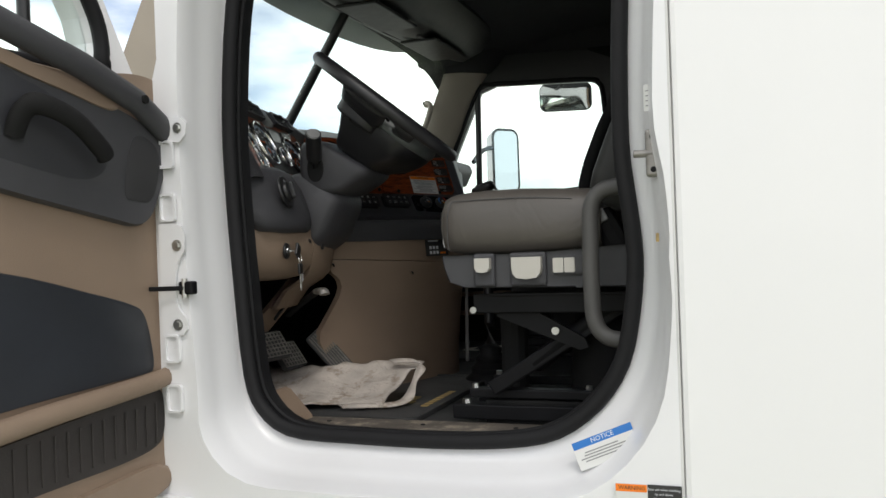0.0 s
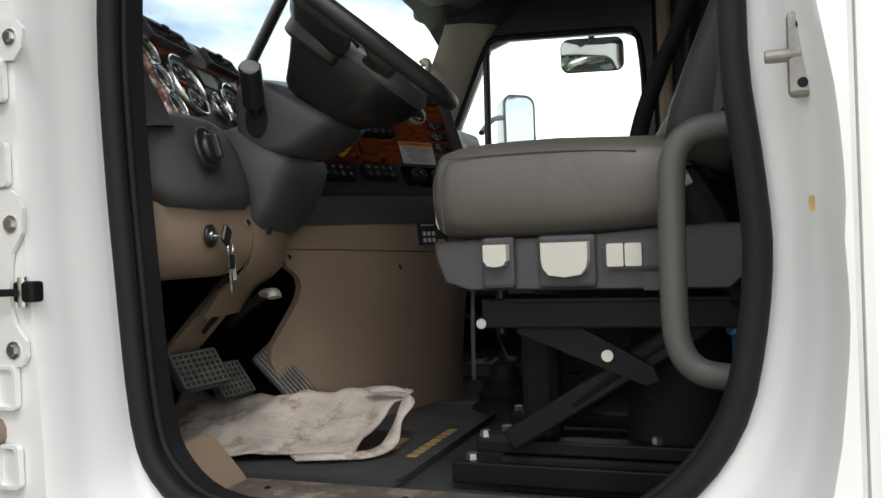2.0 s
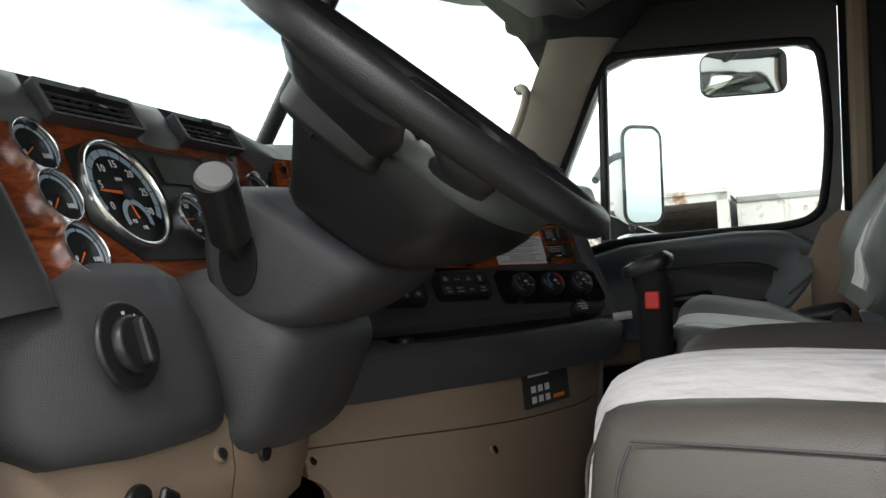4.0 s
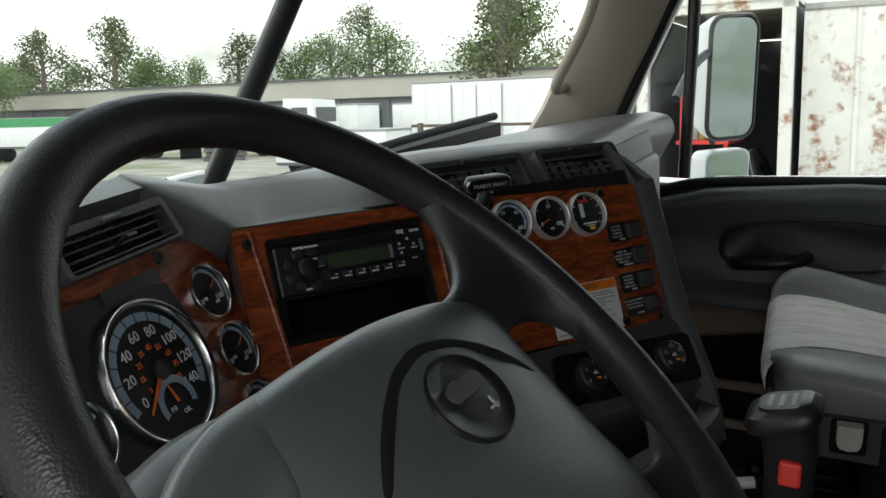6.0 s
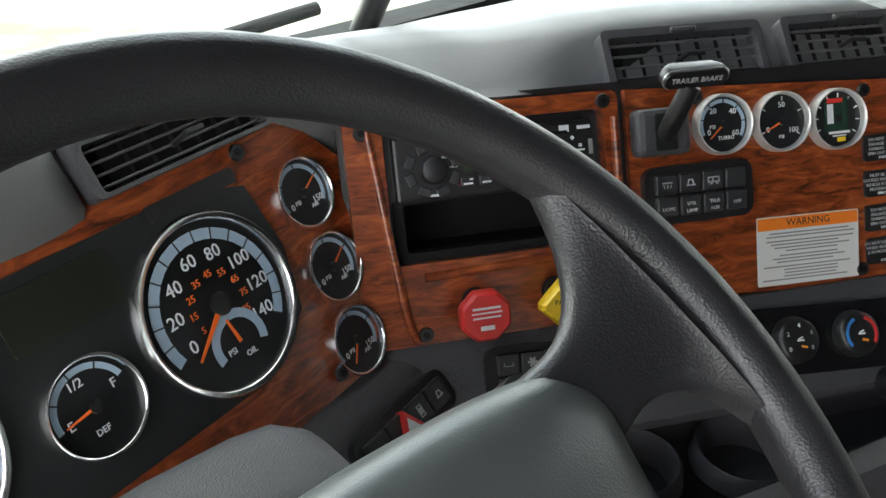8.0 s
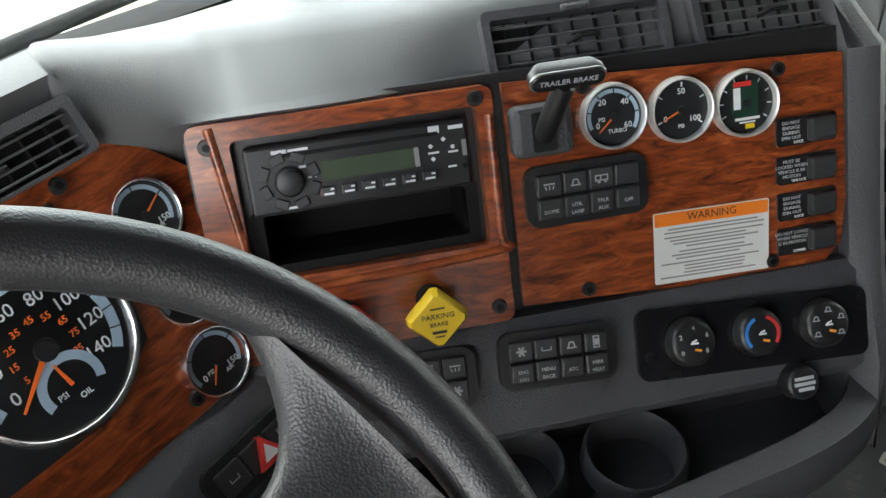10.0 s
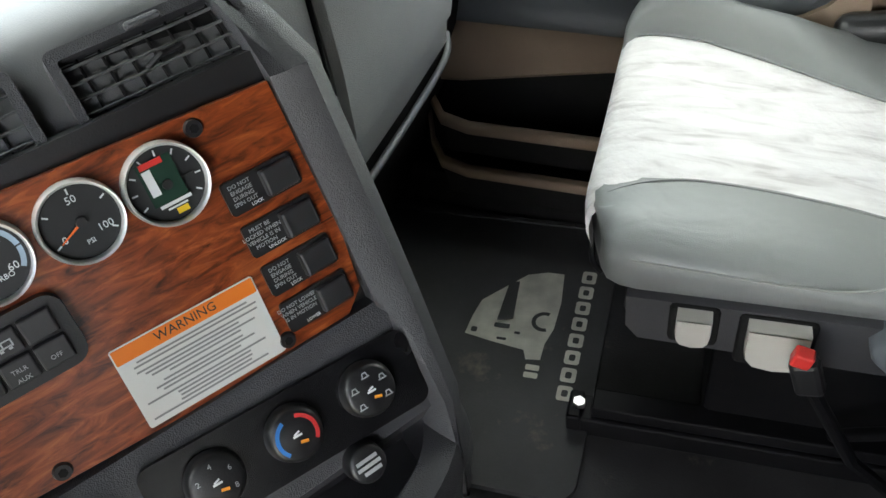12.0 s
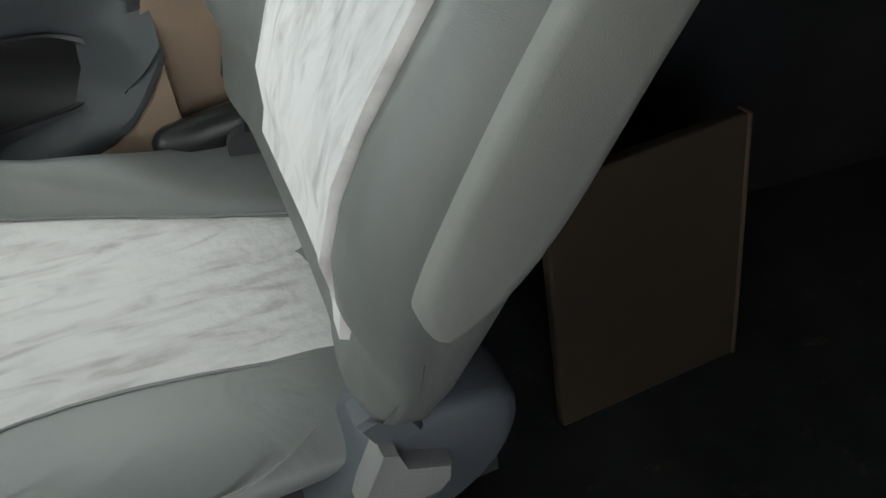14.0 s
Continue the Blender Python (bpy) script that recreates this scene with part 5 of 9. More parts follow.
    sw = part("switch_plate", plate(0.254, -0.048, 0.334, -0.008, 0.004, 0.010, 0.004, basis((0, 0, 0), (1, 0, 0), (0, 0, 1), (0, -1, 0))), SEATTRIM, s)
    for i, mt in enumerate((IVORY, IVORY, SEATTRIM)):
        part("rocker", plate(0.258 + i * 0.025, -0.044, 0.281 + i * 0.025, -0.012, 0.010, 0.015, 0.003, basis((0, 0, 0), (1, 0, 0), (0, 0, 1), (0, -1, 0))), mt, sw)
    part("blank_switch", plate(0.306, -0.078, 0.334, -0.053, 0.004, 0.008, 0.003, basis((0, 0, 0), (1, 0, 0), (0, 0, 1), (0, -1, 0))), SEATTRIM, s)
    # seat pan and suspension
    fl = -m.translation.z
    part("pan", box((0.27, W / 2, -0.05), (0.46, W - 0.03, 0.05), 0.012), STEEL, s)
    for yy in (0.06, W - 0.06):
        part("upper_frame", box((0.27, yy, -0.115), (0.44, 0.012, 0.045), 0.003), STEEL, s)
        part("frame_ledge", box((0.29, yy - 0.008, -0.094), (0.40, 0.02, 0.006), 0.001), STEEL, s)
        a = part("scissor_arm", loft(bmesh.new(), [[(-0.10, y2, 0.030), (0.02, y2, 0.022), (0.11, y2, 0.014), (0.125, y2, -0.002), (0.11, y2, -0.016), (0.0, y2, -0.020), (-0.10, y2, -0.024)] for y2 in (-0.006, 0.006)]), STEEL, s)
        a.matrix_local = Matrix.Translation((0.20, yy + 0.02, -0.165)) @ Matrix.Rotation(radians(24), 4, "Y")
        bm = bmesh.new()
        tube(bm, [(0.10, yy + 0.05, fl + 0.10), (0.17, yy + 0.05, fl + 0.145), (0.18, yy + 0.05, fl + 0.15), (0.36, yy + 0.05, -0.13)], [0.012, 0.012, 0.022, 0.024], 12)
        part("shock_absorber", bm, STEEL, s, "", 60)
        a = part("scissor_arm", box((0.0, 0.0, 0), (0.46, 0.012, 0.035), 0.004), STEEL, s)
        a.matrix_local = Matrix.Translation((0.27, yy + 0.035, -0.20)) @ Matrix.Rotation(radians(-32), 4, "Y")
    part("bolt", cyl(bmesh.new(), (0.05, 0.05, -0.13), 0.008, 0.007, 0.008, axis="Y", m=None, seg=12), BOLT, s)
    part("bolt", cyl(bmesh.new(), (0.24, 0.066, -0.18), 0.009, 0.008, 0.008, axis="Y", seg=12), BOLT, s)
    bm = bmesh.new()
    tube(bm, [(0.10, W / 2, -0.10), (0.10, W / 2, -0.36)], 0.035, 12)
    part("damper", bm, BLACKMAT, s)
    part("bellows", cyl(bmesh.new(), (0.33, W / 2, -0.36), 0.09, 0.075, 0.24, bev=0.02), BLACKMAT, s, "", 50)
    # rails and floor mounts
    for yy in (0.14, W - 0.10):
        part("slide_rail", box((0.26, yy, fl + 0.075), (0.50, 0.04, 0.022), 0.003), STEEL, s)
        part("floor_rail", box((0.24, yy - 0.01, fl + 0.032), (0.54, 0.045, 0.035), 0.003), STEEL, s)
        for xx in (0.02, 0.30):
            part("rail_bolt", cyl(bmesh.new(), (xx, yy, fl + 0.086), 0.009, 0.008, 0.010, seg=6), BOLT, s)
        part("rail_bolt", cyl(bmesh.new(), (0.0, yy - 0.012, fl + 0.05), 0.011, 0.010, 0.010, seg=6), BOLT, s)
    part("riser", box((0.27, W / 2, fl + 0.03), (0.44, W - 0.24, 0.06), 0.005), BLACKMAT, s)
    return s


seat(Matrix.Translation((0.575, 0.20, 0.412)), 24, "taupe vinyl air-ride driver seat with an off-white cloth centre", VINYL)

def passenger_chair(m):
    """Fixed seat; x backwards, y to the far side, z up from the floor."""
    s = thing("captain_chair", "grey vinyl passenger seat with an off-white leaf-patterned cloth centre", "seat", m, group="cab seats")
    W = 0.49
    near = lambda x: ramp(x, [(-0.03, 0.085), (-0.002, 0.093), (0.03, 0.115), (0.07, 0.122), (0.10, 0.130), (0.18, 0.130), (0.27, 0.12), (0.385, 0.095)])
    far = lambda x: ramp(x, [(-0.03, 0.436), (-0.01, 0.431), (0.083, 0.421), (0.19, 0.383), (0.29, 0.341), (0.38, 0.316)])
    crest = lambda x: ramp(x, [(-0.03, 0.470), (0.02, 0.495), (0.20, 0.495), (0.25, 0.475), (0.30, 0.445), (0.40, 0.440)])
    drop = lambda x, z: 0.035 * min(1.0, max(0.0, (x - 0.05) / 0.35)) * max(0.0, (z - 0.40) / 0.07)
    rings = []
    for x, f, g in ((-0.024, 0.55, 0.86), (-0.018, 0.75, 0.92), (-0.008, 0.90, 0.965), (0.01, 0.97, 0.99), (0.035, 1, 1), (0.08, 1, 1), (0.13, 1, 1), (0.19, 1, 1), (0.24, 1, 1), (0.29, 1, 1), (0.34, 1, 0.99), (0.39, 0.96, 0.97), (0.43, 0.8, 0.93)):
        n, r, c = near(x), far(x), crest(x)
        sec = [(0.05, 0.385), (0.02, 0.39), (0.004, 0.415), (-0.004, 0.44), (-0.003, 0.458), (0.012, 0.470), (0.05, 0.474), (n - 0.03, 0.468), (n, 0.4625), ((2 * n + r) / 3, 0.452), ((n + 2 * r) / 3, 0.449), (r, 0.452), (r + 0.03, (c + 0.452) / 2 + 0.012), (max(r + 0.06, 0.455), c + 0.004), (0.485, 0.456), (0.488, 0.43), (0.475, 0.395), (0.44, 0.385), (0.25, 0.383)]
        sm = smooth_path([(0, y, z) for y, z in sec], 3, True)
        back_off = lambda y: 0.030 * max(0.0, 1 - max(0.0, y) / 0.13) ** 1.6 * max(0.0, 1 - (x + 0.024) / 0.10)
        rings.append([(x + back_off(p.y), W / 2 + (p.y - W / 2) * g, 0.42 + (p.z - 0.42) * f - drop(x, p.z)) for p in sm])
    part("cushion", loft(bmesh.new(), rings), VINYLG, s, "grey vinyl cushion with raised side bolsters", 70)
    # cloth centre, over the nose and back to the backrest
    rows = []
    for x, z in ((-0.022, 0.388), (-0.027, 0.405), (-0.028, 0.425), (-0.025, 0.440), (-0.018, 0.450), (-0.008, 0.456), (0.008, 0.460), (0.03, 0.462), (0.08, 0.462), (0.13, 0.462), (0.18, 0.462), (0.24, 0.462), (0.30, 0.462), (0.36, 0.460), (0.41, 0.456)):
        n, r = near(x), far(x)
        back_off = lambda y: 0.030 * max(0.0, 1 - max(0.0, y) / 0.13) ** 1.6 * max(0.0, 1 - (x + 0.024) / 0.10)
        rows.append([(x + back_off(n + (r - n) * j / 14), n + (r - n) * j / 14, z - drop(x, 0.462) + ramp(j / 14, [(0, -0.0005), (0.08, 0.001), (0.35, -0.003), (0.7, -0.006), (0.92, -0.002), (1, -0.006)])) for j in range(15)])
    sheet(rows, FABRIC, "cushion_insert", "off-white cloth insert with a leaf pattern", (0.004, 0, -0.012), s, 60)
    for edge, lift in ((near, 0.0005), (far, -0.003)):
        bm = bmesh.new()
        tube(bm, smooth_path([(x, edge(x), z - drop(x, 0.462) + lift) for x, z in ((-0.014, 0.44), (-0.008, 0.453), (0.012, 0.460), (0.05, 0.462), (0.10, 0.462), (0.18, 0.462), (0.27, 0.462), (0.37, 0.459))], 5), 0.0018, 6)
        part("piping", bm, VINYLG, s, "", 60)
    bm = bmesh.new()
    tube(bm, smooth_path([(0.020, 0.016, 0.449), (0.032, 0.002, 0.455), (0.052, -0.0035, 0.457), (0.094, -0.0035, 0.454), (0.20, -0.0035, 0.447), (0.25, -0.004, 0.450), (0.286, -0.002, 0.462), (0.317, 0.010, 0.470)], 5), 0.0014, 6)
    part("side_seam", bm, VINYLS, s, "pale stitched seam", 60)
    # backrest, turned about its hinge: x backwards, z up the back
    hinge = Matrix.Translation((0.385, 0, 0.50)) @ Matrix.Rotation(radians(32), 4, "Y")
    half = [(0.020, 0.0), (0.016, -0.034), (0.004, -0.047), (-0.030, -0.051), (-0.068, -0.052), (-0.092, -0.040), (-0.106, -0.012), (-0.102, 0.020), (-0.084, 0.055), (-0.068, 0.090)]
    sect = half + [(-0.062, W / 2)] + [(n, W - y) for n, y in half[::-1]]
    swell = lambda u: ramp(u, [(-0.02, 0.30), (0.0, 0.34), (0.037, 0.45), (0.065, 0.72), (0.09, 0.84), (0.13, 0.93), (0.18, 0.96), (0.28, 0.90), (0.45, 0.86), (0.60, 0.80), (0.78, 0.7)])
    girth = lambda u: ramp(u, [(-0.02, 0.90), (0.0, 0.97), (0.037, 0.995), (0.09, 1.0), (0.40, 1.0), (0.50, 0.96), (0.57, 0.84), (0.64, 0.62), (0.74, 0.56), (0.78, 0.45)])
    rings = []
    for u in (-0.02, 0.0, 0.018, 0.037, 0.065, 0.09, 0.13, 0.18, 0.23, 0.28, 0.36, 0.45, 0.50, 0.54, 0.57, 0.60, 0.64, 0.70, 0.75, 0.78):
        rings.append([(p.x * swell(u) if p.x < -0.03 else p.x, W / 2 + (p.y - W / 2) * girth(u), u) for p in smooth_path([(n, y, 0) for n, y in sect], 3)])
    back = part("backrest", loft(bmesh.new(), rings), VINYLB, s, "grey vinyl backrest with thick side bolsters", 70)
    back.matrix_local = hinge
    shell = [[(n, W / 2 + (y - W / 2) * girth(u) * 0.985, u) for n, y in ((0.010, -0.024), (0.026, -0.012), (0.042, 0.01), (0.055, 0.05), (0.062, W / 2), (0.055, W - 0.05), (0.042, W - 0.01), (0.026, W + 0.012), (0.010, W + 0.024))] for u in (-0.02, 0.02, 0.10, 0.25, 0.45, 0.55, 0.60, 0.70, 0.77)]
    part("back_shell", loft(bmesh.new(), shell), BLACKMAT, back, "black back shell", 60)
    rows = []
    for u in (0.015, 0.04, 0.08, 0.14, 0.20, 0.28, 0.38, 0.48, 0.57):
        k = swell(u)
        rows.append([(ramp(j / 14, [(0, -0.102), (0.06, -0.0995), (0.14, -0.083), (0.22, -0.072), (0.5, -0.067), (0.85, -0.069), (1, -0.070)]) * k - 0.008, 0.026 + (W - 0.190) * j / 14, u) for j in range(15)])
    sheet(rows, FABRIC, "backrest_insert", "off-white cloth insert with a leaf pattern", (0.012, 0, 0), back, 60)
    for sg in (1, -1):
        pts = [(p.x, p.z) for p in smooth_path([(-0.030, 0, 0.092), (-0.058, 0, 0.108), (-0.067, 0, 0.128), (-0.072, 0, 0.20), (-0.072, 0, 0.30), (-0.066, 0, 0.46), (-0.040, 0, 0.53), (0.002, 0, 0.52), (0.006, 0, 0.30), (0.006, 0, 0.190), (-0.006, 0, 0.130)], 3, True)]
        side = lambda o, k: [(-0.034 + (n + 0.034) * k, W / 2 - sg * (W / 2 + o), 0.30 + (u - 0.30) * (1 - (1 - k) * 0.12)) for n, u in pts]
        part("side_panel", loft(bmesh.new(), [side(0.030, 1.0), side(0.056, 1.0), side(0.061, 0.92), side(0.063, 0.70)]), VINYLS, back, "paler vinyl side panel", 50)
    # base trim with paddles
    for yy, sg in ((0.0, 1), (W, -1)):
        prof = [(0.035, 0.395), (0.036, 0.345), (0.05, 0.325), (0.30, 0.318), (0.46, 0.322), (0.46, 0.395)]
        part("base_trim", loft(bmesh.new(), [[(x, yy + sg * d, 0.36 + (z - 0.36) * k) for x, z in prof] for d, k in ((0.004, 0.96), (0.008, 1.0), (0.04, 1.0))]), SEATTRIM, s, "", 40)
    for x0, x1, z0, z1 in ((0.090, 0.127, 0.350, 0.393), (0.162, 0.225, 0.328, 0.390)):
        part("recess", box(((x0 + x1) / 2, 0.002, (z0 + z1) / 2 - 0.006), (x1 - x0 + 0.016, 0.014, z1 - z0 + 0.014), 0.006), BLACKMAT, s)
        xm, hw, h = (x0 + x1) / 2, (x1 - x0) / 2, z1 - z0
        rings = [[(xm + hw * k * u, yy, z1 - h * v * k) for u, v in ((-1, 0.0), (1, 0.0), (1, 0.55), (0.92, 0.78), (0.68, 0.94), (0, 1.0), (-0.68, 0.94), (-0.92, 0.78), (-1, 0.55))] for yy, k in ((0.004, 0.96), (-0.016, 1.0), (-0.021, 0.95), (-0.019, 0.80))]
        part("adjuster_paddle", loft(bmesh.new(), rings), IVORY, s, "ivory plastic adjuster paddle", 40)
    # recliner cover, lever and cap
    rc = [(p.x, p.z) for p in smooth_path([(x, 0, z) for x, z in ((0.28, 0.378), (0.315, 0.338), (0.36, 0.330), (0.40, 0.338), (0.452, 0.38), (0.474, 0.438), (0.460, 0.466), (0.42, 0.474), (0.375, 0.472), (0.347, 0.464), (0.329, 0.431))], 3, True)]
    cover = part("recliner_cover", loft(bmesh.new(), [[(0.385 + (x - 0.385) * k, yy, 0.40 + (z - 0.40) * k) for x, z in rc] for yy, k in ((0.04, 1.0), (-0.010, 1.0), (-0.019, 0.96), (-0.023, 0.85))]), COVER, s, "blue-grey plastic recliner cover", 60)
    part("recliner_lever", loft(bmesh.new(), [[(0.37 + (x - 0.37) * k, yy, 0.426 + (z - 0.41) * k) for x, z in ((0.327, 0.404), (0.354, 0.462), (0.366, 0.456), (0.371, 0.433), (0.407, 0.414), (0.405, 0.395), (0.394, 0.383), (0.336, 0.381))] for yy, k in ((-0.018, 1.0), (-0.036, 1.0), (-0.040, 0.92))]), GREYLIGHT, cover, "light grey lever", 40)
    part("cap", loft(bmesh.new(), [[(0.366 + (x - 0.366) * k, yy, 0.483 + (z - 0.483) * k) for x, z in ((0.342, 0.499), (0.376, 0.511), (0.392, 0.472), (0.36, 0.453))] for yy, k in ((0.0, 1.0), (-0.024, 1.0), (-0.029, 0.85))]), COVER, cover)
    # pan, pedestal, rails
    part("pan", box((0.24, W / 2, 0.352), (0.42, W - 0.06, 0.06), 0.012), STEEL, s)
    part("pedestal", box((0.29, W / 2 + 0.02, 0.165), (0.30, W - 0.16, 0.33), 0.01), STEEL, s, "black seat pedestal")
    for yy in (0.09, W - 0.05):
        part("floor_rail", box((0.21, yy, 0.022), (0.50, 0.045, 0.042), 0.004), STEEL, s)
        part("slide_rail", box((0.22, yy, 0.058), (0.46, 0.036, 0.024), 0.003), STEEL, s)
        part("rail_end", box((-0.035, yy, 0.030), (0.022, 0.050, 0.036), 0.004), STEEL, s)
        for xx in (-0.030, 0.40):
            part("rail_bolt", cyl(bmesh.new(), (xx, yy, 0.046), 0.010, 0.009, 0.010, seg=6), BOLT, s)
    part("link_bar", tube(bmesh.new(), smooth_path([(0.30, 0.07, 0.10), (0.36, 0.04, 0.17), (0.40, 0.035, 0.19), (0.405, 0.03, 0.06)], 4), 0.009, 8), STEEL, s, "", 60)
    part("bolt", cyl(bmesh.new(), (0.40, 0.020, 0.19), 0.011, 0.010, 0.010, axis="Y", seg=10), BOLT, s)
    bm = bmesh.new()
    tube(bm, smooth_path([(0.0, 0.08, 0.345), (-0.016, 0.10, 0.352), (-0.020, 0.20, 0.352), (-0.020, 0.30, 0.352), (-0.014, 0.39, 0.352), (0.0, 0.41, 0.345)], 5), 0.004, 8)
    part("slide_bar", bm, STEEL, s, "thin slide release bar", 60)
    return s


PSEAT = Matrix.Translation((0.385, 1.435, 0)) @ Matrix.Rotation(radians(6), 4, "Z")
passenger_chair(PSEAT)

# ---------------------------------------------------------------- driver's door, swung open
door = thing("driver_door", "open white driver's door, inner side with dark and tan trim and map pockets", "cab door", basis((0.003, -0.069, 0.0), (0, -1, 0), (0, 0, 1), (-1, 0, 0)))
# door frame: u away from the hinge, v up, w towards the front of the truck (outside)
shell = [(0.0, -0.02), (0.05, -0.12), (0.16, -0.24), (0.9, -0.27), (0.93, 0.5), (0.93, 1.2), (0.80, 1.34), (0.5, 1.36), (0.28, 1.22), (0.14, 0.95), (0.04, 0.78), (0.0, 0.70)]
hole = [(0.165, 0.845), (0.178, 0.818), (0.4, 0.80), (0.84, 0.79), (0.86, 0.80), (0.86, 1.18), (0.78, 1.28), (0.52, 1.30), (0.33, 1.18), (0.235, 1.02), (0.18, 0.93), (0.165, 0.88)]
part("outer_shell", frame_plate(shell, hole, 0.005, 0.09), WHITE, door, "white painted door shell")
bm = bmesh.new()
tube(bm, smooth_path([(u, v, 0.002) for u, v in hole], 3, True), 0.016, 8, True)
part("window_rubber", bm, RUBBER, door, "", 60)
bm = bmesh.new()
tube(bm, [(0.335, 0.79, 0.03), (0.335, 1.2, 0.03)], 0.012, 8)
part("quarter_bar", bm, BLACK, door, "", 60)
p = part("pane", poly(bmesh.new(), hole, 0.004, Matrix.Translation((0, 0, 0.04))), WGLASS, door, "clear door window")
p.visible_shadow = False


def pad(pts, w0, w1, inset=0.96, edge=0.35):
    """A moulded pad on the door's inner face, standing proud by w1."""
    cx, cy = sum(p[0] for p in pts) / len(pts), sum(p[1] for p in pts) / len(pts)
    sm = smooth_path([(x, y, 0) for x, y in pts], 4, True)
    return loft(bmesh.new(), [[(p.x, p.y, -w0) for p in sm], [(p.x, p.y, -(w0 + (w1 - w0) * (1 - edge))) for p in sm], [(cx + (p.x - cx) * inset, cy + (p.y - cy) * inset, -w1) for p in sm]])


part("lower_trim", pad([(0.012, 0.45), (0.010, 0.70), (0.02, 0.78), (0.10, 0.79), (0.6, 0.80), (0.92, 0.79), (0.92, 0.3), (0.90, -0.10), (0.5, -0.11), (0.10, -0.08), (0.035, -0.03), (0.012, 0.08)], -0.006, 0.035, 0.985), TAN, door, "tan door trim panel", 50)
part("upper_trim", pad([(0.026, 0.685), (0.034, 0.655), (0.052, 0.605), (0.078, 0.550), (0.102, 0.515), (0.140, 0.499), (0.205, 0.508), (0.35, 0.533), (0.48, 0.556), (0.91, 0.64), (0.91, 0.87), (0.48, 0.785), (0.30, 0.755), (0.15, 0.725), (0.06, 0.69)], 0.030, 0.058, 0.975), DASH, door, "dark grey upper trim with armrest", 50)
part("belt_strip", pad([(0.20, 0.742), (0.33, 0.772), (0.48, 0.798), (0.91, 0.90), (0.91, 0.865), (0.48, 0.772), (0.33, 0.745), (0.22, 0.726)], 0.050, 0.063, 0.97), TAN, door, "tan strip under the ledge", 50)
part("corner_trim", pad([(0.028, 0.71), (0.026, 0.79), (0.06, 0.815), (0.12, 0.818), (0.178, 0.806), (0.18, 0.775), (0.10, 0.735)], 0.010, 0.040, 0.96), TAN, door, "tan corner cover below the window", 50)
bm = bmesh.new()
tube(bm, [(0.018, 0.676, -0.062), (0.024, 0.683, -0.066), (0.15, 0.752, -0.070), (0.30, 0.798, -0.070), (0.48, 0.836, -0.070), (0.91, 0.925, -0.070)], 0.027, 12, False, 0.72, (0, 0, 1))
part("grab_bar", bm, DASH, door, "dark ledge rail along the window", 60)
for u, v in ((0.052, 0.700), (0.150, 0.755)):
    part("screw", cyl(bmesh.new(), (u, v, -0.094), 0.009, 0.009, 0.006, seg=14), BLACKMAT, door)
part("speaker_grille", pad([(0.075, 0.655), (0.078, 0.60), (0.105, 0.552), (0.150, 0.550), (0.180, 0.560), (0.172, 0.62), (0.152, 0.678), (0.11, 0.682)], 0.056, 0.061, 0.95), mat("speaker_cloth", (0.03, 0.03, 0.032), 0.8, bump=0.6, bscale=1500), door, "black speaker grille", 50)
part("handle_recess", pad([(0.225, 0.62), (0.255, 0.69), (0.36, 0.735), (0.55, 0.775), (0.60, 0.70), (0.55, 0.63), (0.40, 0.595), (0.28, 0.585)], 0.054, 0.0595, 0.94), mat("handle_recess_plastic", (0.036, 0.037, 0.042), 0.45, bump=0.2, bscale=800, kind="pebble"), door, "", 50)
bm = bmesh.new()
tube(bm, smooth_path([(0.455, 0.650, -0.060), (0.452, 0.690, -0.080), (0.43, 0.705, -0.096), (0.36, 0.685, -0.104), (0.29, 0.640, -0.100), (0.275, 0.626, -0.096)], 5), 0.020, 10, False, 0.7, (0, 0, 1))
part("release_handle", bm, BLACKMAT, door, "black door release handle", 60)
part("map_pocket", pad([(0.087, 0.200), (0.093, 0.26), (0.112, 0.315), (0.15, 0.338), (0.27, 0.370), (0.48, 0.418), (0.91, 0.48), (0.91, 0.13), (0.7, 0.155), (0.49, 0.178), (0.25, 0.186), (0.12, 0.190)], 0.030, 0.040, 0.985), mat("pocket_navy", (0.018, 0.021, 0.027), 0.5), door, "dark map pocket", 50)
part("lower_pocket", pad([(0.062, 0.06), (0.058, 0.11), (0.066, 0.145), (0.10, 0.150), (0.25, 0.140), (0.49, 0.122), (0.90, 0.09), (0.90, -0.02), (0.49, 0.015), (0.2, 0.020), (0.09, 0.032)], 0.030, 0.040, 0.985), mat("pocket_brown", (0.035, 0.03, 0.028), 0.85, bump=0.5, bscale=300), door, "dark ribbed lower pocket", 50)
for k in range(26):
    u = 0.09 + 0.031 * k
    part("pocket_rib", box((u, 0.085 - 0.03 * u, -0.0415), (0.006, 0.085, 0.003), 0.001), bpy.data.materials["pocket_brown"], door)
bm = bmesh.new()
tube(bm, smooth_path([(0.022, 0.178, -0.040), (0.10, 0.172, -0.048), (0.25, 0.164, -0.050), (0.49, 0.150, -0.050), (0.9, 0.11, -0.048)], 5), 0.021, 10, False, 0.8, (0, 0, 1))
part("pocket_bar", bm, TAN, door, "tan bar between the pockets", 60)
part("sill_moulding", pad([(0.06, -0.06), (0.09, -0.005), (0.30, -0.01), (0.90, -0.03), (0.90, -0.09), (0.30, -0.085)], 0.030, 0.050, 0.96), TAN, door, "", 50)
bm = bmesh.new()
tube(bm, [(0.004, -0.02, -0.020), (0.002, 0.30, -0.022), (0.002, 0.66, -0.022), (0.03, 0.80, -0.012)], 0.007, 8)
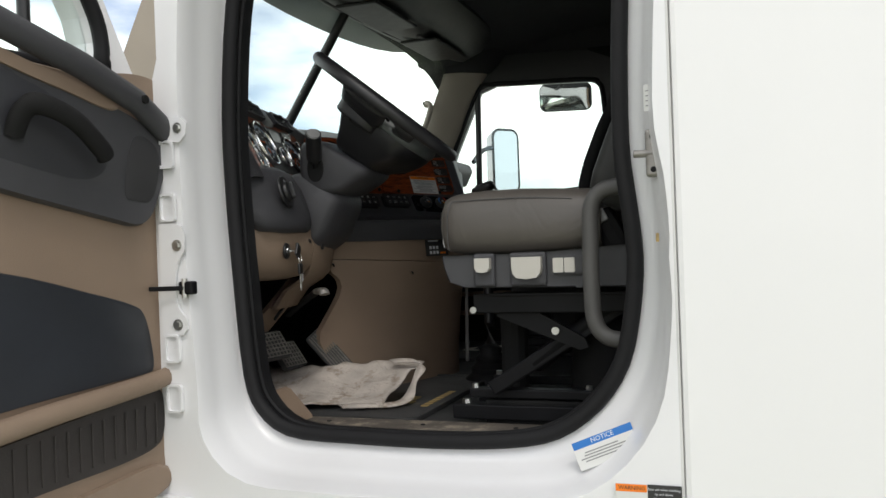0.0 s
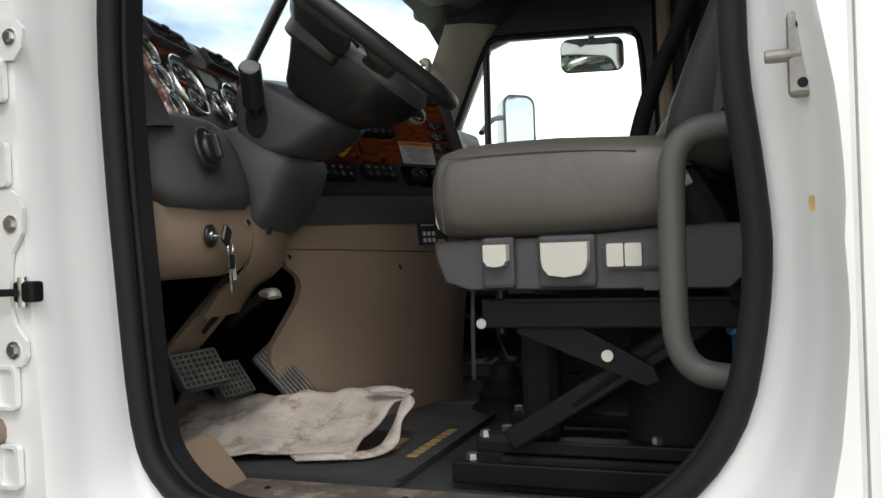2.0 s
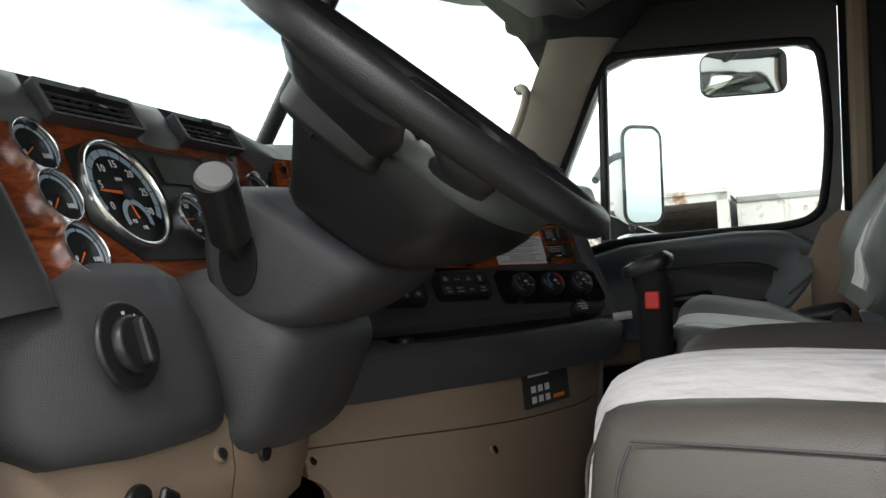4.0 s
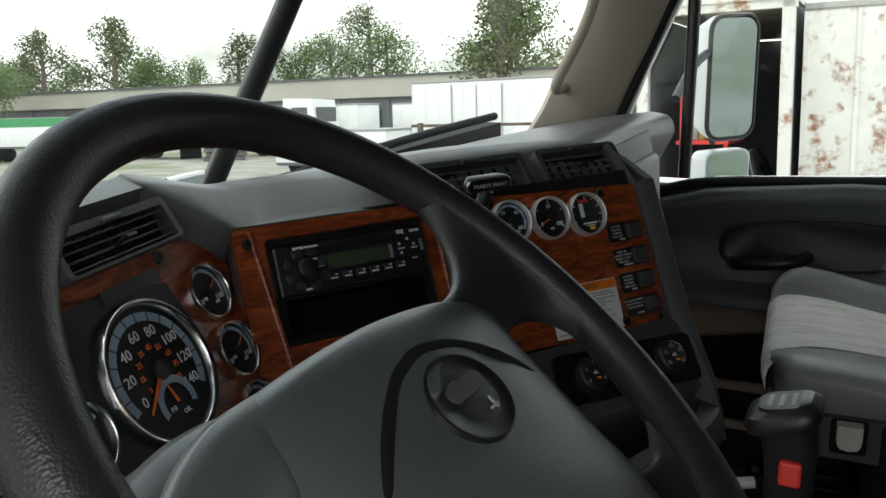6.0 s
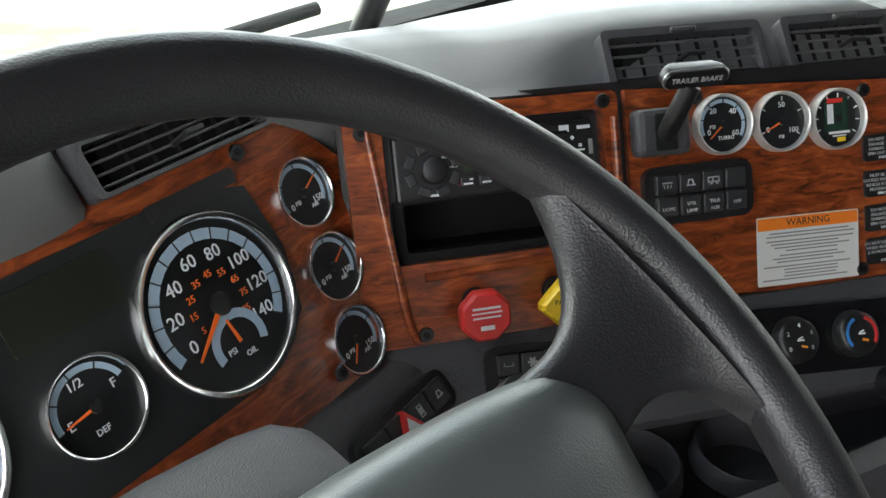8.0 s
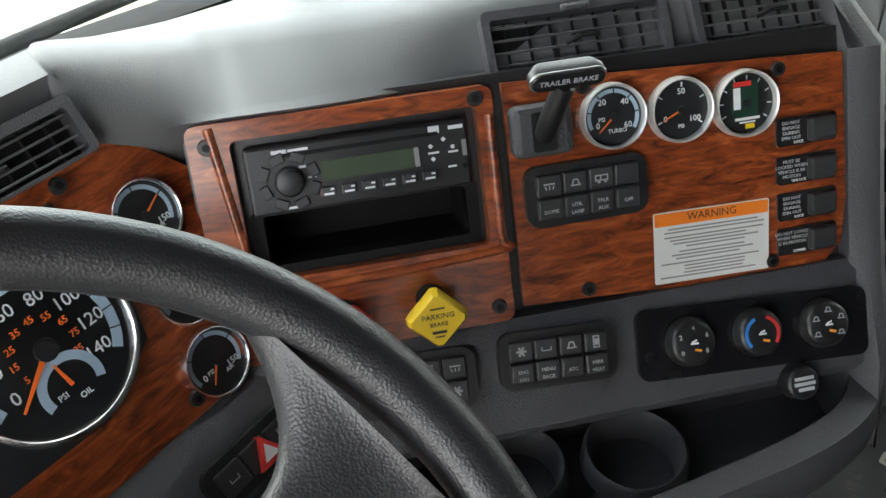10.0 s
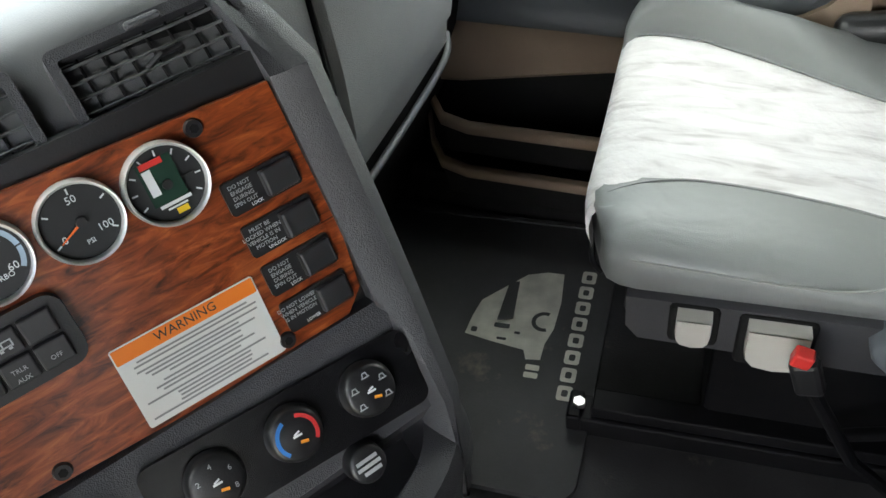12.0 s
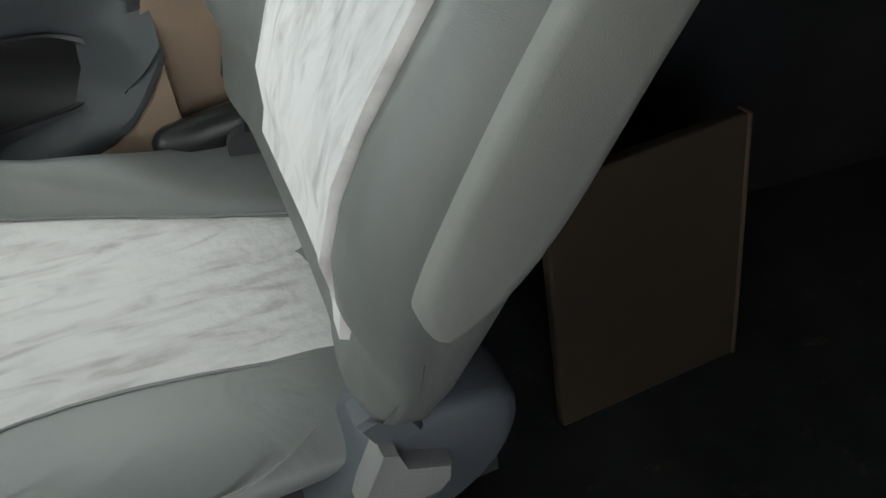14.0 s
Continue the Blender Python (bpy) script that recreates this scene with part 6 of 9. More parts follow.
part("edge_rubber", bm, RUBBER, door, "", 60)


# ---------------------------------------------------------------- outside
def ground_mat():
    m = mat("gravel_and_grass", (0.27, 0.26, 0.225), 0.95, var=0.3, scale=0.8, bump=0.6, bscale=40, stain=((0.13, 0.155, 0.065), 0.12, 0.47))
    return m


def yard(x, y):
    """Height of the sloping yard: it falls away ahead of the truck."""
    return -1.25 - 0.105 * max(0.0, -0.45 * x + 0.89 * y)


bm = bmesh.new()
bmesh.ops.create_grid(bm, x_segments=110, y_segments=110, size=700)
for v in bm.verts:
    v.co.z = yard(v.co.x, v.co.y) + 0.25 * noise.noise(Vector((v.co.x * 0.02, v.co.y * 0.02, 0))) * min(1, v.co.length / 60)
tagged(part("ground", bm, ground_mat()), "gravel yard with patches of grass", "ground", kind="structure")

# ---------------------------------------------------------------- instruments
def ring_sector(r0, r1, a0, a1, z, n=24):
    bm = bmesh.new()
    v = []
    for i in range(n + 1):
        q = radians(a0 + (a1 - a0) * i / n)
        v.append((bm.verts.new((r0 * math.cos(q), r0 * math.sin(q), z)), bm.verts.new((r1 * math.cos(q), r1 * math.sin(q), z)), bm.verts.new((r1 * math.cos(q), r1 * math.sin(q), z + 0.0003)), bm.verts.new((r0 * math.cos(q), r0 * math.sin(q), z + 0.0003))))
    for a, b in zip(v, v[1:]):
        for i in range(4):
            j = (i + 1) % 4
            bm.faces.new((a[i], a[j], b[j], b[i]))
    return bm


def bars(bm, items, z=0.0, h=0.0003):
    """Flat bars: centre x, y, length, height, turn in degrees."""
    for x, y, l, t, q in items:
        rbox(bm, (0, 0, 0), (l, t, h), 0, Matrix.Translation((x, y, z)) @ Matrix.Rotation(radians(q), 4, "Z"))
    return bm


def gauge(plane, x, y, r, needle, numbers=(), inner=(), sub=False, lift=None, a0=206, a1=-35, words=(), bezel=CHROME, arc=True, needle_col=ORANGE):
    """A round dial: housing, chrome bezel, face with scale and needle."""
    g = part("gauge", cyl(bmesh.new(), (0, 0, 0), r * 0.97, r * 0.97, 0.004, seg=40), GFACE, dash, "round dial with a bright bezel and black face")
    lift = lift if lift is not None else (-0.006 if plane is CLUSTER else 0.003)
    g.matrix_local = plane @ Matrix.Translation((x, y, lift))
    bezel = SATIN if plane is CENTRE else bezel
    k = 40
    prof = ((r * 0.85, 0.004), (r * 0.875, 0.009), (r * 0.90, 0.0108), (r * 0.985, 0.0112), (r * 1.01, 0.009), (r * 1.03, 0.003), (r * 1.03, -0.004))
    if plane is CLUSTER or r < 0.04:
        prof = ((r * 0.895, 0.004), (r * 0.91, 0.009), (r * 0.93, 0.0108), (r * 0.975, 0.0112), (r * 1.0, 0.008), (r * 1.01, 0.003), (r * 1.01, -0.004))
    part("bezel", loft(bmesh.new(), [[(p * math.cos(2 * math.pi * i / k), p * math.sin(2 * math.pi * i / k), z) for i in range(k)] for p, z in prof], True, False), bezel, g, "", 60)
    if arc:
        part("scale_band", ring_sector(r * 0.70, r * 0.82, a1, a0, 0.0043), PRINTB, g)
    n = max(2, len(numbers)) if numbers else 5
    bm = bmesh.new()
    ticks = []
    for i in range((n - 1) * 2 + 1):
        q = a0 + (a1 - a0) * i / ((n - 1) * 2)
        ticks.append((r * 0.76 * math.cos(radians(q)), r * 0.76 * math.sin(radians(q)), r * 0.14, 0.0011, q))
    part("ticks", bars(bm, ticks, 0.0049), INK if arc else PRINT, g)
    for lst, rad, size, m in ((numbers, 0.55, 0.150 if r > 0.05 else 0.19, PRINT), (inner, 0.34, 0.08, ORANGE)):
        for i, s in enumerate(lst):
            q = radians(a0 + (a1 - a0) * i / max(1, len(lst) - 1))
            part("numeral", at_plane(text_bm(s, r * size * 1.35), r * rad * math.cos(q), r * rad * math.sin(q), 0.0046), m, g)
    for s, wx, wy, size in words:
        part("word", at_plane(text_bm(s, size), wx, wy, 0.0046), PRINT, g)
    nd = part("needle", poly(bmesh.new(), [(-0.10 * r, -0.035 * r), (0.66 * r, -0.012 * r), (0.66 * r, 0.012 * r), (-0.10 * r, 0.035 * r)], 0.0008), needle_col, g, "orange needle")
    nd.matrix_local = Matrix.Translation((0, 0, 0.0062)) @ Matrix.Rotation(radians(needle), 4, "Z")
    part("needle_cap", cyl(bmesh.new(), (0, 0, 0.0055), r * 0.13, r * 0.12, 0.003, seg=18), BLACK, g)
    if sub:
        sm = Matrix.Translation((r * 0.02, -r * 0.46, 0))
        rs = r * 0.36
        bm = ring_sector(rs * 0.72, rs, -20, 200, 0.0052)
        part("sub_scale", on(sm, bm), PRINTB, g)
        bm = poly(bmesh.new(), [(0, -0.0015), (rs * 0.8, -0.0008), (rs * 0.8, 0.0008), (0, 0.0015)], 0.0008)
        sn = part("sub_needle", bm, ORANGE, g)
        sn.matrix_local = sm @ Matrix.Translation((0, 0, 0.0056)) @ Matrix.Rotation(radians(100), 4, "Z")
        part("word", on(sm, at_plane(text_bm("PSI", rs * 0.26), -rs * 0.4, -rs * 0.15, 0.0054)), PRINT, g)
        part("word", on(sm, at_plane(text_bm("OIL", rs * 0.26), rs * 0.2, -rs * 0.45, 0.0054)), PRINT, g)
    return g


gauge(CLUSTER, 0.358, 0.036, 0.068, 178, ("0", "5", "10", "15", "20", "25", "30"), sub=True, words=(("RPM", 0, 0.018, 0.006),))
gauge(CLUSTER, 0.590, 0.018, 0.068, 218, ("0", "20", "40", "60", "80", "100", "120", "140"), ("5", "15", "25", "35", "45", "55", "65", "75", "85"), sub=True)
gauge(CLUSTER, 0.477, 0.006, 0.034, 186, ("E", "1/2", "F"), a0=190, a1=20, words=(("DEF", -0.002, -0.016, 0.006),))
for y, nq in ((0.083, 215), (0.027, 225), (-0.032, 222)):
    gauge(CLUSTER, 0.243, y, 0.030, nq, ("0", "", "100"))
for x, y, nq in ((0.704, 0.058, 28), (0.700, -0.006, 30), (0.690, -0.069, 235)):
    gauge(CLUSTER, x, y, 0.0295, nq, ("0", "", "150"), words=(("PSI", -0.008, -0.006, 0.005), ("AIR", 0.008, -0.013, 0.005)))
gauge(CENTRE, 0.946, 0.153, 0.0275, 222, ("0", "20", "40", "60"), words=(("TURBO", 0.003, -0.0125, 0.005), ("PSI", -0.010, -0.002, 0.005)))
gauge(CENTRE, 1.005, 0.150, 0.0275, 205, ("0", "50", "100"), arc=False, words=(("PSI", 0.0, -0.014, 0.0045),))
g3 = gauge(CENTRE, 1.063, 0.147, 0.0285, 0, (), arc=False, needle_col=BLACK)
part("indicator_window", bars(bmesh.new(), [(-0.002, 0.004, 0.024, 0.030, 0)], 0.0068, 0.0012), mat("indicator_dark", (0.02, 0.05, 0.035), 0.2), g3)
part("indicator_red", bars(bmesh.new(), [(-0.004, 0.017, 0.016, 0.004, 0)], 0.0076, 0.001), RED, g3)
part("indicator_pale", bars(bmesh.new(), [(-0.009, 0.005, 0.006, 0.018, 0)], 0.0076, 0.001), PRINT, g3)
part("indicator_yellow", bars(bmesh.new(), [(0.002, -0.019, 0.008, 0.004, 0)], 0.0076, 0.001), YELLOW, g3)
part("word_bars", bars(bmesh.new(), [(0.0, -0.0125, 0.022, 0.0022, 0), (0.0, -0.0155, 0.014, 0.0012, 0)], 0.0076, 0.0006), PRINT, g3)

# message display left of the speedometer and warning-lamp strip
part("message_display", on(CLUSTER, plate(0.45, 0.055, 0.530, 0.092, -0.004, 0.0, 0.003)), mat("lcd_olive", (0.016, 0.019, 0.012), 0.3), dash, "unlit olive message display")
part("lamp_strip", on(CLUSTER, plate(0.57, 0.090, 0.65, 0.102, -0.004, 0.0, 0.003)), BLACK, dash)


def screw(plane, x, y, z=0.008, r=0.0068):
    s = part("screw", cyl(bmesh.new(), (0, 0, 0), r, r * 0.85, 0.003, seg=16), BLACK, dash)
    s.matrix_local = plane @ Matrix.Translation((x, y, z))
    part("socket", cyl(bmesh.new(), (0, 0, 0.0025), r * 0.5, r * 0.5, 0.001, seg=6), STEEL, s)


for x, y in ((0.619, 0.176), (0.832, 0.184), (0.656, 0.001), (0.833, 0.006)):
    screw(CENTRE, x, y, 0.008)
for x, y in ((0.915, 0.005), (1.088, 0.001), (1.096, 0.171), (0.924, 0.180)):
    screw(CENTRE, x, y, 0.002)
for x, y in ((0.263, -0.072), (0.66, -0.083), (0.255, 0.108), (0.66, 0.109)):
    screw(CLUSTER, x, y, 0.0)

# raised beads of the radio surround
for pts in ([(0.622, 0.19, 0.008), (0.640, 0.03, 0.008), (0.648, -0.004, 0.008)], [(0.842, 0.17, 0.008), (0.841, 0.07, 0.008), (0.836, 0.056, 0.008), (0.66, 0.05, 0.008)]):
    part("bead", on(CENTRE, tube(bmesh.new(), smooth_path(pts, 5), 0.004, 8)), WOOD, dash, "", 60)


# ---------------------------------------------------------------- vents
def vent(plane, x0, y0, x1, y1, slats=4):
    v = part("air_vent", on(plane, frame_plate(round_poly(x0, y0, x1, y1, 0.006), round_poly(x0 + 0.007, y0 + 0.003, x1 - 0.007, y1 - 0.008, 0.003), -0.012, 0.004)), DASH, dash, "dark grey louvred air vent")
    part("duct", on(plane, plate(x0 + 0.008, y0 + 0.002, x1 - 0.008, y1 - 0.009, -0.015, -0.012, 0.002)), BLACKMAT, v)
    h = (y1 - y0 - 0.011) / slats
    for i in range(slats):
        yy = y0 + 0.003 + h * (i + 0.5)
        part("slat", on(plane, rbox(bmesh.new(), (0, 0, 0), (x1 - x0 - 0.013, 0.0016, 0.0034), 0.0006, Matrix.Translation(((x0 + x1) / 2, yy, -0.004)) @ Matrix.Rotation(radians(-8), 4, "X"))), DASHTOP, v)
    for i in range(7):
        xx = x0 + 0.012 + (x1 - x0 - 0.024) * (i + 0.5) / 7
        part("vane", on(plane, box((xx, (y0 + y1) / 2 - 0.0025, -0.0095), (0.0015, y1 - y0 - 0.012, 0.005))), BLACKMAT, v)
    bm = bmesh.new()
    tube(bm, [((x0 + x1) / 2 - 0.012, (y0 + y1) / 2 - 0.008, 0.003), ((x0 + x1) / 2, (y0 + y1) / 2 - 0.004, 0.008), ((x0 + x1) / 2 + 0.016, (y0 + y1) / 2 - 0.004, 0.006)], 0.0022, 6)
    part("tab", on(plane, bm), BLACK, v)
    part("wheel_tab", on(plane, rbox(bmesh.new(), ((x0 + x1) / 2, y1 - 0.006, 0.007), (0.026, 0.006, 0.006), 0.0025)), DASH, v)


VC = CENTRE @ Matrix.Translation((0, 0.196, -0.020)) @ Matrix.Rotation(radians(-20), 4, "X")
vent(VC, 0.852, 0.0, 1.014, 0.054)
vent(VC, 1.036, 0.0, 1.172, 0.054)
VG = CLUSTER @ Matrix.Translation((0, 0.118, 0.009)) @ Matrix.Rotation(radians(-5), 4, "X")
vent(VG, 0.275, 0.0, 0.445, 0.046)
vent(VG, 0.536, 0.0, 0.698, 0.044)

# ---------------------------------------------------------------- radio
radio = thing("car_radio", "black single-slot car radio with a green-grey display", "radio", CENTRE @ Matrix.Translation((0.734, 0.142, -0.004)))
part("faceplate", rbox(bmesh.new(), (0, 0, -0.003), (0.180, 0.056, 0.022), 0.003), BLACK, radio)
part("disc_slot", box((0.0, 0.0185, 0.008), (0.13, 0.003, 0.002)), BLACKMAT, radio)
part("display", plate(-0.031, -0.006, 0.044, 0.010, 0.008, 0.0092, 0.001), mat("lcd_green", (0.055, 0.075, 0.045), 0.25), radio, "unlit green-grey display")
part("display_edge", plate(0.044, -0.006, 0.048, 0.010, 0.008, 0.0095, 0.001), INKG, radio)
kn = part("volume_knob", cyl(bmesh.new(), (-0.057, -0.002, 0.008), 0.0125, 0.011, 0.012, seg=24, bev=0.002), BLACK, radio, "", 50)
for i in range(8):
    q = radians(45 * i + 20)
    part("button", rbox(bmesh.new(), (0, 0, 0), (0.011, 0.008, 0.003), 0.001, Matrix.Translation((-0.057 + 0.021 * math.cos(q), -0.002 + 0.0195 * math.sin(q), 0.009)) @ Matrix.Rotation(q + 1.57, 4, "Z")), mat("radio_button", (0.03, 0.03, 0.032), 0.4) if i == 0 else bpy.data.materials["radio_button"], radio)
for i in range(6):
    b = part("preset_button", rbox(bmesh.new(), (-0.028 + 0.0165 * i, -0.0145, 0.009), (0.012, 0.008, 0.003), 0.001), bpy.data.materials["radio_button"], radio)
    part("fine_print", bars(bmesh.new(), [(-0.028 + 0.0165 * i, -0.0165, 0.008, 0.0016, 0), (-0.025 + 0.0165 * i, -0.013, 0.003, 0.0014, 0)], 0.0108), PRINT, b)
part("fine_print", bars(bmesh.new(), [(-0.062, 0.022, 0.012, 0.003, 0), (-0.047, 0.022, 0.016, 0.002, 0), (0.062, 0.0215, 0.009, 0.006, 0), (0.08, 0.0215, 0.012, 0.003, 0), (-0.057, -0.0235, 0.012, 0.002, 0), (-0.078, 0.003, 0.005, 0.0016, 0), (-0.076, -0.010, 0.005, 0.0016, 0), (-0.044, 0.008, 0.009, 0.002, 0), (-0.039, -0.001, 0.007, 0.0014, 0), (0.06, 0.003, 0.009, 0.0016, 0), (0.076, 0.002, 0.008, 0.0016, 0), (0.058, 0.0085, 0.003, 0.003, 45), (0.059, -0.002, 0.003, 0.003, 45), (0.069, 0.013, 0.003, 0.003, 45), (0.076, 0.006, 0.003, 0.003, 0), (0.074, -0.010, 0.007, 0.0016, 0)], 0.0088), PRINT, radio)
part("usb_socket", box((0.0855, 0.004, 0.008), (0.0035, 0.013, 0.003)), INKG, radio)
part("aux_socket", cyl(bmesh.new(), (0.0845, -0.011, 0.0075), 0.0022, 0.0022, 0.0015, seg=12), BLACKMAT, radio)
part("power_lamp", cyl(bmesh.new(), (-0.0345, -0.0155, 0.0078), 0.0025, 0.0025, 0.0015, seg=12), mat("dull_red", (0.12, 0.01, 0.012), 0.4), radio)
bm = on(CENTRE, frame_plate(round_poly(0.640, 0.062, 0.828, 0.116, 0.004), round_poly(0.650, 0.070, 0.818, 0.112, 0.004), -0.09, -0.006))
part("storage_slot", bm, BLACKMAT, dash, "black storage slot under the radio")


# ---------------------------------------------------------------- switches
def bank(plane, x0, y0, x1, y1, cols, labels, rows=2):
    b = part("switch_bank", on(plane, plate(x0, y0, x1, y1, 0.0, 0.009, 0.012)), BLACK, dash, "black switch bank with white legends")
    cw, rh = (x1 - x0 - 0.016) / cols, (y1 - y0 - 0.012) / rows
    for r in range(rows):
        for c in range(cols):
            cx, cy = x0 + 0.008 + cw * (c + 0.5), y0 + 0.006 + rh * (rows - r - 0.5)
            s = part("switch", on(plane, rbox(bmesh.new(), (0, 0, 0), (cw - 0.0018, rh - 0.002, 0.006), 0.0015, Matrix.Translation((cx, cy, 0.0105)) @ Matrix.Rotation(radians(4), 4, "X"))), bpy.data.materials["radio_button"], b)
            t = labels[r * cols + c] if r * cols + c < len(labels) else ""
            if t.startswith("*"):
                part("symbol", on(plane, at_plane(on(Matrix.Scale(0.8, 4), ICONS[t]()), cx, cy, 0.0142)), LEGEND, s)
            elif t:
                for i, line in enumerate(t.split("/")):
                    k = len(t.split("/"))
                    part("legend", on(plane, at_plane(text_bm(line, 0.0044), cx, cy + 0.0032 * (k - 1) - 0.0064 * i - 0.002, 0.0142)), LEGEND, s)
    return b


ICONS = {
    "*lamp": lambda: bars(bmesh.new(), [(0, 0.002, 0.012, 0.0016, 0), (-0.004, -0.002, 0.0012, 0.004, 20), (0, -0.002, 0.0012, 0.004, 0), (0.004, -0.002, 0.0012, 0.004, -20)]),
    "*bell": lambda: bars(bmesh.new(), [(0, -0.003, 0.011, 0.0014, 0), (-0.003, 0, 0.0014, 0.006, -15), (0.003, 0, 0.0014, 0.006, 15), (0, 0.003, 0.005, 0.0014, 0)]),
    "*truck": lambda: bars(bmesh.new(), [(0, 0.003, 0.014, 0.0012, 0), (0, -0.002, 0.014, 0.0012, 0), (-0.0065, 0, 0.0012, 0.006, 0), (0.0065, 0, 0.0012, 0.006, 0), (-0.001, 0, 0.0012, 0.006, 0), (-0.003, -0.004, 0.003, 0.002, 0), (0.004, -0.004, 0.003, 0.002, 0)]),
    "*fan": lambda: bars(bmesh.new(), [(0, 0, 0.011, 0.0024, 0), (0, 0, 0.011, 0.0024, 60), (0, 0, 0.011, 0.0024, 120)]),
    "*hook": lambda: bars(bmesh.new(), [(0, -0.002, 0.011, 0.0012, 0), (-0.005, 0, 0.0012, 0.004, 0), (0.005, 0, 0.0012, 0.004, 0)]),
    "*panel": lambda: bars(bmesh.new(), [(-0.003, 0, 0.0012, 0.012, 0), (0.003, 0, 0.0012, 0.012, 0), (0, 0.006, 0.007, 0.0012, 0), (0, -0.006, 0.007, 0.0012, 0), (0, 0, 0.004, 0.007, 0)]),
}
BAND = CENTRE @ Matrix.Translation((0, -0.018, 0.012)) @ Matrix.Rotation(radians(-11.8), 4, "X")
bank(CENTRE @ Matrix.Translation((0, 0, 0.002)), 0.865, 0.069, 0.971, 0.121, 4, ("*lamp", "*bell", "*truck", "", "DOME", "UTIL/LAMP", "TRLR/AUX", "OFF"))
bank(BAND @ Matrix.Rotation(radians(-2.5), 4, "Z") @ Matrix.Translation((0.002, 0.032, 0)), 0.822, -0.045, 0.926, 0.005, 4, ("*fan", "*hook", "*bell", "*panel", "ENG/FAN", "MENU/BACK", "ATC", "MIRR/HEAT"))
bank(BAND @ Matrix.Rotation(radians(-2.5), 4, "Z") @ Matrix.Translation((0.002, 0.032, 0)), 0.700, -0.052, 0.802, 0.000, 4, ("*hook", "*fan", "*panel", "*lamp", "*bell", "*hook", "*panel", "*fan"))

hv = part("heater_panel", on(BAND @ Matrix.Rotation(radians(-3.5), 4, "Z") @ Matrix.Translation((0.002, 0.055, 0)), plate(0.946, -0.061, 1.164, 0.002, 0.0, 0.006, 0.01)), mat("gloss_black_panel", (0.008, 0.008, 0.009), 0.25), dash, "gloss black heater control panel")
HV = BAND @ Matrix.Rotation(radians(-3.5), 4, "Z") @ Matrix.Translation((0.002, 0.055, 0.006))
for i, (x, y) in enumerate(((0.992, -0.029), (1.055, -0.028), (1.118, -0.027))):
    d = part("heater_dial", cyl(bmesh.new(), (0, 0, 0), 0.023, 0.0195, 0.014, seg=32, bev=0.003), BLACK, hv, "black rotary dial", 50)
    d.matrix_local = HV @ Matrix.Translation((x, y, 0))
    if i == 1:
        part("cold_band", ring_sector(0.0135, 0.0165, 115, 225, 0.0141), mat("blue_print", (0.04, 0.22, 0.62), 0.5), d)
        part("warm_band", ring_sector(0.0135, 0.0165, -35, 75, 0.0141), mat("red_print", (0.55, 0.03, 0.03), 0.5), d)
    else:
        nums = ("0", "2", "4", "6", "8") if i == 0 else ("|", "Z", "||", "H", "Z")
        for j, s in enumerate(nums):
            q = radians(215 - 62 * j)
            part("numeral", at_plane(text_bm(s, 0.0058) if i == 0 else on(Matrix.Scale(0.62, 4), ICONS["*bell"]()), 0.0135 * math.cos(q), 0.0135 * math.sin(q), 0.0142), LEGEND, d)
    part("pointer", bars(bmesh.new(), [(0.003, -0.006, 0.006, 0.0022, -15)], 0.0145, 0.0006), mat("amber_print", (0.9, 0.32, 0.03), 0.5) if i == 0 else bpy.data.materials["amber_print"], d)
    part("hub_print", bars(bmesh.new(), [(0, 0, 0.007, 0.0016, 0), (0, 0.002, 0.005, 0.0014, 20)], 0.0143), PRINT, d)
part("heater_screw", on(HV, cyl(bmesh.new(), (0.957, -0.040, 0), 0.005, 0.005, 0.002, seg=14)), STEEL, hv)
part("power_socket", on(BAND, cyl(bmesh.new(), (1.092, -0.090, -0.004), 0.0165, 0.015, 0.020, seg=28, bev=0.003)), BLACK, dash, "black capped power socket", 50)
part("socket_legend", on(BAND, bars(bmesh.new(), [(1.092, -0.085, 0.018, 0.003, 0), (1.092, -0.090, 0.020, 0.003, 0), (1.093, -0.095, 0.015, 0.003, 0)], 0.0165)), LEGEND, dash)

# rockers with legend plates at the right-hand edge
for i, (y, txt) in enumerate(((0.115, ("DO NOT", "ENGAGE", "DURING", "SPIN OUT", "LOCK")), (0.081, ("MUST BE", "LOCKED WHEN", "VEHICLE IS IN", "MOTION", "UNLOCK")), (0.048, ("DO NOT", "ENGAGE", "DURING", "SPIN OUT", "LOCK")), (0.016, ("DO NOT LOWER", "WHEN VEHICLE", "IS IN MOTION", "", "LOWER")))):
    b = part("rocker_plate", on(CENTRE, plate(1.093, y - 0.0115, 1.149, y + 0.0135, 0.002, 0.005, 0.003)), BLACK, dash, "black rocker switch with a warning legend")
    part("rocker", on(CENTRE, rbox(bmesh.new(), (0, 0, 0), (0.026, 0.020, 0.008), 0.002, Matrix.Translation((1.134, y + 0.001, 0.007)) @ Matrix.Rotation(radians(7), 4, "Y"))), bpy.data.materials["radio_button"], b)
    for k, line in enumerate(txt[:4]):
        if line:
            bm = text_bm(line, 0.0042)
            part("legend", on(CENTRE, at_plane(bm, 1.106, y + 0.0088 - 0.0044 * k, 0.0055)), LEGEND, b)
    part("legend", on(CENTRE, at_plane(text_bm(txt[4], 0.0034), 1.113, y - 0.0085, 0.0055)), PRINT, b)

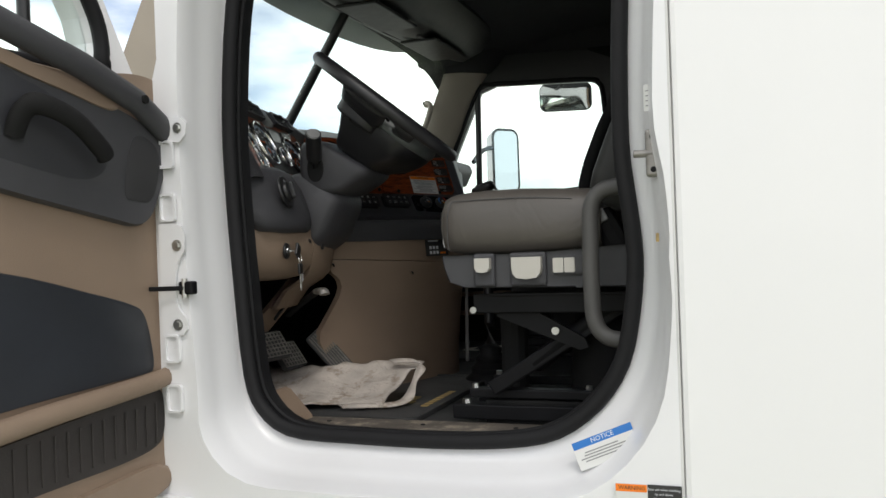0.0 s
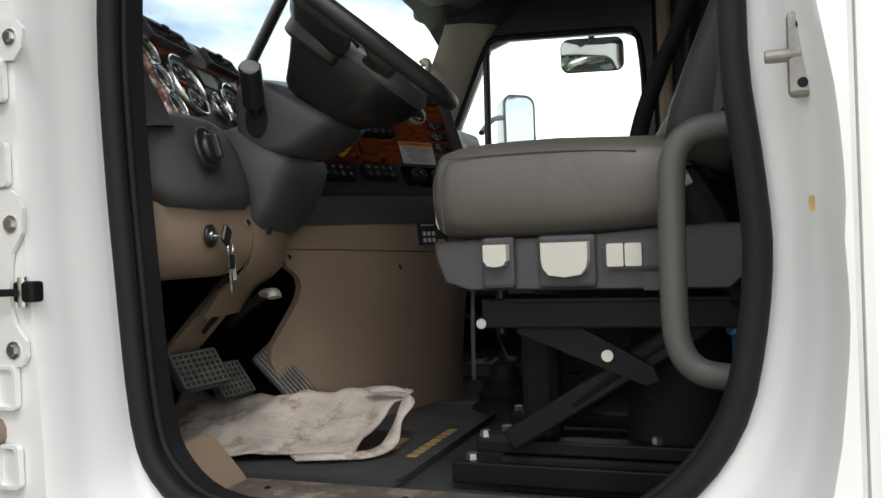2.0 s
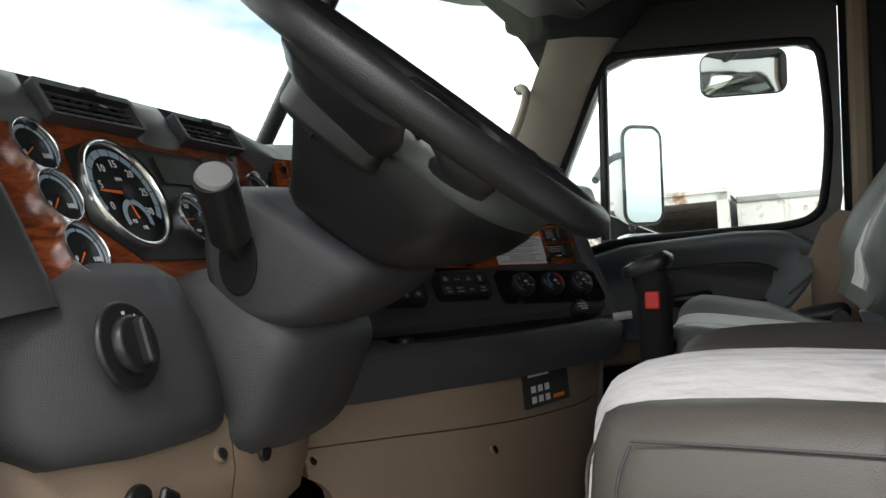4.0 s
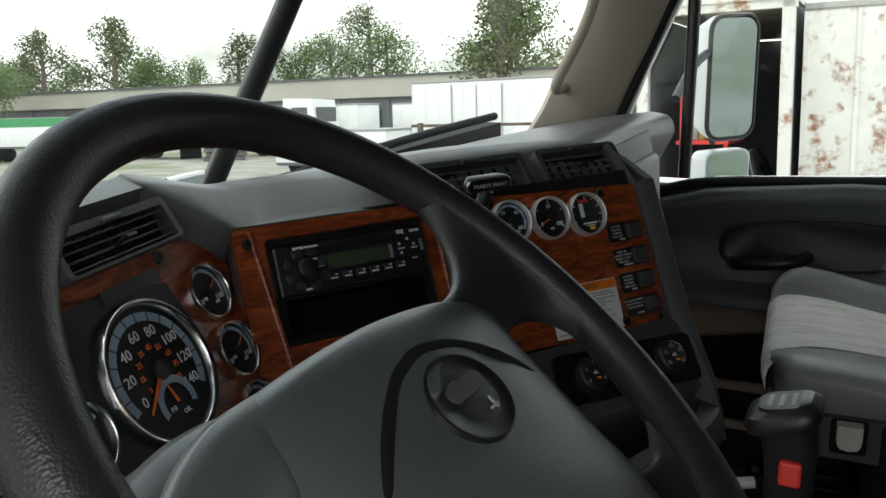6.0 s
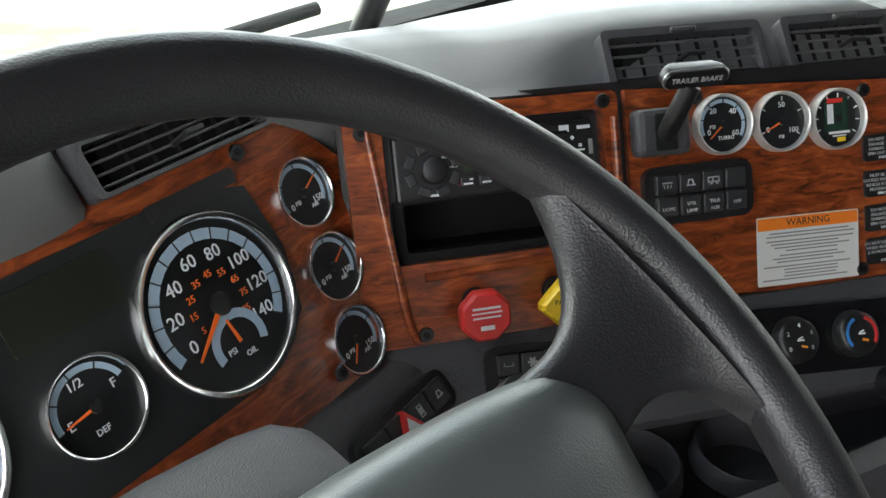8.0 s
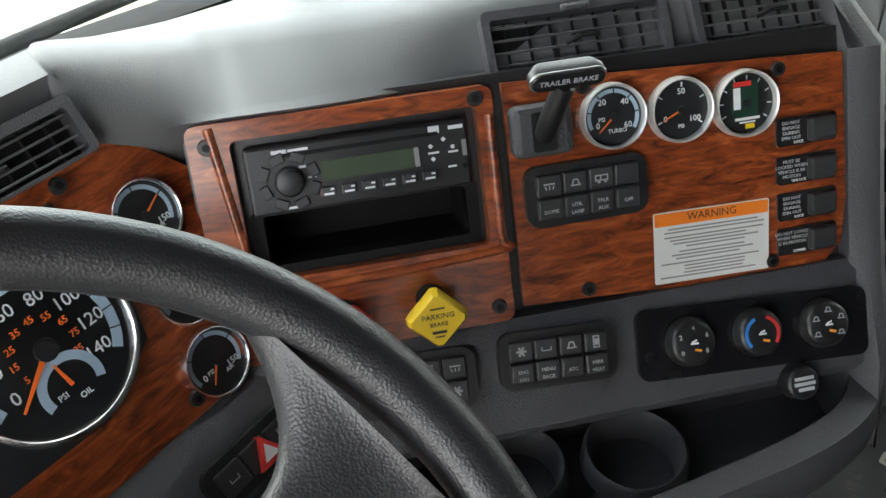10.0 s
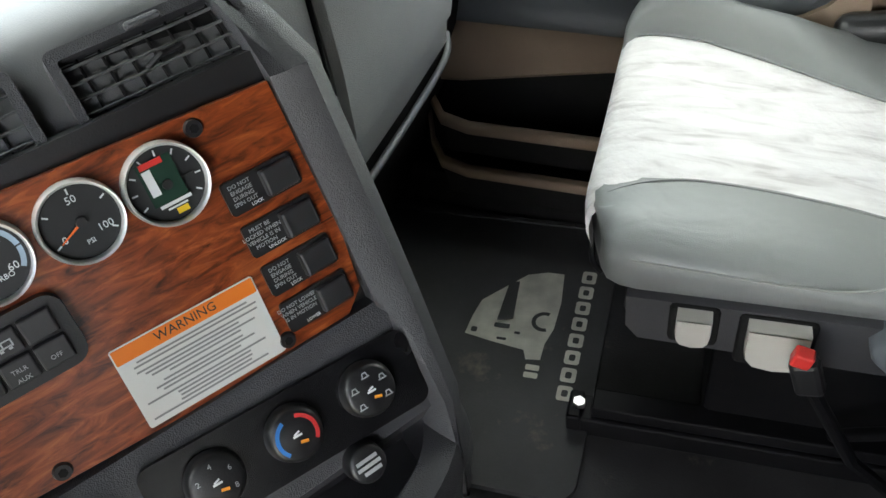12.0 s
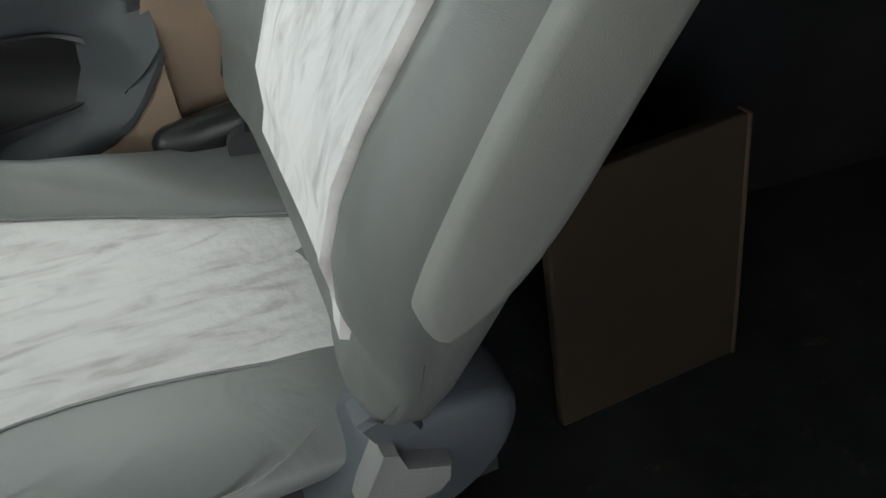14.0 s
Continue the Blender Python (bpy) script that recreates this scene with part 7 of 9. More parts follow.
# push-pull brake valve knobs
for x, m, lab, k in ((0.775, YELLOW, "yellow diamond parking brake knob", 4), (0.702, RED, "red octagonal trailer air supply knob", 8)):
    part("knob_gland", on(CENTRE, cyl(bmesh.new(), (x, 0.024, 0.006), 0.013, 0.012, 0.008, seg=20)), BLACKMAT, dash)
    bm = cyl(bmesh.new(), (0, 0, 0.0), 0.009, 0.009, 0.02, seg=16)
    r = 0.0255 if k == 4 else 0.0235
    rr = []
    for i in range(k):
        q = 2 * math.pi * i / k + (0 if k == 4 else math.pi / 8)
        for dq in ((-0.10, 0.10) if k == 4 else (-0.05, 0.05)):
            rr.append((r * math.cos(q + dq), r * math.sin(q + dq)))
    loft(bm, [[(px * s, py * s, z) for px, py in rr] for s, z in ((0.55, 0.010), (0.9, 0.020), (1.0, 0.026), (0.96, 0.033), (0.85, 0.036))])
    kn = part("brake_knob", bm, m, dash, lab, 30)
    kn.matrix_local = CENTRE @ Matrix.Translation((x, 0.020, 0.008)) @ Matrix.Rotation(radians(6), 4, "X")
    if k == 4:
        part("legend", at_plane(text_bm("PARKING", 0.0065), 0, 0.004, 0.0362), INK, kn)
        part("legend", at_plane(text_bm("BRAKE", 0.005), 0, -0.003, 0.0362), INK, kn)
    part("legend_bars", bars(bmesh.new(), [(0, 0.011, 0.012, 0.0012, 0), (0, -0.010, 0.012, 0.0025, 0), (0, -0.014, 0.008, 0.0012, 0)] if k == 4 else [(0, 0.008, 0.024, 0.002, 0), (0, 0.004, 0.026, 0.0014, 0), (0, 0.0, 0.024, 0.0014, 0), (0, -0.009, 0.012, 0.004, 0)], 0.0363), INK if k == 4 else PRINT, kn)

# trailer brake lever
tb = thing("trailer_brake_lever", "black trailer brake hand lever with a lettered T-grip", "brake lever", CENTRE @ Matrix.Translation((0.882, 0.152, 0.002)))
part("base", rbox(bmesh.new(), (0, 0, 0.010), (0.050, 0.042, 0.024), 0.006), DASH, tb)
part("slot", plate(-0.010, -0.016, 0.010, 0.016, 0.022, 0.0235, 0.002), BLACKMAT, tb)
part("stem", tube(bmesh.new(), smooth_path([(0, -0.006, 0.018), (0.002, 0.012, 0.036), (0.010, 0.036, 0.052)], 5), 0.009, 12, False, 0.7), BLACK, tb, "", 60)
gr = part("grip", loft(bmesh.new(), [[(0.012 + px * s, 0.046 + py * s, 0.048 + z) for px, py in round_poly(-0.030, -0.008, 0.030, 0.008, 0.0075)] for s, z in ((0.8, -0.004), (1.0, 0.003), (1.0, 0.009), (0.94, 0.013))]), BLACK, tb, "", 40)
gr.matrix_local = Matrix.Translation((0.012, 0.046, 0.052)) @ Matrix.Rotation(radians(38), 4, "X") @ Matrix.Translation((-0.012, -0.046, -0.052))
part("legend", at_plane(text_bm("TRAILER BRAKE", 0.0066), 0.012, 0.046, 0.0615), LEGEND, gr)
part("grip_edge", on(Matrix.Translation((0.012, 0.046, 0)), tube(bmesh.new(), [(px * 0.97, py * 0.97, 0.0585) for px, py in round_poly(-0.030, -0.008, 0.030, 0.008, 0.0075)], 0.0012, 6, True)), BOLT, gr)


# ---------------------------------------------------------------- labels on the dash and jamb
def sticker(name, label, m, w, h, head, head_text, lines, head_h, text_size):
    s = thing(name, label, "label", m)
    part("paper", plate(-w / 2, -h / 2, w / 2, h / 2, 0, 0.0006, 0.002), STICKW, s)
    part("heading", plate(-w / 2 + 0.001, h / 2 - head_h, w / 2 - 0.001, h / 2 - 0.001, 0.0006, 0.0009, 0.001), head, s)
    part("heading_text", at_plane(text_bm(head_text, text_size, 0.0001), 0, h / 2 - head_h * 0.52, 0.0011), INK if head is STICKO else PRINT, s)
    part("fine_print", bars(bmesh.new(), lines, 0.0008, 0.0003), INKG, s)
    return s


rl = random.Random(5)
sticker("differential_warning_label", "orange and white printed warning label on the wood panel", CENTRE @ Matrix.Translation((1.0305, 0.029, 0.003)) @ Matrix.Rotation(radians(-1.4), 4, "Z"), 0.108, 0.065, STICKO, "WARNING",
    [(rl.uniform(-0.004, 0.004), 0.0165 - i * 0.0031 - (0.0012 if i > 1 else 0) - (0.0012 if i > 5 else 0) - (0.0012 if i > 8 else 0), rl.uniform(0.05, 0.096), 0.0013, 0) for i in range(14)], 0.0125, 0.0095)
NOT = basis((0.974, -0.050, 0.049), (0.86, -0.10, 0.51), (-0.50, 0.18, 0.86), (0.10, -0.98, 0.18))
sticker("notice_label", "blue and white notice label on the white sill", NOT, 0.122, 0.054, STICKB, "NOTICE", [(-0.004 + rl.uniform(-0.006, 0.004), 0.002 - i * 0.0052, rl.uniform(0.06, 0.092), 0.0022, 0) for i in range(4)], 0.015, 0.0125)
cl = thing("climbing_warning_label", "orange, white and black climbing warning label on the cab side", "label", basis((1.058, -0.134, -0.012), (1, 0, 0), (0, 0, 1), (0, -1, 0)))
part("paper", plate(-0.056, -0.018, 0.0, 0.018, 0, 0.0008, 0.001), STICKW, cl)
part("heading", plate(-0.055, 0.004, -0.001, 0.017, 0.0008, 0.0012, 0.001), STICKO, cl)
part("heading_text", at_plane(text_bm("WARNING", 0.0095, 0.0001), -0.027, 0.0105, 0.0014), INK, cl)
part("black_field", plate(0.0, -0.018, 0.058, 0.018, 0, 0.0008, 0.001), INK, cl)
for i, s in enumerate(("Face cab when climbing", "up and down.", "Use handholds.")):
    bm = text_bm(s, 0.0058, 0.0001)
    part("legend", at_plane(bm, 0.028, 0.010 - 0.008 * i, 0.001), PRINT, cl)

# label plate on the tan knee panel
pl = thing("pedal_label", "black rectangular symbol label on the tan knee panel", "label", basis((0.283, 0.940, 0.431), (0.27, 0.963, 0), (-0.08, 0.02, 1), (0.963, -0.27, 0.08)))
part("plate", plate(-0.060, -0.026, 0.060, 0.026, 0.001, 0.003, 0.003), INK, pl)
part("symbols", bars(bmesh.new(), [(-0.036 + 0.018 * i, y, 0.012, 0.010, 0) for i in range(3) for y in (0.001, -0.015)] + [(-0.02, 0.022, 0.055, 0.004, 0)], 0.0032), PRINT, pl)
part("amber_bar", bars(bmesh.new(), [(0.03, -0.017, 0.03, 0.006, 0)], 0.0032), STICKO, pl)

# band under the instrument panel with the hazard switch
rows = []
for w, o in ((-0.100, 0.0), (-0.108, 0.010), (-0.12, 0.018), (-0.165, 0.03), (-0.18, 0.01)):
    rows.append([pg(b, w, o) for b in (0.56, 0.66, 0.735, 0.765)])
sheet(rows, DASH, "cluster_band", "dark grey trim under the instruments")
BG = CLUSTER @ Matrix.Translation((0, -0.12, 0.018)) @ Matrix.Rotation(radians(-15), 4, "X")
bank(BG, 0.615, -0.040, 0.735, -0.004, 4, ("*hook", "", "*panel", "*bell"), 1)
hz = part("hazard_switch", on(BG, poly(bmesh.new(), [(0.655, -0.034), (0.683, -0.034), (0.669, -0.010)], 0.018)), RED, dash, "red triangular hazard switch")
part("hazard_triangle", on(BG, poly(bmesh.new(), [(0.661, -0.030), (0.677, -0.030), (0.669, -0.017)], 0.0004, Matrix.Translation((0, 0, 0.018)))), PRINT, hz)

# light switch on the wing
LS = basis((0.146, 0.232, 0.585), (-0.18, 0.97, 0.0), (-0.25, -0.05, 0.97), (0.95, 0.17, 0.25))
ls = part("light_switch", cyl(bmesh.new(), (0, 0, 0), 0.042, 0.039, 0.006, seg=36, bev=0.002), BLACK, dash, "black rotary light switch", 50)
ls.matrix_local = LS
part("dial", cyl(bmesh.new(), (0, 0, 0.006), 0.028, 0.024, 0.010, seg=30, bev=0.003), BLACK, ls, "", 50)
part("grip", rbox(bmesh.new(), (0, 0, 0.020), (0.010, 0.042, 0.014), 0.004), BLACK, ls)
part("symbol_bars", bars(bmesh.new(), [(0.0, 0.029, 0.004, 0.003, 0), (0.016, 0.024, 0.006, 0.003, -30), (0.025, 0.014, 0.006, 0.003, -60)], 0.0062), PRINT, ls)
# joint in the wing
part("joint", tube(bmesh.new(), [(0.045, 0.10, 0.668), (0.085, 0.14, 0.660), (0.098, 0.165, 0.656)], 0.002, 6), BLACKMAT, dash)

# ignition lock, screws and keys
IG = basis((0.136, 0.248, 0.437), (-0.20, 0.98, 0), (0, 0, 1), (0.98, 0.20, 0))
ig = part("ignition_lock", cyl(bmesh.new(), (0, 0, -0.004), 0.021, 0.020, 0.007, seg=28, bev=0.002), BLACK, dash, "black ignition lock", 50)
ig.matrix_local = IG
part("barrel", cyl(bmesh.new(), (0, 0, 0.002), 0.010, 0.010, 0.007, seg=20), CHROME, ig)
keys = thing("key_bunch", "two keys with black heads and a tag hanging from the ignition", "keys", basis((0.152, 0.252, 0.437), (-0.20, 0.98, 0), (0, 0, 1), (0.98, 0.20, 0)))
part("inserted_key", rbox(bmesh.new(), (0.0, 0.0, 0.012), (0.028, 0.034, 0.008), 0.006, Matrix.Rotation(radians(-30), 4, "Z")), BLACK, keys, "black key head")
part("key_blade", box((0, 0, -0.004), (0.007, 0.002, 0.016)), BOLT, keys)
part("ring", tube(bmesh.new(), [(0.010 + 0.011 * math.cos(2 * math.pi * i / 24), -0.022 + 0.013 * math.sin(2 * math.pi * i / 24), 0.014) for i in range(24)], 0.0012, 6, True), CHROME, keys)
part("hanging_key_head", rbox(bmesh.new(), (0.010, -0.046, 0.014), (0.026, 0.028, 0.007), 0.006), BLACK, keys)
part("hanging_key_blade", loft(bmesh.new(), [[(0.004, -0.058, z), (0.014, -0.058, z), (0.014, -0.095, z), (0.009, -0.102, z), (0.006, -0.095, z), (0.007, -0.085, z), (0.005, -0.08, z)] for z in (0.013, 0.016)]), BOLT, keys)
part("tag", rbox(bmesh.new(), (0.022, -0.068, 0.010), (0.014, 0.032, 0.004), 0.002, Matrix.Rotation(radians(8), 4, "Z")), PRINT, keys)
for x, y, z in ((0.145, 0.352, 0.461), (0.106, 0.572, 0.447), (0.240, 0.831, 0.356), (0.094, 0.580, 0.392)):
    part("panel_screw", cyl(bmesh.new(), (0, 0, 0), 0.010, 0.008, 0.004, seg=18), TAN, dash).matrix_local = basis((x - 0.004, y, z), (-0.4, 0.9, 0), (0, 0, 1), (0.9, -0.4, 0.0))
    part("screw_hole", cyl(bmesh.new(), (0, 0, 0), 0.0065, 0.005, 0.0015, seg=14), BLACKMAT, dash).matrix_local = basis((x + 0.0005, y, z), (-0.4, 0.9, 0), (0, 0, 1), (0.9, -0.4, 0.0))
part("shelf_plug", cyl(bmesh.new(), (0.128, 0.775, 0.515), 0.014, 0.012, 0.010, seg=20, bev=0.002), BLACK, dash)

# ---------------------------------------------------------------- cab floor, pedals and loose things
random.seed(4)
sill = thing("door_sill", "worn dusty kick plate along the doorway", "sill", Matrix.Translation((0.5, 0.15, 0)))
part("kick_plate", loft(bmesh.new(), [[(x, -0.085, 0.020), (x, -0.075, 0.028), (x, 0.07, 0.026), (x, 0.10, 0.016), (x, 0.105, 0.0), (x, -0.085, 0.0)] for x in (-0.33, -0.31, 0.0, 0.28, 0.305)]), SILL, sill, "", 40)
part("end_plate", loft(bmesh.new(), [[(x, -0.085, 0.026), (x, -0.07, 0.031), (x, 0.05, 0.029), (x, 0.075, 0.0), (x, -0.085, 0.0)] for x in (0.31, 0.33, 0.48, 0.50)]), TAN, sill, "tan plastic end of the sill", 40)
for x in (-0.22, 0.02, 0.24):
    part("screw", cyl(bmesh.new(), (x, 0.02, 0.026), 0.006, 0.005, 0.003, seg=10), STEEL, sill)
part("sill_corner", loft(bmesh.new(), [[(-0.36, y, 0.0), (-0.36, y, 0.10), (-0.345, y, 0.095), (-0.29, y, 0.035), (-0.27, y, 0.0)] for y in (-0.085, 0.06)]), TAN, sill, "tan corner piece", 40)


def mat_body(x0, y0, x1, y1):
    bm = plate(x0, y0, x1, y1, 0.002, 0.010, 0.035)
    return bm


dm = thing("floor_mat", "black rubber driver's floor mat, dusty, with a gold print", "floor mat", Matrix.Identity(4), group="floor mats")
part("mat_body", mat_body(-0.16, 0.29, 0.452, 0.985), MATRUB, dm)
part("rim", frame_plate(round_poly(-0.16, 0.29, 0.452, 0.985, 0.035), round_poly(-0.148, 0.302, 0.440, 0.973, 0.03), 0.010, 0.014), MATRUB, dm)
for i in range(8):
    y = 0.458 + 0.244 * (i + 0.5) / 8
    part("print_bar", plate(0.397, y - 0.011, 0.418, y + 0.011, 0.0102, 0.0112, 0.004), GOLD, dm, "worn gold letter bar")
part("print_shape", plate(0.31, 0.50, 0.36, 0.535, 0.0102, 0.0112, 0.006), GOLD, dm, "worn gold print shape")
part("print_shape", plate(0.31, 0.545, 0.35, 0.60, 0.0102, 0.0112, 0.006), GOLD, dm, "worn gold print shape")

pm = thing("floor_mat", "black rubber passenger floor mat with a worn cream truck print", "floor mat", PSEAT.copy(), group="floor mats")
part("mat_body", mat_body(-0.48, -0.05, -0.0155, 0.50), MATRUB, pm)
part("rim", frame_plate(round_poly(-0.48, -0.05, -0.0155, 0.50, 0.03), round_poly(-0.47, -0.04, -0.0255, 0.49, 0.026), 0.010, 0.0135), MATRUB, pm)
for i in range(8):
    y = 0.112 + 0.278 * (i + 0.5) / 8
    b = part("print_bar", frame_plate(round_poly(-0.071, y - 0.0135, -0.047, y + 0.0135, 0.005), round_poly(-0.064, y - 0.0065, -0.054, y + 0.0065, 0.003), 0.0102, 0.0112), MATPRINT, pm, "worn cream letter bar")
# cream silhouette of a truck cab, with dark openings
part("print_shape", poly(bmesh.new(), [(-0.24, 0.217), (-0.236, 0.257), (-0.229, 0.292), (-0.188, 0.336), (-0.163, 0.362), (-0.13, 0.373), (-0.102, 0.373), (-0.096, 0.309), (-0.098, 0.251), (-0.107, 0.218), (-0.108, 0.185), (-0.131, 0.182), (-0.138, 0.20), (-0.193, 0.208)], 0.0010, Matrix.Translation((0, 0, 0.0102))), MATPRINT, pm, "worn cream truck-shaped print")
part("print_gap", poly(bmesh.new(), [(-0.194, 0.253), (-0.191, 0.342), (-0.174, 0.343), (-0.168, 0.26)], 0.0006, Matrix.Translation((0, 0, 0.0113))), MATRUB, pm)
part("print_gap", ring_sector(0.014, 0.021, -20, 200, 0.0116, 14), MATRUB, pm).matrix_local = Matrix.Translation((-0.116, 0.262, 0)) @ Matrix.Rotation(radians(90), 4, "Z")
for x0, y0, x1, y1 in ((-0.196, 0.238, -0.170, 0.247), (-0.232, 0.222, -0.222, 0.232), (-0.186, 0.213, -0.170, 0.218), (-0.160, 0.229, -0.150, 0.234)):
    part("print_gap", plate(x0, y0, x1, y1, 0.0113, 0.0118, 0.002), MATRUB, pm)
for y in (0.153, 0.168):
    part("print_bar", plate(-0.128, y - 0.005, -0.106, y + 0.005, 0.0102, 0.0112, 0.002), MATPRINT, pm)

# crumpled canvas over the driver's mat
nx, ny = 44, 16
rows = []
for j in range(ny + 1):
    v = j / ny
    row = []
    for i in range(nx + 1):
        u = i / nx
        x = -0.22 + 0.56 * u + 0.03 * math.sin(v * 3 + u * 4)
        y0 = 0.335 + 0.06 * u + 0.015 * math.sin(u * 9)
        y1 = 0.60 - 0.02 * u + 0.02 * math.sin(u * 7 + 1)
        y = y0 + (y1 - y0) * v
        fold = 0.013 * noise.noise(Vector((x * 9, y * 14, 1.3))) + 0.006 * noise.noise(Vector((x * 28, y * 30, 4.0)))
        z = 0.024 + 0.085 * v ** 1.4 * (0.75 + 0.35 * u) + fold * (0.6 + v)
        row.append((x, y, max(0.016, z)))
    rows.append(row)
canvas = thing("canvas_sheet", "crumpled dirty cream canvas sheet on the driver's mat", "cloth", Matrix.Identity(4))
sheet(rows, CLOTH, "sheet", "", (0, 0.002, -0.003), canvas, 180)
strip = smooth_path([(0.29, 0.55, 0.112), (0.345, 0.56, 0.115), (0.385, 0.545, 0.100), (0.372, 0.51, 0.070), (0.375, 0.47, 0.030), (0.345, 0.42, 0.018), (0.28, 0.38, 0.02), (0.22, 0.36, 0.02)], 5)
rows = [[(p.x, p.y, p.z) for p in strip], [(p.x - 0.022 - 0.006 * math.sin(7 * k), p.y + 0.012, p.z + 0.008) for k, p in enumerate(strip)]]
sheet(rows, CLOTH, "loop", "frayed strip of the same canvas", (0, 0.002, -0.0025), canvas, 180)

# pedals
DUST = mat("dusty_grey_rubber", (0.17, 0.16, 0.145), 0.85, var=0.35, scale=30)


def pedal(m, w, h, cols, rws):
    p = thing("pedal", "black rubber foot pedal with a dusty waffle tread", "pedal", m, group="foot pedals")
    part("pad", plate(-w / 2, -h / 2, w / 2, h / 2, -0.014, 0.0, 0.014), FLOORRUB, p, "black rubber pad")
    for i in range(cols + 1):
        x = -w / 2 + 0.006 + (w - 0.012) * i / cols
        part("tread_bar", box((x, 0, 0.0015), (0.0026, h - 0.010, 0.004)), DUST, p, "dusty tread rib")
    for i in range(rws + 1):
        y = -h / 2 + 0.006 + (h - 0.012) * i / rws
        part("tread_bar", box((0, y, 0.0013), (w - 0.010, 0.0026, 0.0038)), DUST, p, "dusty tread rib")
    bm = bmesh.new()
    tube(bm, smooth_path([(0, 0.0, -0.012), (0, 0.04, -0.05), (0, 0.14, -0.14), (0, 0.26, -0.22)], 4), 0.013, 8, False, 0.7)
    part("arm", bm, STEEL, p, "", 60)
    return p


nrm = Vector((0.82, -0.14, 0.56))
pedal(basis((-0.02, 0.412, 0.178), Vector((0.16, 0.98, 0)), nrm.cross(Vector((0.16, 0.98, 0))), nrm), 0.128, 0.084, 8, 6)
nrm = Vector((0.80, -0.10, 0.60))
pedal(basis((-0.04, 0.545, 0.135), Vector((0.12, 0.99, 0)), nrm.cross(Vector((0.12, 0.99, 0))), nrm), 0.104, 0.088, 7, 6)
acc = thing("pedal", "long ribbed black accelerator pedal, dusty", "pedal", Matrix.Identity(4), group="foot pedals")
a0, a1 = Vector((0.035, 0.552, 0.197)), Vector((0.160, 0.632, 0.014))
ax = (a1 - a0)
wd = Vector((0.55, 0.83, 0.35)).normalized()
wd = (wd - ax.normalized() * wd.dot(ax.normalized())).normalized()
nn = ax.cross(wd).normalized()
if nn.x < 0:
    nn = -nn
AM = basis(a0, ax, wd, nn)
if AM.determinant() < 0:
    AM = basis(a0, ax, -wd, nn)
part("pad", on(AM, plate(0, -0.030, ax.length, 0.030, -0.012, 0.0, 0.01)), MATRUB, acc)
for i in range(7):
    part("tread_bar", on(AM, box((ax.length / 2, -0.024 + i * 0.008, 0.002), (ax.length - 0.01, 0.0035, 0.005))), DUST, acc, "dusty tread rib")
part("hinge", on(AM, box((ax.length - 0.005, 0, -0.006), (0.02, 0.06, 0.016), 0.003)), STEEL, acc)

# column tilt lever with a worn end, and the column's lower tube
tl = thing("column_lever", "black column lever with a worn silver end", "lever", Matrix.Translation((0.05, 0.50, 0.30)))
bm = bmesh.new()
tube(bm, smooth_path([(-0.10, 0.06, -0.05), (-0.03, 0.03, -0.01), (0.035, 0.0, 0.022)], 5), 0.014, 10, False, 0.7)
part("arm", bm, BLACK, tl, "", 60)
bm = bmesh.new()
tube(bm, smooth_path([(0.030, 0.002, 0.020), (0.055, -0.01, 0.022), (0.062, -0.014, 0.012)], 4), 0.016, 10, False, 0.6)
part("worn_end", bm, mat("worn_silver", (0.42, 0.40, 0.37), 0.5, metal=0.4, var=0.4, scale=60, bump=0.5, bscale=200), tl, "worn silver end", 60)
# tan chute under the column with an open slot
rows = []
for z, x in ((0.36, 0.045), (0.30, 0.00), (0.22, -0.06), (0.16, -0.11)):
    rows.append([(x, y + (0.36 - z) * -0.45, z) for y in (0.43, 0.47, 0.52, 0.545)])
sheet(rows, TAN, "column_chute", "tan column chute above the pedals")
part("chute_slot", on(basis((0.004, 0.445, 0.285), (0.02, 0.60, 0.36), (0.6, -0.3, 0.7), (0.62, 0.1, -0.5)), plate(-0.06, -0.010, 0.06, 0.010, 0.0, 0.006, 0.009)), BLACKMAT, dash)
# panel screws
for p, n in (((0.147, 0.415, 0.447), (1, 0.1, 0)),):
    n = Vector(n).normalized()
    s = part("panel_screw", cyl(bmesh.new(), (0, 0, 0.0), 0.010, 0.009, 0.004, seg=18), BLACK, dash)
    s.matrix_local = basis(p, Vector((0, 0, 1)).cross(n), (0, 0, 1), n)
# grab handle inside the doorway
ghd = thing("grab_handle", "grey tubular grab handle behind the driver's doorway", "grab handle", Matrix.Translation((0.93, 0.12, 0.4)))
bm = bmesh.new()
tube(bm, [(p.x - 0.93, p.y - 0.12, p.z - 0.4) for p in smooth_path([(1.06, 0.10, 0.545), (1.0, 0.115, 0.545), (0.955, 0.12, 0.536), (0.933, 0.12, 0.505), (0.929, 0.12, 0.44), (0.928, 0.12, 0.34), (0.932, 0.12, 0.27), (0.955, 0.12, 0.236), (1.0, 0.115, 0.228), (1.06, 0.10, 0.228)], 6)], 0.0175, 14, False, 1.0, (0, 1, 0))
part("tube", bm, mat("grey_handle", (0.075, 0.073, 0.070), 0.55, var=0.08, bump=0.12, bscale=500), ghd, "", 60)
for z in (0.145, -0.172):
    part("mount", cyl(bmesh.new(), (0.125, -0.025, z), 0.028, 0.028, 0.01, axis="X", seg=20), BLACK, ghd)

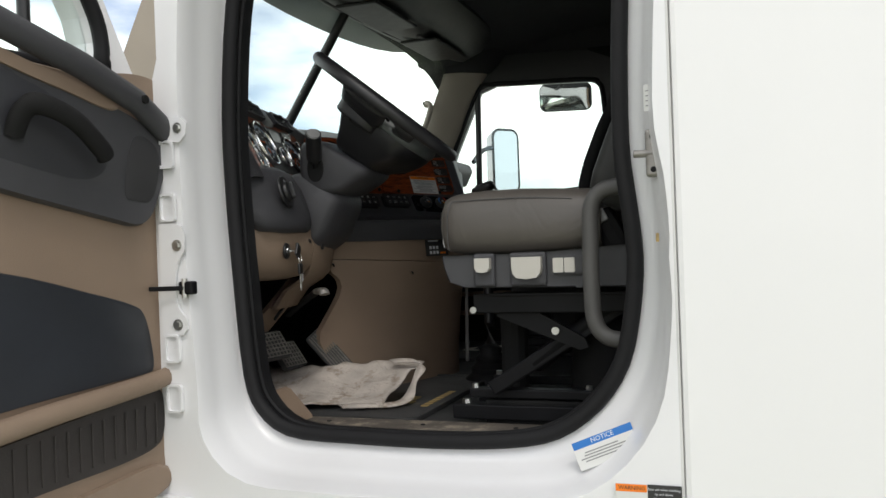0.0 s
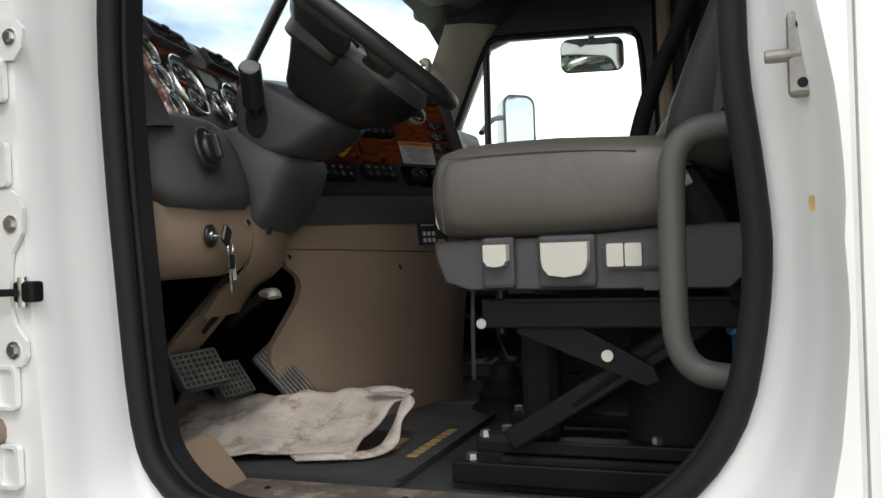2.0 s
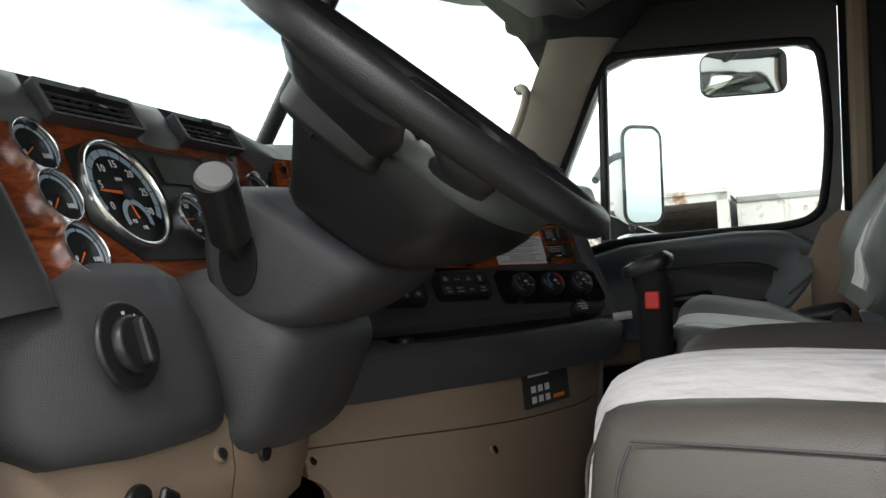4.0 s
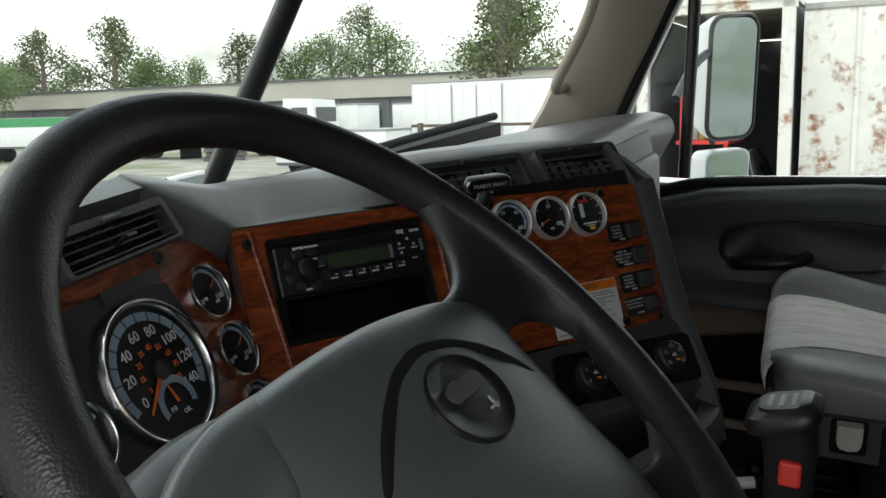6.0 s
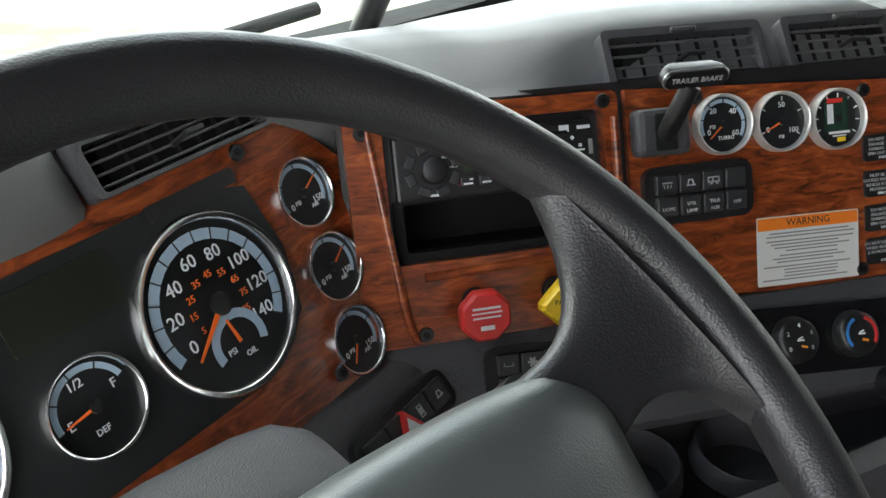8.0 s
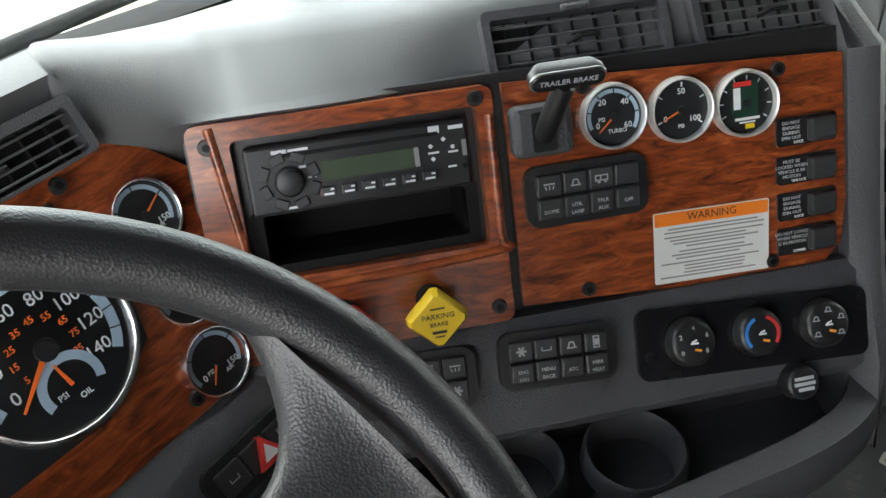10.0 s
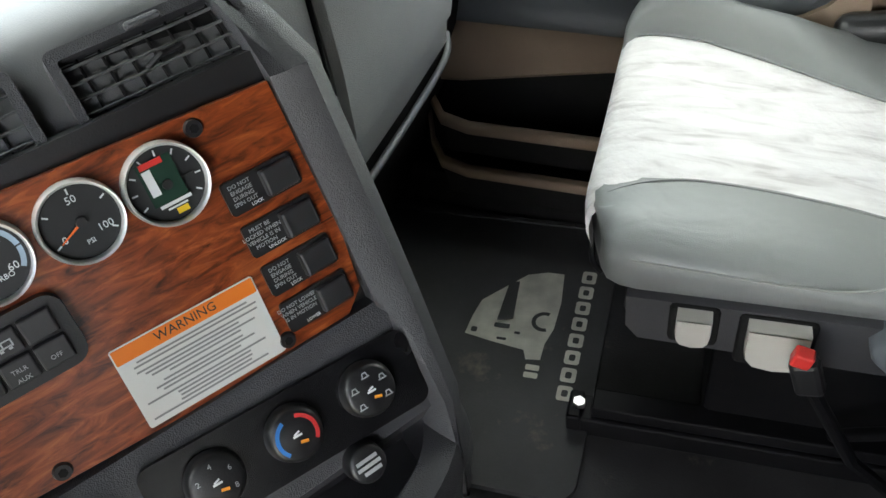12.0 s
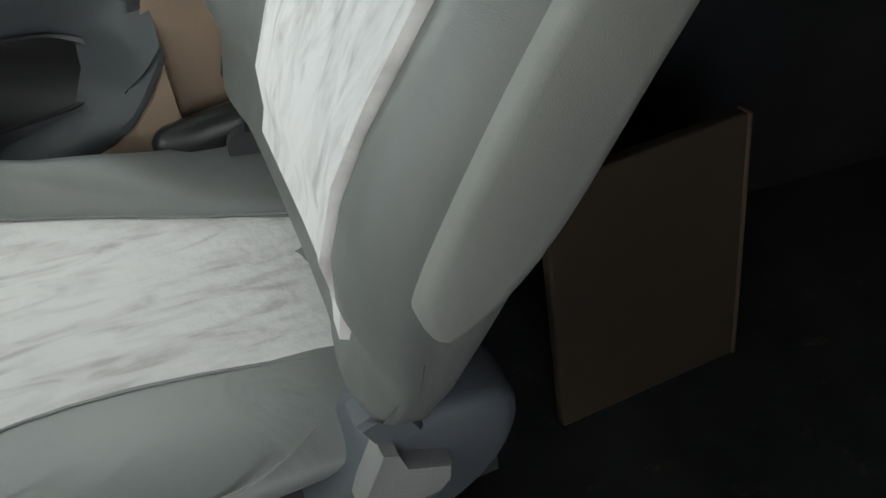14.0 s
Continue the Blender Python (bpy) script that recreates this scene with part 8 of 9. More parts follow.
# gear lever
gl = thing("gear_lever", "gear lever with a grey-topped knob, red button and black shaft", "gear lever", Matrix.Translation((0.45, 0.95, 0.0)))
bm = bmesh.new()
tube(bm, smooth_path([(0.0, 0.0, 0.02), (0.0, 0.0, 0.25), (0.004, 0.004, 0.48)], 4), 0.016, 12)
part("shaft", bm, BLACK, gl, "", 60)
part("gaiter", loft(bmesh.new(), [[(r * math.cos(2 * math.pi * i / 20), r * math.sin(2 * math.pi * i / 20), z) for i in range(20)] for r, z in ((0.085, 0.0), (0.08, 0.015), (0.062, 0.03), (0.066, 0.045), (0.048, 0.06), (0.052, 0.075), (0.034, 0.09), (0.036, 0.105), (0.02, 0.12))]), RUBBER, gl, "ribbed rubber gaiter", 60)
part("grip", loft(bmesh.new(), [[(0.005 + px * s + dx, 0.004 + py * s, z) for px, py in round_poly(-0.027, -0.030, 0.027, 0.030, 0.018)] for s, z, dx in ((0.7, 0.462, 0), (0.85, 0.475, 0), (0.85, 0.54, 0), (0.92, 0.575, 0), (1.0, 0.598, -0.004), (0.9, 0.610, -0.008))]), BLACKMAT, gl, "black grip", 50)
part("knob_cap", loft(bmesh.new(), [[(-0.004 + px * s, 0.004 + py * s, z + px * 0.25) for px, py in round_poly(-0.036, -0.034, 0.036, 0.034, 0.02)] for s, z in ((0.9, 0.604), (1.0, 0.612), (0.96, 0.622), (0.7, 0.628))]), BLACK, gl, "black knob top", 50)
part("knob_inlay", loft(bmesh.new(), [[(-0.004 + px, 0.004 + py, z + px * 0.25) for px, py in round_poly(-0.024, -0.023, 0.024, 0.023, 0.014)] for z in (0.626, 0.6295)]), BLACK, gl, "black printed inlay")
for k in range(3):
    part("print_bar", loft(bmesh.new(), [[(-0.004 + px, 0.004 + py, z + px * 0.25) for px, py in round_poly(-0.016 + 0.011 * k, -0.015, -0.011 + 0.011 * k, 0.015, 0.001)] for z in (0.6293, 0.6299)]), LEGEND, gl)
part("range_button", box((0.008, -0.027, 0.566), (0.021, 0.010, 0.026), 0.003), RED, gl, "red range button")
bm = bmesh.new()
tube(bm, [(-0.025, -0.02, 0.545), (-0.05, -0.03, 0.542)], 0.006, 8)
part("splitter", bm, GREYLIGHT, gl)

# seat belts
belt = thing("seat_belt", "black seat belt hanging beside the driver's seat", "seat belt", Matrix.Identity(4))
web = smooth_path([(1.02, 0.62, 1.46), (0.94, 0.70, 1.05), (0.892, 0.735, 0.85), (0.841, 0.75, 0.745), (0.800, 0.75, 0.64), (0.790, 0.74, 0.56), (0.83, 0.70, 0.47)], 6)
sheet([[(p.x, p.y, p.z) for p in web], [(p.x + 0.036, p.y + 0.02, p.z + 0.004) for p in web]], BLACKMAT, "webbing", "", (0.0, 0.002, 0.001), belt, 180)
part("guide", box((1.02, 0.62, 1.44), (0.07, 0.03, 0.05), 0.01), BLACK, belt)
rt = thing("belt_stalk", "black belt anchor with a grey bracket behind the driver's seat", "seat belt", Matrix.Translation((1.0, 0.26, 0.36)))
part("cover", box((0.0, 0.0, 0.05), (0.06, 0.05, 0.22), 0.02, Matrix.Rotation(radians(-28), 4, "Y")), BLACKMAT, rt)
part("bracket", box((-0.012, -0.026, 0.145), (0.05, 0.006, 0.03), 0.003, Matrix.Rotation(radians(-28), 4, "Y")), GREYLIGHT, rt)
part("anchor_foot", box((0.02, 0.0, -0.21), (0.04, 0.04, 0.30), 0.006), STEEL, rt)
bk = thing("belt_buckle", "black belt buckle with a red release button beside the passenger seat", "seat belt", Matrix.Translation((0.603, 1.412, 0.392)) @ Matrix.Rotation(radians(-18), 4, "Y"))
part("body", box((0.0, 0.002, -0.030), (0.030, 0.020, 0.050), 0.006), BLACK, bk)
part("release_button", box((0.0, 0.0, 0.0), (0.020, 0.016, 0.020), 0.003, Matrix.Rotation(radians(30), 4, "Y")), RED, bk, "red release button")
part("stalk", tube(bmesh.new(), [(0.0, 0.004, -0.05), (0.02, 0.02, -0.20), (0.11, 0.04, -0.385)], 0.008, 8), STEEL, bk)
ar = thing("armrest", "black folded armrest at the far side of the passenger seat", "armrest", Matrix.Translation((0.655, 1.955, 0.445)) @ Matrix.Rotation(radians(-10), 4, "Y"))
part("pad", box((-0.01, 0.0, 0.0), (0.13, 0.045, 0.05), 0.022, None, 3), BLACK, ar, "", 60)
part("pivot", cyl(bmesh.new(), (0.03, -0.040, -0.015), 0.022, 0.022, 0.03, axis="Y", seg=20), SEATTRIM, ar)

# behind the seats
crate = thing("plastic_tub", "translucent blue plastic tub behind the driver's seat", "tub", Matrix.Translation((1.12, 0.42, 0.0)))
part("body", loft(bmesh.new(), [[(px * s, py * s, z) for px, py in round_poly(-0.13, -0.16, 0.13, 0.16, 0.03)] for s, z in ((0.85, 0.0), (0.88, 0.01), (1.0, 0.26), (1.05, 0.265), (1.05, 0.285), (1.0, 0.285), (0.97, 0.27), (0.86, 0.03), (0.3, 0.02))]), mat("blue_plastic", (0.035, 0.12, 0.20), 0.35, var=0.1), crate, "", 40)
cb = thing("cardboard_panel", "brown cardboard panel leaning behind the passenger seat", "cardboard", Matrix.Translation((1.135, 1.735, 0.0)) @ Matrix.Rotation(radians(8), 4, "Z") @ Matrix.Rotation(radians(-8), 4, "X"))
# Far darker than cardboard: shade behind the seat is painted into it.
CARD = mat("shaded_brown_cardboard", (0.075, 0.054, 0.033), 0.85, var=0.1, scale=5, bump=0.1, bscale=120)
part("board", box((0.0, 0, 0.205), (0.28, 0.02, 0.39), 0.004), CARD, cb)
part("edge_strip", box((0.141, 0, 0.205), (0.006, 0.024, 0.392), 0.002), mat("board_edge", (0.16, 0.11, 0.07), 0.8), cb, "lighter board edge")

cur = thing("curtain", "dark sleeper curtain hanging behind the passenger door", "curtain", Matrix.Identity(4))
rows = []
for k in range(9):
    z = 1.42 - 1.1 * k / 8
    rows.append([(0.80 + 0.30 * u / 24 * (1 - 0.15 * math.sin(math.pi * k / 8)), 1.985 + 0.022 * math.sin(u * 1.35 + 0.2 * k) + 0.01 * math.sin(u * 0.5), z) for u in range(25)])
sheet(rows, mat("curtain_cloth", (0.022, 0.021, 0.022), 0.9, var=0.2), "cloth", "", (0, 0.003, 0), cur, 180)
part("curtain_rail", box((1.0, 2.0, 1.435), (0.5, 0.02, 0.012), 0.003), BLACK, cur)

# ---------------------------------------------------------------- doorway hardware
FACE = basis((0, -0.131, 0), (1, 0, 0), (0, 0, 1), (0, -1, 0))
hg = thing("hinge_plate", "white painted upper door hinge leaf with a bare bolt", "hinge", FACE, group="door hinges")
part("leaf", poly(bmesh.new(), [(0.055, 0.735), (0.085, 0.728), (0.118, 0.728), (0.130, 0.715), (0.126, 0.690), (0.112, 0.675), (0.055, 0.678)], 0.006), WHITE, hg)
part("washer", cyl(bmesh.new(), (0.108, 0.706, 0.006), 0.011, 0.011, 0.002, seg=18), BOLT, hg)
part("bolt", cyl(bmesh.new(), (0.108, 0.706, 0.008), 0.0075, 0.007, 0.005, seg=6), BOLT, hg)
hg = thing("hinge_plate", "white painted lower door hinge leaf with two bare bolts", "hinge", FACE, group="door hinges")
part("leaf", poly(bmesh.new(), [(0.050, 0.505), (0.095, 0.503), (0.108, 0.496), (0.116, 0.478), (0.114, 0.445), (0.094, 0.418), (0.090, 0.395), (0.088, 0.345), (0.095, 0.322), (0.113, 0.300), (0.114, 0.280), (0.104, 0.266), (0.050, 0.262)], 0.006), WHITE, hg)
for px, pz in ((0.096, 0.457), (0.092, 0.288)):
    part("washer", cyl(bmesh.new(), (px, pz, 0.006), 0.012, 0.012, 0.002, seg=18), BOLT, hg)
    part("bolt", cyl(bmesh.new(), (px, pz, 0.008), 0.008, 0.0075, 0.005, seg=6), BOLT, hg)
for pz in (0.651, 0.538, 0.237, 0.130):
    tb2 = thing("jamb_tab", "small white pressed tab on the front jamb", "tab", FACE @ Matrix.Translation((0.078, pz, 0)), group="jamb tabs")
    part("lip", frame_plate(round_poly(-0.022, -0.030, 0.016, 0.030, 0.008), round_poly(-0.018, -0.025, 0.010, 0.025, 0.006), 0.0, 0.009), WHITE, tb2)
    part("web", plate(-0.019, -0.026, 0.011, 0.026, 0.0, 0.003, 0.005), WHITE, tb2)
ck = thing("check_strap", "black steel door check strap", "door check", Matrix.Translation((0.112, -0.126, 0.366)))
part("strap", box((-0.040, -0.022, 0.0), (0.075, 0.006, 0.010), 0.002, Matrix.Rotation(radians(12), 4, "Z")), STEEL, ck)
part("bracket", box((0.004, -0.006, 0.0), (0.034, 0.022, 0.028), 0.004), STEEL, ck)
part("pin", cyl(bmesh.new(), (0.0, -0.012, -0.02), 0.006, 0.006, 0.04, seg=10), BOLT, ck)
st = thing("door_striker", "bare steel door striker pin on the rear jamb", "striker", Matrix.Translation((1.078, -0.035, 0.590)))
part("base_plate", box((0.002, -0.016, 0), (0.028, 0.016, 0.088), 0.006), mat("striker_steel", (0.30, 0.285, 0.265), 0.45, metal=0.8, var=0.25, scale=40), st, "worn steel base plate")
part("pin", cyl(bmesh.new(), (-0.034, -0.018, 0.0), 0.007, 0.007, 0.036, axis="X", seg=16, bev=0.002), bpy.data.materials["striker_steel"], st)
for dz in (-0.030, 0.030):
    part("screw", cyl(bmesh.new(), (0.002, -0.022, dz), 0.006, 0.005, -0.004, axis="Y", seg=12), STEEL, st)
lb = thing("jamb_label", "small pale paper label on the rear jamb", "label", basis((1.076, -0.060, 0.690), (1, -0.35, 0), (0, 0, 1), (0.35, 1, 0)) @ Matrix.Rotation(radians(180), 4, "Y"))
part("paper", plate(-0.010, -0.024, 0.010, 0.024, 0, 0.0006, 0.002), STICKW, lb)
for i in range(4):
    part("text_bar", plate(-0.007, 0.012 - i * 0.009, 0.006, 0.014 - i * 0.009, 0.0006, 0.0009, 0.0005), INKG, lb)
fb = thing("step_bracket", "white fairing bracket with a bare bolt below the front jamb", "bracket", Matrix.Translation((0.03, -0.142, -0.105)))
part("plate", loft(bmesh.new(), [[(x, yy, z) for x, z in ((-0.20, 0.09), (-0.13, 0.07), (-0.04, 0.03), (0.075, 0.025), (0.085, -0.06), (-0.20, -0.10))] for yy in (0.012, -0.008, -0.010)]), WHITE, fb, "", 40)
part("bolt", cyl(bmesh.new(), (0.052, -0.010, -0.004), 0.013, 0.011, -0.008, axis="Y", seg=12), BOLT, fb)
part("washer", cyl(bmesh.new(), (0.052, -0.009, -0.004), 0.019, 0.019, -0.003, axis="Y", seg=20), BOLT, fb)
ys = thing("paint_mark", "small yellow paint mark on the rear jamb", "paint mark", basis((1.084, -0.070, 0.436), (1, -0.35, 0), (0, 0, 1), (0.35, 1, 0)) @ Matrix.Rotation(radians(180), 4, "Y"))
part("dab", plate(-0.003, -0.008, 0.003, 0.008, 0, 0.0006, 0.002), GOLD, ys)

# ---------------------------------------------------------------- yard outside
random.seed(11)
TILT = Matrix.Rotation(radians(-5.4), 4, "X") @ Matrix.Rotation(radians(-2.6), 4, "Y")


def stand(x, y, turn=0.0, tilt=True):
    """A place on the sloping yard, upright to the slope."""
    m = Matrix.Translation((x, y, yard(x, y)))
    if tilt:
        m = m @ TILT
    return m @ Matrix.Rotation(radians(turn), 4, "Z")


BARK = mat("bark", (0.14, 0.11, 0.085), 0.95, var=0.3, scale=5, bump=0.8, bscale=30)


def leaf_mat(name, col):
    m = mat(name, col, 0.6, var=0.35, scale=0.8)
    n, l = m.node_tree.nodes, m.node_tree.links
    geo = n.new("ShaderNodeNewGeometry")
    hs = n.new("ShaderNodeHueSaturation")
    mr = n.new("ShaderNodeMapRange")
    mr.inputs[3].default_value, mr.inputs[4].default_value = 0.55, 1.5
    l.new(geo.outputs["Random Per Island"], mr.inputs[0])
    l.new(mr.outputs[0], hs.inputs["Value"])
    b = n["Principled BSDF"]
    src = b.inputs["Base Color"].links[0].from_socket
    l.new(src, hs.inputs["Color"])
    l.new(hs.outputs[0], b.inputs["Base Color"])
    b.inputs["Transmission Weight"].default_value = 0.0
    return m


LEAF = [leaf_mat("leaves_fresh", (0.085, 0.135, 0.035)), leaf_mat("leaves_olive", (0.095, 0.115, 0.045))]


def tree_meshes(h, spread, seed):
    rnd = random.Random(seed)
    bm = bmesh.new()
    tube(bm, [(0, 0, -0.3), (0.05, 0, h * 0.3), (0.1, 0.1, h * 0.6), (0.0, 0.1, h * 0.92)], [0.035 * h, 0.026 * h, 0.016 * h, 0.004 * h], 8)
    tips = []
    for k in range(11):
        z0 = h * (0.26 + 0.055 * k)
        a = rnd.uniform(0, 6.283)
        ln = spread * (1.05 - 0.06 * k) * rnd.uniform(0.7, 1.1)
        p1 = Vector((math.cos(a) * ln * 0.5, math.sin(a) * ln * 0.5, z0 + ln * 0.3))
        p2 = Vector((math.cos(a) * ln, math.sin(a) * ln, z0 + ln * rnd.uniform(0.4, 0.75)))
        tube(bm, [(0.05, 0.05, z0), p1, p2], [0.010 * h, 0.006 * h, 0.002 * h], 6)
        tips += [p1, p2, p1.lerp(p2, 0.5)]
    tips += [Vector((0, 0.1, h * 0.9)), Vector((0.2, 0, h * 0.8)), Vector((-0.2, 0.2, h * 0.7))]
    verts, faces = [], []
    for c in tips:
        r = spread * rnd.uniform(0.25, 0.42)
        for _ in range(80):
            d = Vector((rnd.gauss(0, 1), rnd.gauss(0, 1), rnd.gauss(0, 0.8)))
            d = d.normalized() * r * rnd.uniform(0.25, 1.0) ** 0.6
            s = rnd.uniform(0.10, 0.22)
            u = Vector((rnd.gauss(0, 1), rnd.gauss(0, 1), rnd.gauss(0, 1))).normalized()
            w = u.orthogonal().normalized()
            q, i = c + d, len(verts)
            verts += [q - u * s, q + w * s * 0.6, q + u * s, q - w * s * 0.6]
            faces.append((i, i + 1, i + 2, i + 3))
    me = bpy.data.meshes.new("crown")
    me.from_pydata([tuple(v) for v in verts], [], faces)
    return bm, me


def tree_kind(h, spread, seed, leaf):
    bm, me = tree_meshes(h, spread, seed)
    t = thing("tree", "broad leafy green tree behind the long building", "tree", Matrix.Translation((0, 0, -300)), group="row of trees")
    part("trunk", bm, BARK, t, "", 60)
    me.materials.append(leaf)
    c = new("crown", me)
    c.parent = t
    c["label"] = "crown of small green leaves"
    return t


TREES = [tree_kind(12.5, 4.6, 1, LEAF[0]), tree_kind(14.0, 4.2, 2, LEAF[1]), tree_kind(11.0, 4.8, 3, LEAF[0])]
spots = []
for i in range(21):
    spots.append((-128 + 4.9 * i + random.uniform(-1.6, 1.6), 72 + random.uniform(-3, 8)))
spots += [(-80, 54), (-84, 47), (-92, 50), (-75, 50), (-26, 58)]
for i, (x, y) in enumerate(spots):
    m = stand(x, y, random.uniform(0, 360)) @ Matrix.Scale(random.uniform(0.85, 1.2), 4)
    if i < 3:
        TREES[i].matrix_world = m
    else:
        copy_thing(TREES[i % 3], m)

# long low building: pale band over a dark wall with doorways
bd = thing("industrial_building", "long low building with a beige fascia band over dark walls", "building", stand(-53, 61, 1.0))
BEIGE = mat("beige_cladding", (0.40, 0.38, 0.33), 0.8, var=0.08, scale=0.3, stain=((0.30, 0.28, 0.24), 0.25, 0.6))
DARKW = mat("dark_cladding", (0.10, 0.105, 0.11), 0.8, var=0.15, scale=0.4)
part("wall", box((0, 6, 1.6), (84, 12, 4.4)), DARKW, bd, "dark grey wall")
part("fascia", box((0, 6, 4.65), (85, 12.6, 1.7), 0.05), BEIGE, bd, "beige fascia band")
part("roof", box((0, 6, 5.56), (85.4, 13, 0.12)), DARKW, bd)
for x, w in ((4.0, 5.5), (-14, 4), (12.5, 3.6), (26, 4), (-28, 4.5)):
    part("door", box((x, -0.12, 1.3), (w, 0.2, 3.2), 0.03), mat("dock_door", (0.035, 0.035, 0.038), 0.7), bd, "dark dock doorway")
for x in range(-40, 42, 5):
    part("pilaster", box((x, -0.06, 1.6), (0.25, 0.16, 4.3)), DARKW, bd)


def trailer_box(name, label, m, lx, ly, z0, z1, side, stripe=None):
    t = thing(name, label, "trailer", m)
    part("body", box((0, 0, (z0 + z1) / 2), (lx, ly, z1 - z0), 0.04), side, t, "", 40)
    part("top_rail", box((0, 0, z1 + 0.03), (lx + 0.06, ly + 0.06, 0.09), 0.02), GREYLIGHT, t)
    part("bottom_rail", box((0, 0, z0 - 0.05), (lx + 0.04, ly + 0.04, 0.12), 0.02), DARKW, t)
    k = max(3, int(lx / 0.6))
    for i in range(k + 1):
        part("post", box((-lx / 2 + lx * i / k, -ly / 2 - 0.012, (z0 + z1) / 2), (0.05, 0.03, z1 - z0 - 0.05)), side, t)
    for x in (-lx * 0.32, -lx * 0.22):
        for s in (-1, 1):
            part("wheel", cyl(bmesh.new(), (x, s * (ly / 2 - 0.25), 0.5), 0.5, 0.5, 0.25, axis="Y", seg=24), RUBBER, t)
    part("landing_leg", box((lx * 0.32, 0, z0 / 2 - 0.02), (0.12, ly * 0.7, z0), 0.01), STEEL, t)
    if stripe:
        for z, h, mt in stripe:
            part("stripe", box((0, -ly / 2 - 0.031, z), (lx, 0.006, h)), mt, t)
    return t


WSIDE = mat("white_trailer_side", (0.74, 0.74, 0.73), 0.45, var=0.04, scale=1, stain=((0.40, 0.30, 0.22), 1.4, 0.68))
GREENS = mat("green_tarp", (0.05, 0.25, 0.10), 0.6, var=0.1)
tr1 = trailer_box("box_trailer", "white box trailer with rear doors standing in the yard", stand(-15.0, 33, -4), 6.4, 2.6, 1.1, 3.55, WSIDE)
for x in (-1.2, 0.0, 1.2):
    part("door_bar", box((x, -1.345, 2.3), (0.05, 0.03, 2.2)), GREYLIGHT, tr1)
trailer_box("box_trailer", "low white trailer with a flat top", stand(-18.5, 27, 8), 4.6, 2.4, 0.55, 1.7, WSIDE)
trailer_box("box_trailer", "white trailer with a green tarpaulin edge", stand(-46.5, 33, 20), 8.0, 2.5, 1.0, 2.6, WSIDE, ((2.4, 0.5, GREENS),))
for x, y, l in ((-39, 37, 7.0), (-31, 41, 8.5), (-24, 46, 6.5)):
    trailer_box("box_trailer", "far white trailer parked along the building", stand(x, y, 3), l, 2.5, 1.0, 2.9, WSIDE)
bb = thing("day_cab_truck", "far pale truck cab with dark windows parked by the building", "truck", stand(-28.5, 38, 5))
part("cab", loft(bmesh.new(), [[(x, y, z) for x, z in ((-1.0, 0.6), (1.1, 0.6), (1.15, 1.6), (0.9, 3.2), (-0.9, 3.3), (-1.05, 2.0))] for y in (-1.2, 1.2)]), WSIDE, bb)
part("windscreen", box((1.05, 0, 2.4), (0.1, 2.0, 0.8), 0.03), DARKW, bb)
part("side_window", box((0.1, -1.21, 2.4), (1.0, 0.04, 0.8), 0.03), DARKW, bb)
for x in (-0.6, 0.6):
    part("wheel", cyl(bmesh.new(), (x, -1.2, 0.5), 0.5, 0.5, 0.3, axis="Y", seg=20), RUBBER, bb)
for k, (x, y, s, h) in enumerate(((-22, 30, 1.6, 1.3), (-20.5, 34, 1.2, 1.7), (-33, 36, 2.2, 1.2), (-12, 24, 1.3, 0.8))):
    pl = thing("pallet_stack", "stack of dark scrap and pallets in the yard", "pallets", stand(x, y, 20 * k))
    for i in range(5):
        part("pallet", box((random.uniform(-.1, .1), random.uniform(-.1, .1), h * (i + 0.5) / 5), (s, s * 0.8, h / 5 * 0.8), 0.01), (DARKW, BARK)[i % 2], pl)

# steel rack in the middle distance
RUSTY = mat("rusty_steel", (0.10, 0.075, 0.06), 0.85, var=0.4, scale=10, bump=0.4, bscale=80)
rk = thing("steel_rack", "rusty steel rack frame with cross braces", "rack", stand(-6.9, 15.3, 4))
for x in (-1.35, 0.0, 1.35):
    part("post", box((x, 0, 1.03), (0.10, 0.10, 2.06), 0.01), RUSTY, rk)
for z in (2.0, 1.55):
    part("rail", box((0, 0, z), (3.1, 0.06, 0.06), 0.008), RUSTY, rk)
for x, s in ((-0.7, 1), (0.7, -1)):
    bm = bmesh.new()
    tube(bm, [(x - 0.6 * s, 0.05, 0.9), (x + 0.6 * s, 0.05, 1.95)], 0.03, 6)
    part("brace", bm, RUSTY, rk)

# open trailer with rusty posts, full of parts
RUSTW = mat("rusting_white_paint", (0.68, 0.66, 0.62), 0.6, var=0.06, scale=4, stain=((0.26, 0.11, 0.045), 3.5, 0.52), bump=0.2, bscale=60)
op = thing("open_trailer", "open old trailer with rusting white posts and a dark inside", "trailer", stand(-1.76, 12.0, 0.0))
for x in (-0.95, 0.95):
    part("post", box((x, 0, 1.95), (0.16, 0.14, 3.3), 0.01), RUSTW, op, "rusting white post")
part("top_beam", box((0, 0, 3.55), (2.1, 0.14, 0.16), 0.01), RUSTW, op)
part("floor", box((0, 3.5, 0.55), (2.0, 7.2, 0.14), 0.01), RUSTY, op)
part("side_wall", box((-0.99, 3.5, 2.05), (0.05, 7.0, 3.0)), DARKW, op)
part("side_wall", box((0.99, 3.5, 2.05), (0.05, 7.0, 3.0)), DARKW, op)
part("back_wall", box((0, 7.0, 2.05), (2.0, 0.05, 3.0)), DARKW, op)
part("roof", box((0, 3.5, 3.62), (2.05, 7.2, 0.06)), RUSTW, op)
